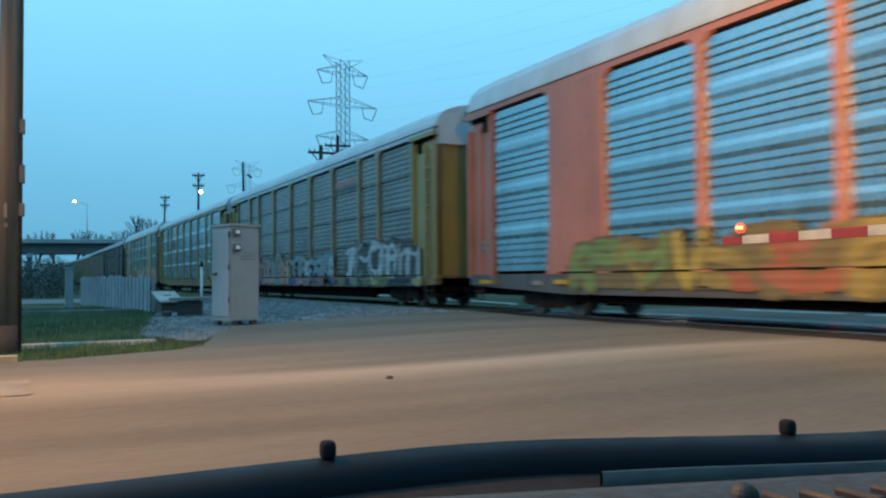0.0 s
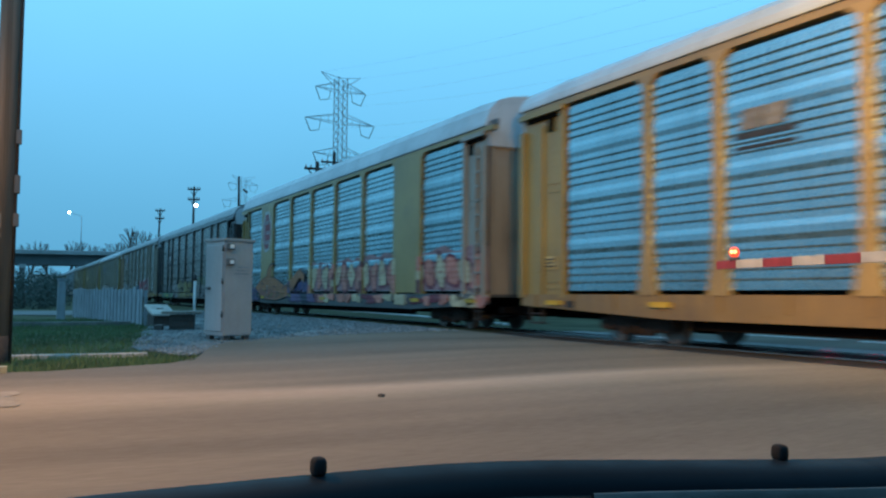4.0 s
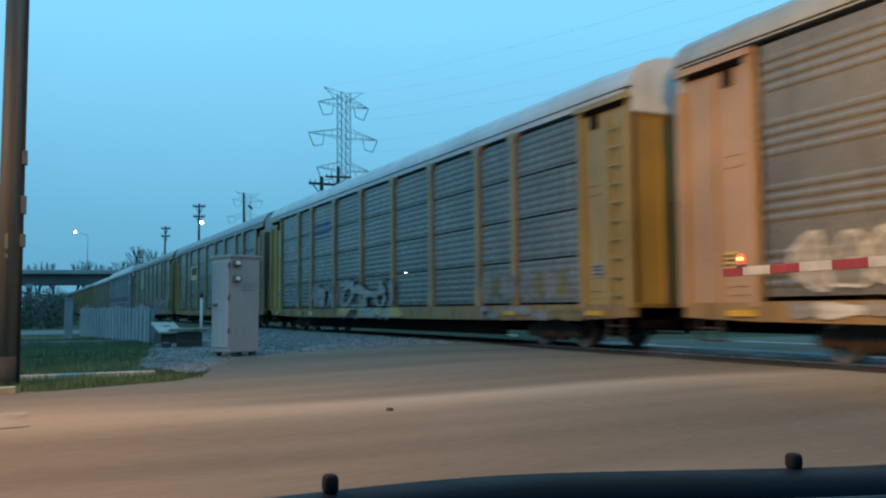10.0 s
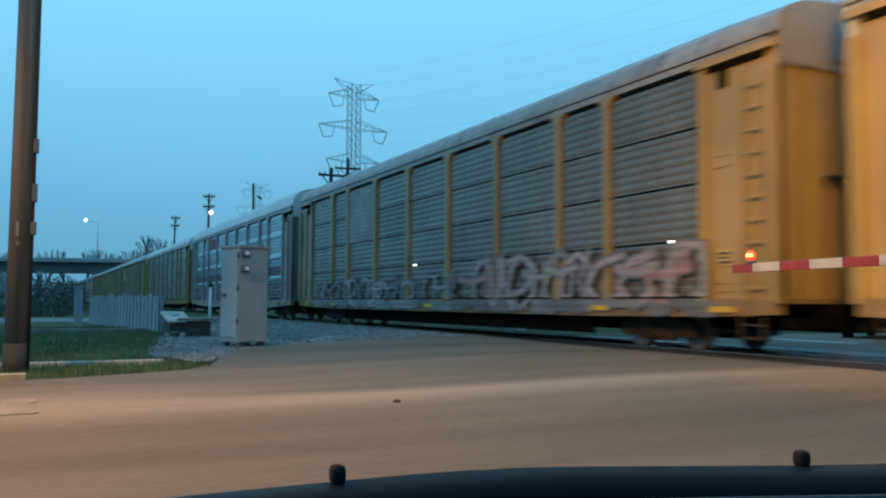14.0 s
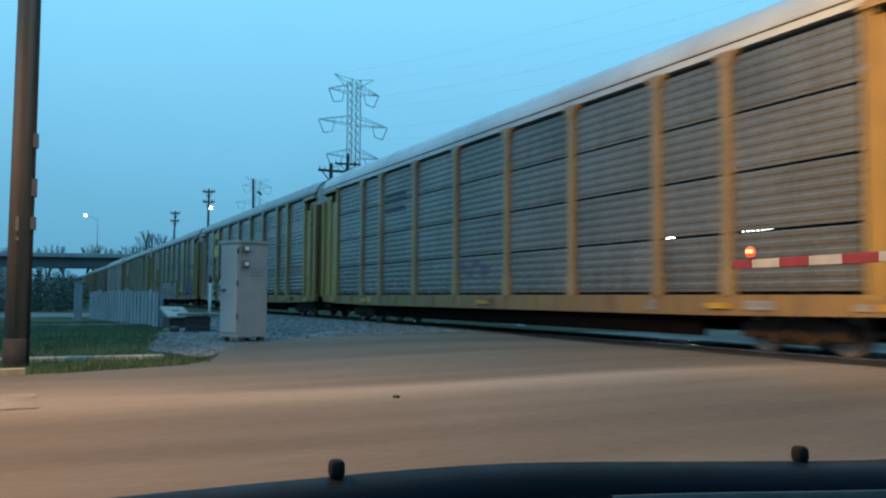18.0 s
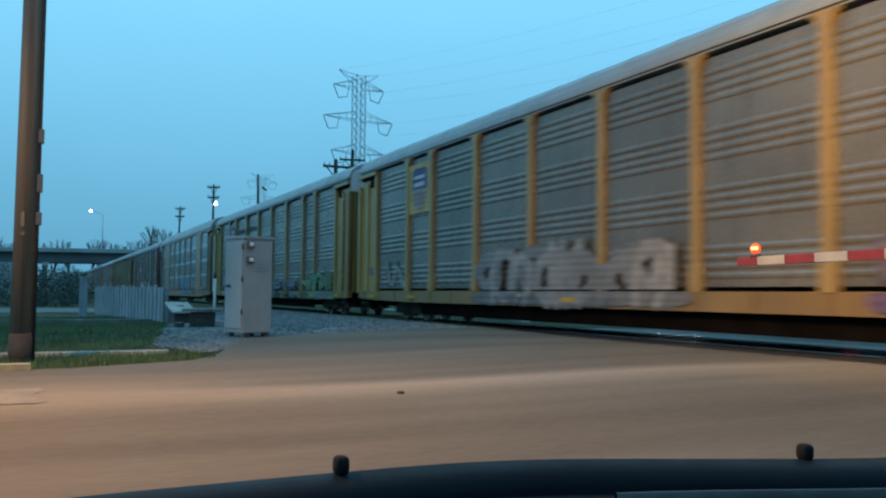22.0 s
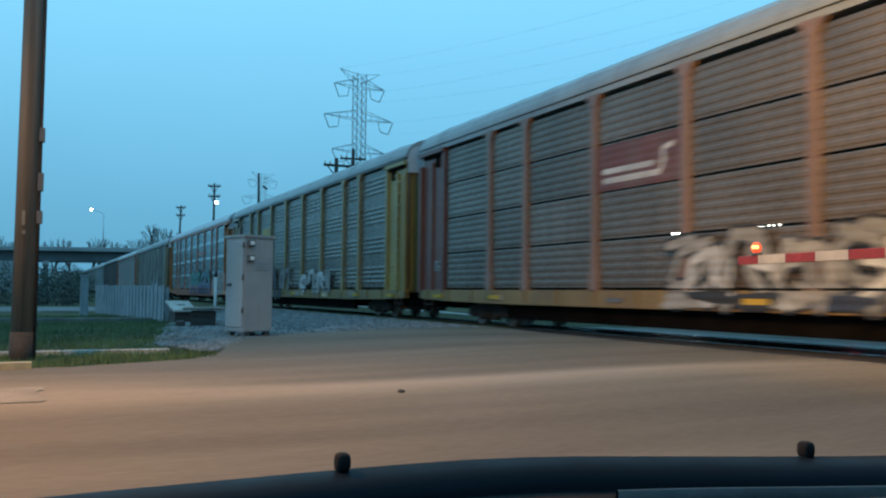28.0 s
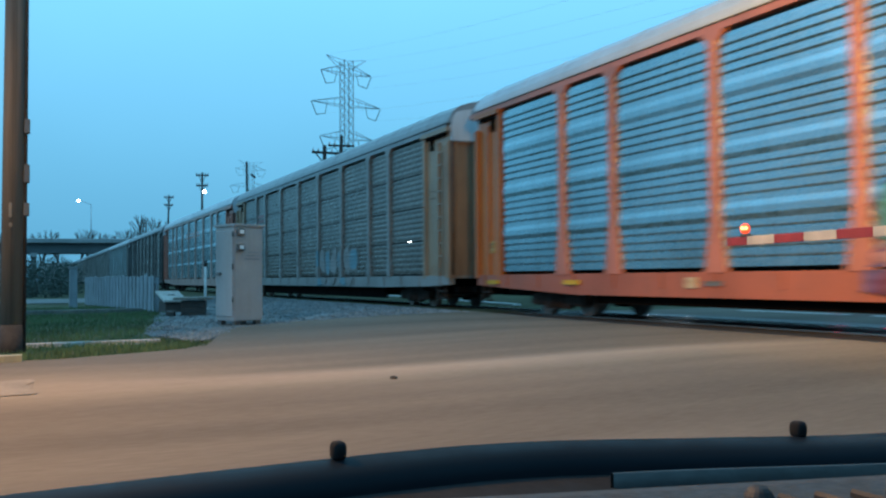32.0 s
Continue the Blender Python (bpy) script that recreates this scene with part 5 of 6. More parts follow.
    for x in (-10.05, 10.05):
        truck = part("truck_frame", shared("truck_frame", truck_frame_build), M_TRUCK, car, at=(x, 0, 0))
        for dx in (-0.84, 0.84):
            WHEELS[dx].append(part("wheelset", shared("wheelset", wheelset_build), M_TREAD, truck, at=(dx, 0, 0.36)))
    return car


def squeezed(me, f=0.70):
    """The same mesh with shorter ends."""
    key = me.name + "_short"
    if key not in SHARED:
        SHARED[key] = me.copy()
        for v in SHARED[key].vertices:
            if abs(v.co.x) > 11.85:
                v.co.x = math.copysign(11.85 + (abs(v.co.x) - 11.85) * f, v.co.x)
    return SHARED[key]


WHEELS = {-0.84: [], 0.84: []}
CARS = [
    ("orange car carrier with silver louvred panels and yellow graffiti", "bright", "louver", "rust", "flared", "slate", "rust", "roof_white", None, 0.4, (1, 7)),
    ("grey car carrier with yellow posts and white and pink graffiti", "grey", "gap", "yellow", "straight", "ochre", "yellow", "roof_white", "yellow", 0.2),
    ("silver louvred car carrier with yellow posts and ends", "bright", "louver", "amber", "flared", "amber", "amber", "roof_white", "yellow", 0.2),
    ("amber car carrier with silver panels, red emblem and orange graffiti", "bright", "louver", "amber_end", "flared", "slate", "cream", "roof_white", "amber", 0.3, (1, 7)),
    ("dark grey car carrier with black posts and a black square emblem", "dark", "gap", "black", "straight", "slate", "black", "roof_grey", "black", 0.0),
    ("tan ribbed car carrier with ochre posts and red graffiti", "tan", "plain", "ochre", "straight", "ochre", "cream", "roof_grey", "tanpaint", 0.1),
    ("grey-brown car carrier with yellow posts and white graffiti", "grey", "gap", "yellow", "straight", "ochre", "yellow", "roof_white", "yellow", 0.0),
    ("grey car carrier with amber posts and a yellow emblem plate", "dim", "gap", "amber", "straight", "amber", "tanpaint", "roof_grey", "amber", -0.1),
    ("grey car carrier with rust-streaked roof and pale graffiti", "tan", "gap", "amber", "straight", "ochre", "amber", "roof_rust", "ochre", -0.2),
    ("silver car carrier with red stripes, pink posts and a red sign", "bright", "louver", "palepaint", "flared", "palepaint", "palepaint", "roof_white", "greypaint", -0.3),
    ("grey car carrier with bright yellow posts and ends", "grey", "gap", "yellow", "straight", "amber", "amber", "roof_white", "yellow", -0.4),
    ("weathered grey car carrier with black and white graffiti", "tan", "plain", "amber", "straight", "amber", "amber", "roof_grey", "tanpaint", -0.15),
    ("weathered grey car carrier with a yellow shield plate", "tan", "plain", "amber", "straight", "amber", "amber", "roof_grey", "amber", -0.2),
    ("grey ribbed car carrier with blue and green graffiti", "tan", "plain", "yellow", "straight", "amber", "amber", "roof_grey", "yellow", -0.1),
    ("silver louvred car carrier with tan panels and blue graffiti", "silver", "louver", "tanpaint", "flared", "tanpaint", "tanpaint", "roof_dark", "ochre", -0.2, (1, 7)),
    ("brown-grey car carrier with a dark red emblem plate", "brown", "gap", "brownpost", "straight", "ochre", "maroon", "roof_grey", "maroon", -0.1),
    ("grey ribbed car carrier with amber posts and yellow lettering", "dim", "plain", "yellow", "straight", "yellow", "yellow", "roof_grey", "ochre", 0.05),
    ("orange car carrier with bright silver panels and colourful graffiti", "bright", "louver", "rust", "flared", "orange", "vermilion", "roof_white", "vermilion", 0.2),
    ("dark grey car carrier with tan ends", "dark", "gap", "greypaint", "straight", "greypaint", "tanpaint", "roof_grey", "tanpaint", 0.4),
    ("silver car carrier with faded red lettering", "bright", "louver", "pink", "flared", "pink", "rust", "roof_white", "rust", 0.4),
    ("dark grey ribbed car carrier", "dark", "plain", "slate", "straight", "slate", "slate", "roof_grey", None, 0.4),
    ("pale silver louvred car carrier", "bright", "louver", "greypaint", "flared", "greypaint", "greypaint", "roof_white", None, 0.4),
    ("grey car carrier with grey posts", "grey", "gap", "greypaint", "straight", "greypaint", "greypaint", "roof_grey", None, 0.4),
    ("grey car carrier with pale grey posts", "grey", "plain", "greypaint", "straight", "greypaint", "greypaint", "roof_grey", None, 0.4),
    ("grey car carrier with cream ends", "grey", "gap", "greypaint", "straight", "greypaint", "cream", "roof_white", None, 0.4),
    ("weathered grey car carrier", "tan", "plain", "greypaint", "straight", "greypaint", "greypaint", "roof_grey", None, 0.4),
]
for k, (label, *spec) in enumerate(CARS):
    autorack(k, label, *spec)


# ---- emblems and graffiti on the cars ----
def flat(name, colour, rough=0.6, dust=0.34):
    """Spray paint: faded and dusty, with the ribs of the sheet below showing through."""
    m = mat(name, colour, rough, var=0.26, scale=1.6, fine=12, bump=0.03, streak=dust, dirt=(0.11, 0.105, 0.10))
    n, l = m.node_tree.nodes, m.node_tree.links
    tc, wave, bp = n.new("ShaderNodeTexCoord"), n.new("ShaderNodeTexWave"), n.new("ShaderNodeBump")
    wave.bands_direction = "Z"
    wave.inputs["Scale"].default_value = 2.03
    bp.inputs["Strength"].default_value, bp.inputs["Distance"].default_value = 0.28, 0.02
    l.new(tc.outputs["Object"], wave.inputs["Vector"])
    l.new(wave.outputs["Fac"], bp.inputs["Height"])
    base = n["Principled BSDF"].inputs["Normal"]
    l.new(base.links[0].from_socket, bp.inputs["Normal"])
    l.new(bp.outputs[0], base)
    return m


C = {
    "white": flat("white_spray_paint", (0.36, 0.37, 0.38), dust=0.2),
    "black": flat("black_spray_paint", (0.012, 0.012, 0.014), dust=0.08),
    "ink": flat("ink_blue_spray_paint", (0.010, 0.016, 0.036), dust=0.1),
    "navy": flat("navy_paint", (0.022, 0.042, 0.14), dust=0.15),
    "blue": flat("blue_spray_paint", (0.068, 0.190, 0.374)),
    "cyan": flat("pale_blue_spray_paint", (0.109, 0.224, 0.272)),
    "red": flat("red_spray_paint", (0.20, 0.018, 0.032)),
    "maroon": flat("maroon_sign_paint", (0.115, 0.012, 0.026)),
    "wine": flat("wine_stripe_paint", (0.088, 0.016, 0.045)),
    "pink": flat("pink_spray_paint", (0.245, 0.129, 0.136)),
    "brick": flat("rust_red_spray_paint", (0.224, 0.068, 0.034)),
    "dull": flat("dull_grey_spray_paint", (0.088, 0.092, 0.099)),
    "lilac": flat("pale_lilac_spray_paint", (0.245, 0.211, 0.231)),
    "skyblue": flat("sky_blue_spray_paint", (0.061, 0.136, 0.204)),
    "leaf": flat("leaf_green_spray_paint", (0.061, 0.136, 0.054)),
    "moss": flat("dark_moss_spray_paint", (0.031, 0.041, 0.031)),
    "oxblood": flat("oxblood_sign_paint", (0.088, 0.031, 0.031)),
    "rose": flat("rose_spray_paint", (0.245, 0.082, 0.082)),
    "mustard": flat("mustard_spray_paint", (0.184, 0.143, 0.034)),
    "coral": flat("coral_spray_paint", (0.422, 0.150, 0.109)),
    "orange": flat("orange_spray_paint", (0.245, 0.085, 0.026)),
    "yellow": flat("yellow_spray_paint", (0.313, 0.252, 0.041)),
    "olive": flat("olive_spray_paint", (0.109, 0.088, 0.031)),
    "lime": flat("lime_spray_paint", (0.116, 0.190, 0.054)),
    "green": flat("green_spray_paint", (0.041, 0.177, 0.095)),
    "teal": flat("teal_spray_paint", (0.041, 0.190, 0.190)),
    "purple": flat("purple_spray_paint", (0.078, 0.050, 0.125)),
    "grey": flat("grey_spray_paint", (0.136, 0.139, 0.143)),
    "pale": flat("pale_faded_spray_paint", (0.204, 0.201, 0.197)),
    "reflector": flat("yellow_reflective_sheeting", (0.42, 0.27, 0.02), dust=0.1),
    "plate_yellow": flat("yellow_plate_paint", (0.391, 0.281, 0.093)),
    "plate_tan": flat("tan_plate_paint", (0.425, 0.340, 0.212)),
}


def plate(k, bay, z0, z1, colour, label, inset=0.0, out=0.018):
    a, b = BAYS[bay]
    return part("emblem_plate", box(bmesh.new(), a + 0.06 + inset, b - 0.06 - inset, NEAR - out, NEAR - 0.002, z0, z1), C[colour], TRAIN[k], label)


def outline_on(parent, pts, y, colour, name, label=""):
    return part(name, slab(bmesh.new(), pts, NEAR - y, NEAR - y + 0.004), C[colour], parent, label)


def shield(k, bay=1, z=4.15, s=1.0):
    p = plate(k, bay, 3.45, 5.04, {5: "pale", 13: "pale"}.get(k, "plate_yellow"), "emblem plate with a shield")
    a, b = BAYS[bay]
    x = (a + b) / 2
    cap = [(-0.56, 0.66), (-0.32, 0.78), (0, 0.72), (0.32, 0.78), (0.56, 0.66), (0.60, 0.08), (-0.60, 0.08)]
    outline_on(p, [(x + u * s, z + v * s) for u, v in cap], 0.024, "navy", "emblem", "navy top of a shield")
    field = [(-0.50, 0.06), (0.50, 0.06), (0.50, -0.28), (0.30, -0.52), (0, -0.62), (-0.30, -0.52), (-0.50, -0.28)]
    outline_on(p, [(x + u * s, z + v * s) for u, v in field], 0.024, "pale", "emblem", "pale striped field")
    for i in range(5):
        u = -0.38 + 0.19 * i
        part("stripe", box(bmesh.new(), x + u - 0.028, x + u + 0.028, NEAR - 0.036, NEAR - 0.03, z - 0.46, z - 0.02), C["pink"], p)
    for v in (0.22, 0.45):
        part("lettering_bar", box(bmesh.new(), x - 0.40, x + 0.40, NEAR - 0.036, NEAR - 0.03, z + v - 0.06, z + v + 0.06), C["white"], p)


def slit(bm, z0=0.982, z1=1.022):
    """Cuts the dark joint between sill and panel through a painted sheet."""
    for z in (z0, z1):
        bmesh.ops.bisect_plane(bm, geom=bm.verts[:] + bm.edges[:] + bm.faces[:], plane_co=(0, 0, z), plane_no=(0, 0, 1))
    gone = [f for f in bm.faces if z0 - 0.001 < min(v.co.z for v in f.verts) and max(v.co.z for v in f.verts) < z1 + 0.001]
    bmesh.ops.delete(bm, geom=gone, context="FACES")
    return bm


def ribbon(line, width, y):
    """One flat painted stroke with rounded ends along a line in x and z."""
    bm, sides, n = bmesh.new(), [], len(line)
    for i, (x, z) in enumerate(line):
        (xa, za), (xb, zb) = line[max(0, i - 1)], line[min(n - 1, i + 1)]
        d = math.hypot(xb - xa, zb - za) or 1
        tx, tz = (xb - xa) / d, (zb - za) / d
        for back, half in (((0.8, 0.45), (0.45, 0.85)) if i == 0 else ()):
            sides.append((x - tx * width * back, z - tz * width * back, tx, tz, width * half))
        sides.append((x, z, tx, tz, width))
        for on, half in (((0.45, 0.85), (0.8, 0.45)) if i == n - 1 else ()):
            sides.append((x + tx * width * on, z + tz * width * on, tx, tz, width * half))
    pairs = [(bm.verts.new((x - tz * h, y, z + tx * h)), bm.verts.new((x + tz * h, y, z - tx * h))) for x, z, tx, tz, h in sides]
    for (a, b), (c, d) in zip(pairs, pairs[1:]):
        bm.faces.new((a, c, d, b))
    return bm


HOOKS = (
    ((0.1, 0.0), (0.0, 0.55), (0.2, 1.0), (0.75, 0.95), (0.9, 0.6)),
    ((0.0, 0.9), (0.5, 1.0), (0.95, 0.7), (0.6, 0.35), (0.1, 0.25), (0.3, 0.0)),
    ((0.9, 0.95), (0.3, 0.8), (0.1, 0.4), (0.5, 0.05), (0.95, 0.3)),
    ((0.15, 1.0), (0.3, 0.4), (0.5, 0.0), (0.7, 0.5), (0.95, 1.0)),
    ((0.0, 0.1), (0.45, 0.5), (0.35, 1.0)),
    ((0.9, 0.0), (0.6, 0.5), (0.85, 1.0)),
    ((0.5, 0.02), (0.05, 0.3), (0.1, 0.8), (0.5, 0.98), (0.9, 0.75), (0.85, 0.25), (0.5, 0.02)),
    ((0.0, 0.72), (0.5, 0.62), (1.0, 0.74)),
)


def piece(k, x0, x1, z0, z1, fills, edge, seed, cell=0.9, thick=0.12, rim=0.05, cloud=None, base=None, lean=0.12):
    """Spray-painted hooks and loops of no meaning, overlapping, over the posts and the sill; base: a colour of its own along the sill."""
    rng, car, i, x = random.Random(seed * 31 + k), TRAIN[k], 0, x0
    step = 1.3
    for j in range(int((x1 - x0) / step) + 1) if cloud else ():
        a, b = x0 - 0.2 + j * step, min(x1 + 0.25, x0 - 0.2 + (j + 1) * step)
        if b - a < 0.1:
            continue
        top = []
        for u in range(7):
            px = b + (a - b) * u / 6
            rise = smooth01(min((px - x0 + 0.5) / 1.3, (x1 + 0.5 - px) / 1.3))
            top.append((px, z0 + (z1 - z0) * (0.35 + 0.58 * rise) + 0.30 * noise.noise((px * 1.3, seed, k))))
        part("graffiti_ground", slit(slab(bmesh.new(), [(a, 0.66), (b, 0.66)] + top, NEAR - 0.0885, NEAR - 0.060)), C[rng.choice(cloud) if isinstance(cloud, tuple) else cloud], car)
    while x < x1:
        w, h = cell * rng.uniform(0.75, 1.3), (z1 - z0) * rng.uniform(0.72, 1.0)
        zb = z0 + rng.uniform(0, 0.25) * (z1 - z0 - h)
        lines = []
        for shape in rng.sample(HOOKS, rng.choice((1, 2, 2))):
            flip = rng.random() < 0.4
            pts = [((1 - u if flip else u), v) for u, v in shape]
            fine = []
            for (ua, va), (ub, vb) in zip(pts, pts[1:]):
                fine += [(ua + (ub - ua) * f, va + (vb - va) * f) for f in (0, 0.5)]
            fine.append(pts[-1])
            lines.append([(min(x1 + 0.1, max(x0 - 0.1, x + u * w + lean * v * h + rng.uniform(-0.02, 0.02))), zb + v * h) for u, v in fine])
        y = NEAR - 0.0900 - 0.0016 * (i % 5)
        th = thick * rng.uniform(0.7, 1.25)
        colour = rng.choice(fills)
        for j, line in enumerate(lines):
            if rim:
                part("graffiti_outline", slit(ribbon(line, th + rim, y - 0.0004 * j)), C[edge], car)
        for j, line in enumerate(lines):
            part("graffiti_stroke", slit(ribbon(line, th, y - 0.0085 - 0.0004 * j)), C[colour], car)
        x += w * rng.uniform(0.45, 0.8)
        i += 1
    x = x0
    while base and x < x1:
        w = rng.uniform(0.4, 1.1)
        pts = [(px, min(0.975, max(0.63, pz))) for px, pz in blob(rng, x + w / 2, rng.uniform(0.76, 0.90), w * 0.6, rng.uniform(0.12, 0.2), rng.uniform(-0.5, 0.5), 0)]
        part("painted_patch", slab(bmesh.new(), pts, NEAR - 0.100 - 0.002 * rng.randrange(4), NEAR - 0.04), C[rng.choice(base)], car)
        x += w * rng.uniform(0.5, 1.2)


def blob(rng, cx, cz, rx, rz, lean, grow):
    """A lumpy bubble outline."""
    n, ph, lobes = 18, rng.random() * 6.28, rng.choice((2, 3, 3, 4))
    amp = rng.uniform(0.12, 0.26)
    pts = []
    for i in range(n):
        t = 2 * math.pi * i / n
        r = 1 + amp * math.cos(lobes * t + ph)
        x, z = (rx * r * abs(math.cos(t)) ** 0.75 * (1 if math.cos(t) > 0 else -1)), (rz * r * abs(math.sin(t)) ** 0.75 * (1 if math.sin(t) > 0 else -1))
        d = math.hypot(x, z) or 1
        x, z = x + grow * x / d, z + grow * z / d
        pts.append((cx + x + lean * z, cz + z))
    return pts


def graffiti(k, x0, x1, z0, z1, fill, line, seed, back=None, width=0.13, posts=True, label="spray-painted graffiti"):
    """A row of lumpy painted bubbles of no meaning between x0 and x1."""
    rng = random.Random(seed * 7 + k)
    car = TRAIN[k]
    h = z1 - z0
    n = max(1, round((x1 - x0) / (h * 0.72)))
    w = (x1 - x0) / n
    if back:
        pts, m = [], 30
        for i in range(m + 1):
            u = i / m
            pts.append((x0 - 0.2 + (x1 - x0 + 0.4) * u, z1 + 0.05 + 0.22 * rng.random()))
        pts += [(x1 + 0.2, z0 - 0.02), (x0 - 0.2, z0 - 0.02)]
        part("graffiti_ground", slab(bmesh.new(), pts, NEAR - 0.006, NEAR - 0.002), C[back], car, "%s background of graffiti" % back)
    for i in range(n):
        cx, cz = x0 + w * (i + 0.5), (z0 + z1) / 2 + rng.uniform(-0.05, 0.05) * h
        rx, rz, lean = w * rng.uniform(0.36, 0.50), h * rng.uniform(0.38, 0.46), rng.uniform(-0.25, 0.25)
        state = rng.getstate()
        y = NEAR - 0.008 - 0.003 * (i % 3)
        top = [(x, max(z, 1.0)) for x, z in blob(rng, cx, cz, rx, rz, lean, width * 0.45)]
        part("graffiti_outline", slab(bmesh.new(), top, y - 0.003, y), C[line], car)
        rng.setstate(state)
        top = [(x, max(z, 1.02)) for x, z in blob(rng, cx, cz, rx, rz, lean, -width * 0.12)]
        part("graffiti_fill", slab(bmesh.new(), top, y - 0.013, y - 0.010), C[fill[i % 2]], car)
        for j in range(rng.choice((1, 2, 2))):
            a = rng.uniform(0, 3.14)
            dx, dz = math.cos(a) * rx * 0.45, math.sin(a) * rz * 0.5
            ox, oz = rng.uniform(-0.3, 0.3) * rx, rng.uniform(-0.3, 0.3) * rz
            bm = bmesh.new()
            q = Vector((-dz, dx)).normalized() * width * rng.uniform(0.18, 0.34)
            slab(bm, [(cx + ox - dx, cz + oz - dz), (cx + ox + q.x, cz + oz + q.y), (cx + ox + dx, cz + oz + dz), (cx + ox - q.x * 0.4, cz + oz - q.y * 0.4)], y - 0.020 - 0.004 * j, y - 0.017 - 0.004 * j)
            part("graffiti_slash", bm, C[line if j == 0 else fill[(i + 1) % 2]], car)
    if posts:
        for xp in POSTS[1:-1]:
            if x0 - 0.1 < xp < x1 + 0.1:
                z = 1.0
                while z < z1 - 0.1:
                    z2 = min(z1, z + rng.uniform(0.2, 0.55))
                    part("painted_patch", box(bmesh.new(), xp - 0.118, xp + 0.118, NEAR - 0.0965, NEAR - 0.05, z, z2), C[rng.choice((fill[0], fill[1], line))], car)
                    z = z2
        x = x0
        while x < x1:
            w = rng.uniform(0.25, 0.8)
            pts = [(px, min(0.965, max(0.63, pz))) for px, pz in blob(rng, x + w / 2, rng.uniform(0.74, 0.90), w * 0.6, rng.uniform(0.10, 0.2), rng.uniform(-0.5, 0.5), 0)]
            part("painted_patch", slab(bmesh.new(), pts, NEAR - 0.086 - 0.002 * rng.randrange(4), NEAR - 0.04), C[rng.choice((fill[0], fill[1], line))], car)
            x += w * rng.uniform(0.7, 1.6)


def tag(k, x0, x1, z0, z1, colour, seed, width=0.05):
    """A quick thin looping scribble."""
    rng = random.Random(seed + 100 * k)
    pts, n = [], int((x1 - x0) / 0.11)
    for i in range(n):
        t = i * 0.75
        pts.append((x0 + (x1 - x0) * i / n + 0.12 * math.sin(t * 1.3 + seed), (z0 + z1) / 2 + (z1 - z0) * 0.5 * math.sin(t + rng.uniform(-0.4, 0.4))))
    bm = ribbon(pts, width, NEAR - 0.008)
    part("graffiti_scribble", bm, C[colour], TRAIN[k], "thin %s scribbled graffiti" % colour)


def bars(k, x0, x1, rows, colour, label):
    """Lettering too small or too plain to read, as bars; rows of (z, height)."""
    for z, h in rows:
        part("lettering_bar", box(bmesh.new(), x0, x1, NEAR - 0.012, NEAR - 0.002, z, z + h), C[colour], TRAIN[k], label)


def blocks(k, x0, x1, z0, z1, n, colour, out=0.03, label="dark emblem blocks"):
    """A plain slanted emblem of n blocks."""
    w = (x1 - x0) / n
    for i in range(n):
        a, b, h = x0 + w * i + 0.03, x0 + w * (i + 1) - 0.03, z1 - z0
        part("emblem_block", slab(bmesh.new(), [(a, z0), (b, z0), (b + 0.08, z1), (a + 0.08, z1)], NEAR - out, NEAR - out + 0.006), C[colour], TRAIN[k], label)


def data_panel(k, side):
    """Small plates and data bars on the corner plates and the sill."""
    rng = random.Random(50 + k)
    for s in (-1, 1):
        x = s * 12.45
        part("data_plate", box(bmesh.new(), x - 0.2, x + 0.2, NEAR - 0.004, NEAR + 0.022, 1.55, 1.85), C["plate_yellow" if k % 3 else "pale"], TRAIN[k], "small data plate")
        for i in range(3):
            part("lettering_bar", box(bmesh.new(), x - 0.17, x + 0.05 + 0.1 * rng.random(), NEAR - 0.010, NEAR + 0.02, 1.60 + 0.08 * i, 1.635 + 0.08 * i), C["black"], TRAIN[k])
    for i in range(5):
        x = rng.uniform(-12, 12)
        part("sill_plate", box(bmesh.new(), x, x + rng.uniform(0.2, 0.75), NEAR - 0.084, NEAR - 0.04, rng.uniform(0.68, 0.74), rng.uniform(0.82, 0.92)), C[rng.choice(("olive", "pale", "black", "plate_tan", "dull"))], TRAIN[k], "small placard on the sill")
    for x in (-12.2, -8.7, 0.3, 8.9, 12.4):
        part("reflector", box(bmesh.new(), x - 0.28, x + 0.28, NEAR - 0.116, NEAR - 0.04, 0.745, 0.845), C["reflector"], TRAIN[k], "yellow reflective strip")


# car by car
piece(0, -8.3, -4.4, 0.68, 1.75, ("lime", "yellow", "mustard"), "olive", 1, 1.0, 0.10, 0.07, cloud="olive")
piece(0, -4.2, 12.8, 0.68, 1.72, ("mustard", "olive", "brick", "olive", "mustard"), "olive", 2, 1.1, 0.15, 0.05, cloud=("olive", "mustard", "olive"), base=("olive", "brick", "mustard"))
bars(1, 4.6, 7.0, ((4.45, 0.13),), "coral", "orange lettering bar")
bars(1, 4.6, 6.9, ((4.25, 0.06),), "black", "dark lettering bar")
piece(1, 6.0, 12.4, 0.70, 2.20, ("white", "white", "white", "pale"), "moss", 2, 0.85, 0.085, 0.05, cloud="moss", base=("moss", "olive", "black", "moss", "pale"))
piece(1, -1.6, 4.4, 1.04, 1.85, ("cyan", "white", "pale", "cyan"), "grey", 3, 1.0, 0.09, 0.05, base=("pink", "purple", "rose"))
piece(1, -11.3, -6.0, 0.72, 2.0, ("rose", "pink", "wine", "coral", "pale"), "wine", 4, 0.8, 0.08, 0.05, cloud=("wine", "rose", "moss"), base=("rose", "coral", "wine"))
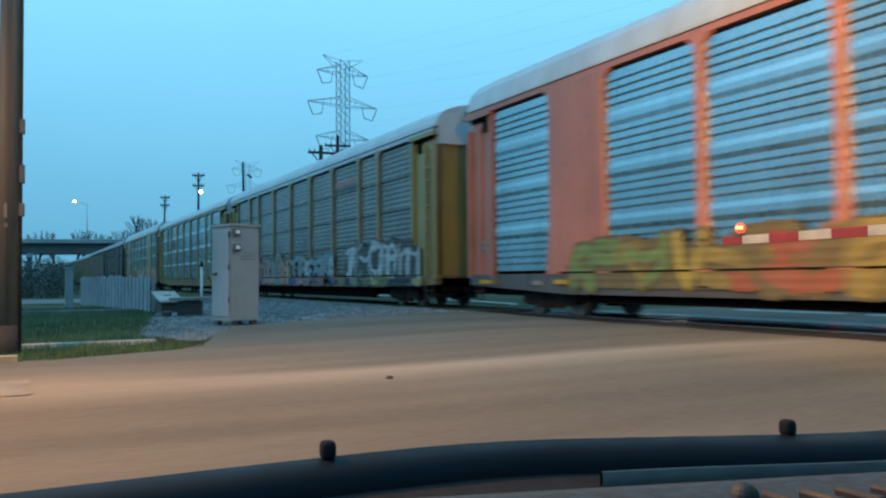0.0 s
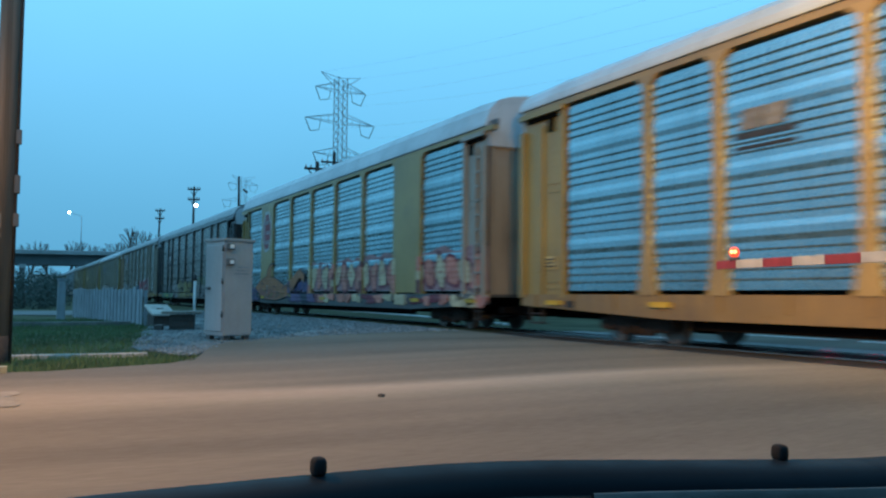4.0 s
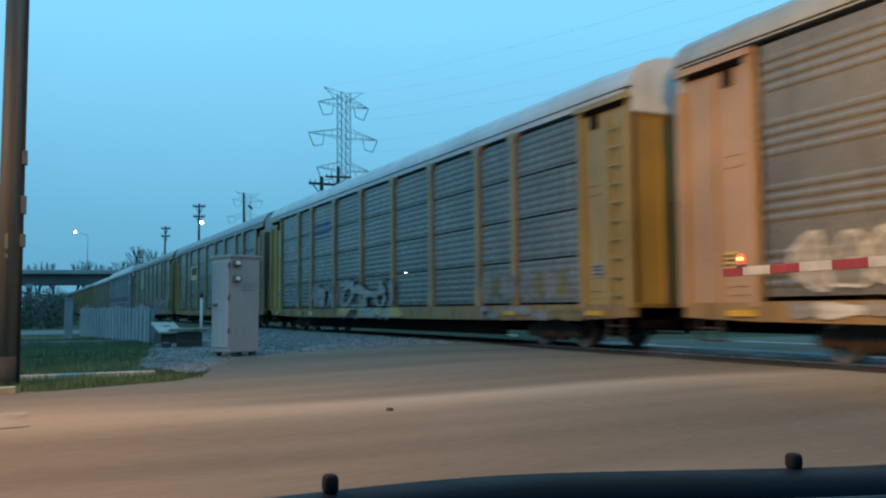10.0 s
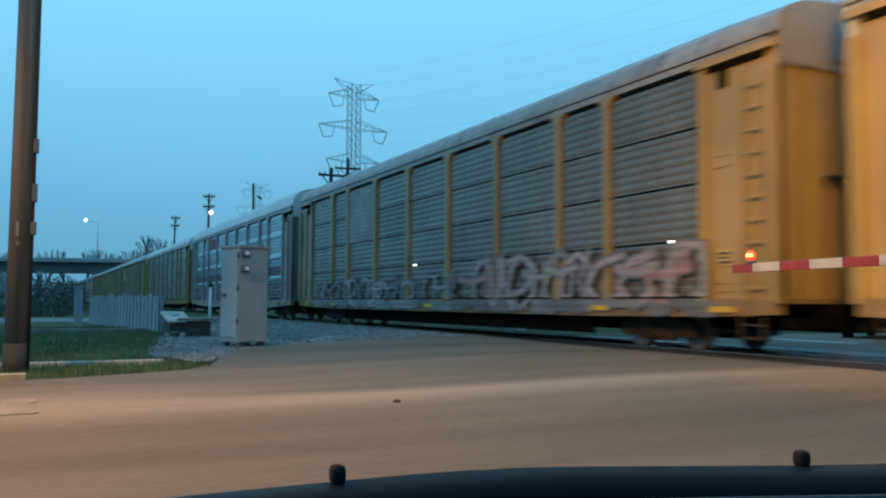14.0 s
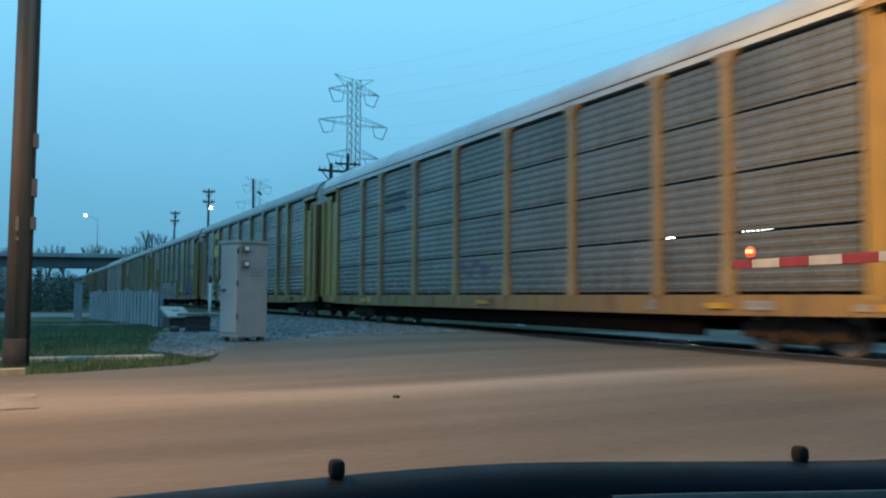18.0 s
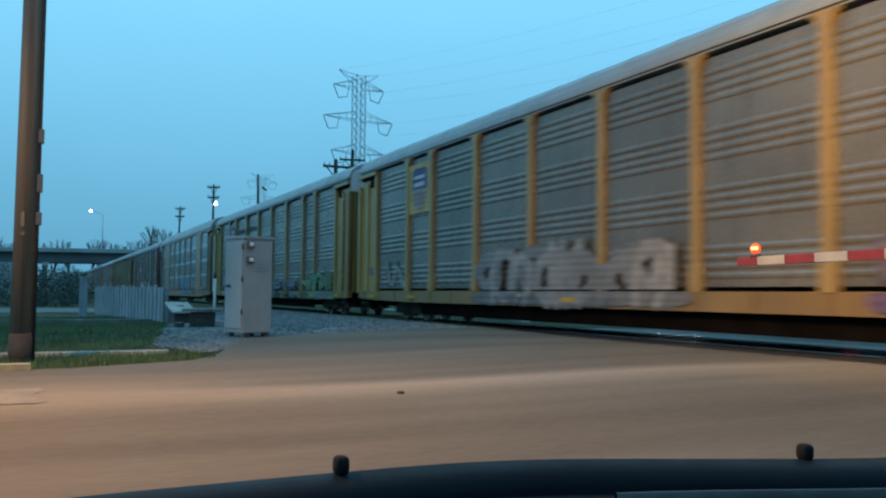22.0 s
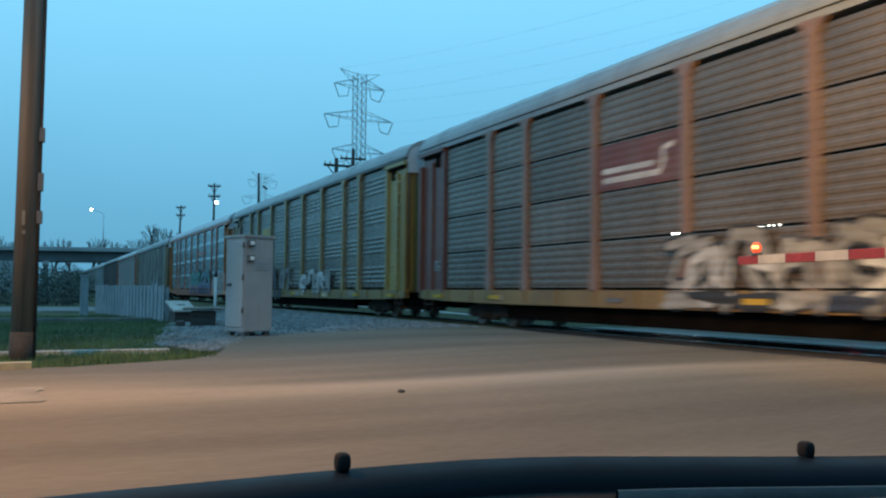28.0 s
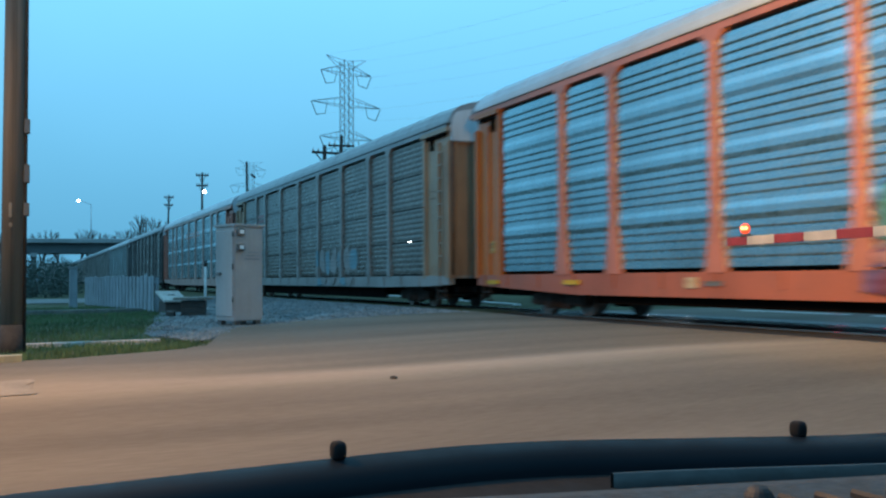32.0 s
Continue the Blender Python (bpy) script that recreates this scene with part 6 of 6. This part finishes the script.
piece(1, -6.0, -1.9, 0.72, 1.95, ("pale", "grey", "coral", "plate_tan"), "moss", 5, 0.9, 0.09, 0.05, base=("pale", "orange", "teal", "coral"))
part("graffiti_ground", slit(slab(bmesh.new(), [(-4.9, 1.02), (-2.2, 1.02), (-2.5, 1.5), (-3.0, 2.1), (-3.7, 2.12), (-4.1, 1.7)], NEAR - 0.0895, NEAR - 0.06)), C["plate_tan"], TRAIN[1], "pale sprayed cone")
bars(2, -6.9, -5.6, ((3.6, 0.10), (3.42, 0.06)), "black", "small dark lettering bar")
blocks(2, -6.8, -5.8, 3.75, 4.1, 2, "grey")
# red octagon emblem
a, b = BAYS[1]
xc, zc = (a + b) / 2, 3.95
oct_pts = [(math.cos(radians(22.5 + 45 * j)), math.sin(radians(22.5 + 45 * j))) for j in range(8)]
em = outline_on(TRAIN[3], [(xc + 0.80 * u, zc + 1.05 * v) for u, v in oct_pts], 0.085, "white", "emblem", "red octagon emblem with a white rim")
part("emblem_field", slab(bmesh.new(), [(xc + 0.66 * u, zc + 0.90 * v) for u, v in oct_pts], NEAR - 0.092, NEAR - 0.086), C["red"], em)
for z, x0, x1 in ((3.42, -0.1, 0.46), (3.88, -0.05, 0.50), (4.38, -0.2, 0.42)):
    part("emblem_bar", slab(bmesh.new(), [(xc + x0, z - 0.10), (xc + x1, z - 0.06), (xc + x1, z + 0.10), (xc + x0, z + 0.08)], NEAR - 0.099, NEAR - 0.093), C["lilac"], em)
part("emblem_figure", ribbon([(xc - 0.22, 4.62), (xc - 0.42, 4.42), (xc - 0.30, 4.15), (xc - 0.42, 3.85), (xc - 0.28, 3.6), (xc - 0.42, 3.35)], 0.11, NEAR - 0.101), C["lilac"], em, "pale wavy figure")
# orange fish with a tall fin
fish = [(-10.15, 1.25), (-9.3, 1.58), (-8.4, 1.76), (-8.1, 1.8), (-7.85, 2.12), (-7.5, 2.36), (-7.1, 2.42), (-6.98, 2.36), (-7.2, 2.26), (-7.3, 2.02), (-7.25, 1.78), (-6.2, 1.62), (-4.9, 1.3), (-3.8, 1.65), (-2.7, 2.05), (-2.0, 1.8), (-2.0, 1.45), (-2.6, 1.7), (-3.5, 1.2), (-4.6, 0.8), (-6.5, 0.62), (-8.2, 0.66), (-9.2, 0.88)]
part("graffiti", slab(bmesh.new(), [(x - 0.06, z) for x, z in fish], NEAR - 0.086, NEAR - 0.004), C["black"], TRAIN[3], "dark outline of the painted fish")
part("graffiti", slab(bmesh.new(), [(-7.1 + (x + 7.1) * 0.965, 1.40 + (z - 1.40) * 0.93) for x, z in fish], NEAR - 0.095, NEAR - 0.087), C["orange"], TRAIN[3], "orange painted fish with a tall fin")
belly = [(-9.9, 1.18), (-9.1, 1.22), (-8.3, 1.12), (-7.4, 1.22), (-6.4, 1.1), (-5.4, 1.0), (-5.6, 0.85), (-6.6, 0.70), (-8.2, 0.74), (-9.2, 0.96)]
part("graffiti", slab(bmesh.new(), belly, NEAR - 0.100, NEAR - 0.096), C["brick"], TRAIN[3], "rust-red belly of the painted fish")
for i in range(4):
    x = -8.35 + 0.95 * i
    part("graffiti", slab(bmesh.new(), [(x, 0.80), (x + 0.35, 1.0), (x + 0.28, 1.42), (x + 0.42, 1.0), (x + 0.12, 0.76)], NEAR - 0.105, NEAR - 0.101), C["olive"], TRAIN[3], "dark painted shading")
for i in range(6):
    part("graffiti", slab(bmesh.new(), [(-7.95, 0.74 + 0.11 * i), (-7.62 + 0.02 * i, 0.80 + 0.11 * i), (-7.95, 0.81 + 0.11 * i)], NEAR - 0.111, NEAR - 0.107), C["pale"], TRAIN[3], "pale painted teeth")
rng = random.Random(303)
for i in range(16):
    x, z = -9.3 + 0.36 * i, rng.uniform(0.85, 1.45 - 0.012 * i)
    line = [(x + 0.16 * j, z + 0.05 * math.sin(1.3 * j + i)) for j in range(rng.choice((2, 3, 4)))]
    part("graffiti_stroke", ribbon(line, rng.uniform(0.02, 0.05), NEAR - 0.113 - 0.0006 * (i % 4)), C[("brick", "black", "mustard", "oxblood")[i % 4]], TRAIN[3])
piece(3, -12.6, -9.6, 0.66, 0.97, ("purple", "ink", "purple"), "ink", 71, 0.6, 0.09, 0.04, base=("purple", "ink", "navy"))
piece(3, -4.4, -1.5, 0.66, 0.97, ("purple", "ink"), "ink", 72, 0.6, 0.09, 0.04, base=("purple", "ink", "navy"))
graffiti(3, -1.4, 13.0, 1.1, 2.1, ("plate_tan", "coral"), "maroon", 6, back="pink", width=0.17)
graffiti(3, -4.6, -1.8, 1.06, 1.5, ("purple", "navy"), "purple", 38, width=0.12)
graffiti(3, -11.6, -9.5, 0.72, 1.22, ("purple", "navy"), "purple", 7, width=0.16, posts=False)
# black square emblem with a pale ribbon
pl3 = plate(4, 1, 3.09, 4.07, "black", "black square emblem plate", out=0.02)
part("emblem_ribbon", ribbon([(-8.80, 3.40), (-8.74, 3.66), (-8.58, 3.80), (-8.42, 3.66), (-8.36, 3.46), (-8.20, 3.38), (-8.06, 3.56), (-7.98, 3.76), (-7.80, 3.80), (-7.66, 3.62)], 0.055, NEAR - 0.024), C["white"], pl3, "winding white ribbon mark")
piece(4, -6.4, -4.0, 0.68, 1.6, ("pale", "grey", "dull"), "black", 45, 0.9, 0.09, 0.05)
piece(4, -4.0, 1.5, 0.68, 1.85, ("mustard", "mustard", "olive"), "black", 8, 1.0, 0.12, 0.06, base=("black", "mustard", "olive"))
graffiti(4, 1.9, 8.8, 0.75, 1.55, ("grey", "pale"), "grey", 9, width=0.10, posts=False)
graffiti(4, -11.4, -6.4, 1.05, 1.55, ("dull", "grey"), "moss", 10, width=0.10, posts=False)
piece(4, -11.4, -6.6, 0.66, 0.97, ("leaf", "moss"), "leaf", 44, 0.7, 0.10, 0.03, base=("leaf", "moss", "leaf"))
tag(4, 3.5, 7.0, 1.2, 2.0, "lime", 11)
graffiti(5, 2.1, 8.7, 0.72, 2.3, ("red", "maroon"), "white", 12, width=0.17)
graffiti(5, 1.2, 2.1, 0.9, 1.7, ("navy", "cyan"), "blue", 13, width=0.12)
tag(5, -0.9, 0.9, 1.3, 2.2, "white", 14, 0.06)
tag(5, -4.2, -2.2, 1.2, 1.95, "pale", 48, 0.06)
graffiti(5, -11.2, -7.0, 1.1, 2.0, ("pale", "grey"), "white", 15, width=0.10)
shield(5)
tag(6, -11.0, -8.8, 1.2, 1.9, "cyan", 16)
piece(6, -7.0, -4.5, 1.04, 1.9, ("grey", "pale"), "dull", 17, 0.9, 0.08, 0.04)
piece(6, -3.6, 1.6, 0.68, 1.95, ("pale", "grey", "pale"), "black", 46, 1.5, 0.13, 0.05, base=("black", "pale", "plate_yellow"))
graffiti(6, 7.4, 11.4, 1.1, 1.8, ("grey", "olive"), "grey", 18, width=0.12)
bars(6, -7.0, -5.0, ((4.30, 0.14), (4.02, 0.14), (3.80, 0.08)), "navy", "dark blue lettering bar")
plate(7, 2, 3.09, 4.07, "plate_tan", "faded yellow emblem plate")
blocks(7, -6.7, -4.9, 3.45, 3.95, 3, "black")
bars(7, -6.6, -4.9, ((3.2, 0.10),), "black", "dark emblem bar")
plate(8, 2, 3.10, 5.08, "pale", "pale replaced side panels")
piece(8, -11.4, 2.0, 0.80, 1.80, ("lilac", "dull", "pale"), "dull", 19, 0.9, 0.045, 0.03, base=("dull", "lilac", "grey"))
piece(8, 2.2, 11.9, 0.72, 2.15, ("lilac", "pale", "lilac", "pink"), "dull", 20, 1.3, 0.07, 0.05, base=("dull", "dull", "grey"))
plate(9, 2, 4.32, 5.05, "maroon", "dark red sign with pale lettering bars")
bars(9, -6.1, -4.7, ((4.78, 0.10), (4.56, 0.06)), "pink", "pale lettering bar")
blocks(9, -6.95, -6.35, 4.45, 4.9, 1, "pink")
for a, b in BAYS:
    for z in (1.10, 1.27, 1.435, 1.60, 2.09, 2.26, 2.425):
        part("stripe", box(bmesh.new(), a + 0.07, b - 0.07, NEAR - 0.008, NEAR - 0.002, z + 0.068, z + 0.172), C["wine"], TRAIN[9], "dark red stripe")
bars(10, -6.9, -5.2, ((4.30, 0.12), (4.10, 0.12), (3.78, 0.14)), "ink", "dark blue lettering bar")
tag(10, -1.4, 0.6, 1.5, 1.9, "purple", 21)
piece(11, -11.2, -4.6, 0.70, 2.0, ("plate_yellow", "black", "mustard", "lilac", "navy", "black"), "lilac", 22, 1.0, 0.13, 0.07, base=("black", "plate_yellow", "pale"))
for j, (xa, lean_x, w) in enumerate(((-3.9, 0.1, 0.30), (-3.0, 0.1, 0.26), (-1.55, 0.3, 0.34), (-0.75, -0.1, 0.26), (0.2, 0.1, 0.30), (1.35, -0.5, 0.26), (2.5, 0.9, 0.28), (3.5, 0.1, 0.2))):
    for grow, y, colour in ((0.10, 0.092, "white"), (0.0, 0.104, "black")):
        z0, z1, g = 0.70 - 0.3 * grow, 1.98 + 0.1 * (j % 3) + grow, grow
        part("graffiti_stroke", slit(slab(bmesh.new(), [(xa - w - g, z0), (xa + w + g, z0), (xa + w + lean_x + g, z1), (xa - w + lean_x - g, z1)], NEAR - y - 0.001 * (j % 3), NEAR - 0.06)), C[colour], TRAIN[11])
for xa, xb, z in ((-2.3, -1.0, 1.78), (1.9, 3.5, 1.86), (1.6, 3.2, 0.80)):
    part("graffiti_stroke", slab(bmesh.new(), [(xa, z), (xb, z + 0.05), (xb, z + 0.28 if z > 1 else z + 0.18), (xa, z + 0.24 if z > 1 else z + 0.16)], NEAR - 0.112, NEAR - 0.06), C["black"], TRAIN[11])
part("graffiti_stroke", slit(slab(bmesh.new(), [(-2.62, 0.75), (-2.2, 0.75), (-2.0, 1.9), (-2.5, 1.95)], NEAR - 0.098, NEAR - 0.06)), C["blue"], TRAIN[11], "blue sprayed bar")
part("graffiti_stroke", slit(slab(bmesh.new(), [(0.62, 0.72), (1.05, 0.72), (0.75, 1.9), (0.45, 1.95)], NEAR - 0.098, NEAR - 0.06)), C["pale"], TRAIN[11], "pale sprayed bar")
plate(11, 1, 3.5, 5.0, "plate_yellow", "yellow emblem plate")
blocks(11, -8.85, -7.5, 4.25, 4.65, 3, "black")
bars(11, -8.8, -7.6, ((4.05, 0.09),), "black", "dark emblem bar")
shield(12)
piece(12, -4.2, 3.6, 0.72, 2.05, ("grey", "pale", "grey"), "grey", 24, 1.2, 0.12, 0.05, base=("dull", "grey"))
tag(12, -11.2, -9.4, 1.2, 2.0, "pale", 25, 0.08)
graffiti(12, 8.0, 11.4, 1.1, 1.8, ("dull", "purple"), "purple", 26, width=0.13)
shield(13)
for i in range(8):
    bars(13, -6.8 + i * 0.62, -6.35 + i * 0.62, ((4.35, 0.22),), "black", "faded dark lettering bar")
piece(13, -10.8, -4.6, 0.70, 1.9, ("blue", "skyblue", "blue"), "skyblue", 27, 1.0, 0.09, 0.04, base=("skyblue", "dull", "blue"))
piece(13, -4.4, -0.4, 0.70, 1.7, ("green", "leaf", "dull"), "moss", 29, 0.9, 0.07, 0.04, base=("dull", "leaf"))
piece(13, 0.0, 7.0, 0.68, 1.6, ("skyblue", "dull", "ink", "grey"), "dull", 28, 1.0, 0.06, 0.03, base=("dull", "ink", "olive"))
piece(13, 7.4, 11.5, 0.70, 1.75, ("leaf", "lime", "green", "leaf"), "moss", 40, 0.9, 0.09, 0.05, base=("moss", "leaf", "dull"))
graffiti(14, -0.5, 4.2, 1.1, 2.1, ("blue", "cyan"), "blue", 30, width=0.12)
tag(14, -10.8, -9.6, 3.7, 4.4, "white", 31, 0.04)
plate(15, 3, 3.09, 4.07, "oxblood", "dark red emblem plate with pale ribbon")
for line in (((-4.0, 3.3), (-2.2, 3.3), (-2.1, 3.5), (-2.1, 3.75), (-1.85, 3.8)), ((-4.0, 3.5), (-2.4, 3.5))):
    part("emblem_ribbon", ribbon(line, 0.06, NEAR - 0.024), C["white"], TRAIN[15], "pale ribbon mark")
bars(15, -4.0, -2.8, ((3.7, 0.16),), "pink", "pale lettering bar")
piece(15, -2.0, 7.0, 0.70, 2.0, ("pale", "white", "grey", "pale"), "black", 32, 1.0, 0.10, 0.06, base=("black", "ink", "pale", "black"))
blocks(16, -6.3, -4.7, 3.75, 4.2, 3, "plate_yellow", label="yellow emblem blocks")
bars(16, -6.3, -4.7, ((3.5, 0.10),), "plate_yellow", "yellow emblem bar")
for x, lean_x, w, colour in ((-4.1, 0.15, 0.30, "ink"), (-2.95, -0.45, 0.24, "ink"), (-2.2, 0.25, 0.2, "ink")):
    line = [(x + lean_x * u + 0.10 * math.sin(5 * u + x), 0.72 + 1.12 * u) for u in (0, 0.2, 0.4, 0.6, 0.8, 1.0)]
    part("graffiti_outline", slit(ribbon(line, w + 0.03, NEAR - 0.091)), C["pale"], TRAIN[16])
    part("graffiti_stroke", slit(ribbon(line, w, NEAR - 0.096)), C[colour], TRAIN[16])
piece(16, 1.4, 5.6, 0.90, 1.8, ("pale", "white"), "grey", 34, 0.9, 0.10, 0.04, cloud=None)
piece(16, -2.3, -0.7, 0.95, 1.95, ("pale", "grey"), "dull", 35, 0.9, 0.08, 0.04)
piece(17, -1.2, 7.2, 1.25, 2.32, ("teal", "skyblue", "teal", "green"), "ink", 35, 1.1, 0.13, 0.05)
piece(17, -1.2, 7.2, 0.72, 1.50, ("pink", "rose", "purple", "blue"), "purple", 39, 0.9, 0.07, 0.05, cloud="purple", base=("purple", "wine", "ink"))
piece(17, 8.3, 12.4, 0.70, 2.1, ("pale", "white", "pale", "coral"), "rose", 36, 1.0, 0.10, 0.05, cloud="pale", base=("pale", "pale", "coral"))
bars(17, 1.7, 4.0, ((3.55, 0.14),), "coral", "orange lettering bar")
graffiti(18, 1.5, 6.0, 1.1, 2.1, ("pale", "cyan"), "pale", 37, width=0.11)
bars(18, -8.9, -7.5, ((4.1, 0.12), (3.85, 0.12), (3.5, 0.12)), "pink", "pale red lettering bar")
bars(19, -3.0, 3.0, ((4.0, 0.3),), "coral", "faded red lettering bar")
for k in range(18):
    data_panel(k, 1)


# ---- what moves: the train rolls past at one speed, its wheels turning ----
def steady(ob):
    """Even speed from key to key, with no easing."""
    keys = ob.animation_data
    for curve in keys.action.layers[0].strips[0].channelbag(keys.action_slot).fcurves:
        for key in curve.keyframe_points:
            key.interpolation = "LINEAR"
        curve.update()


def motions():
    for car in TRAIN.values():
        x, y, z = car.location
        walk(car, [(t, pose(x + SPEED * t, y, z)) for t in (0, 8, 16, 24, 32)])
        steady(car)
    turn = math.degrees(SPEED / FPS / 0.36)
    for dx, sets in WHEELS.items():
        first = sets[0]
        walk(first, [(i / FPS, pose(dx, 0, 0.36, 0, i * turn, 0)) for i in range(961)])
        steady(first)
        for other in sets[1:]:
            other.rotation_mode = "QUATERNION"
            keys = other.animation_data_create()
            keys.action = first.animation_data.action
            keys.action_slot = first.animation_data.action_slot


motions()
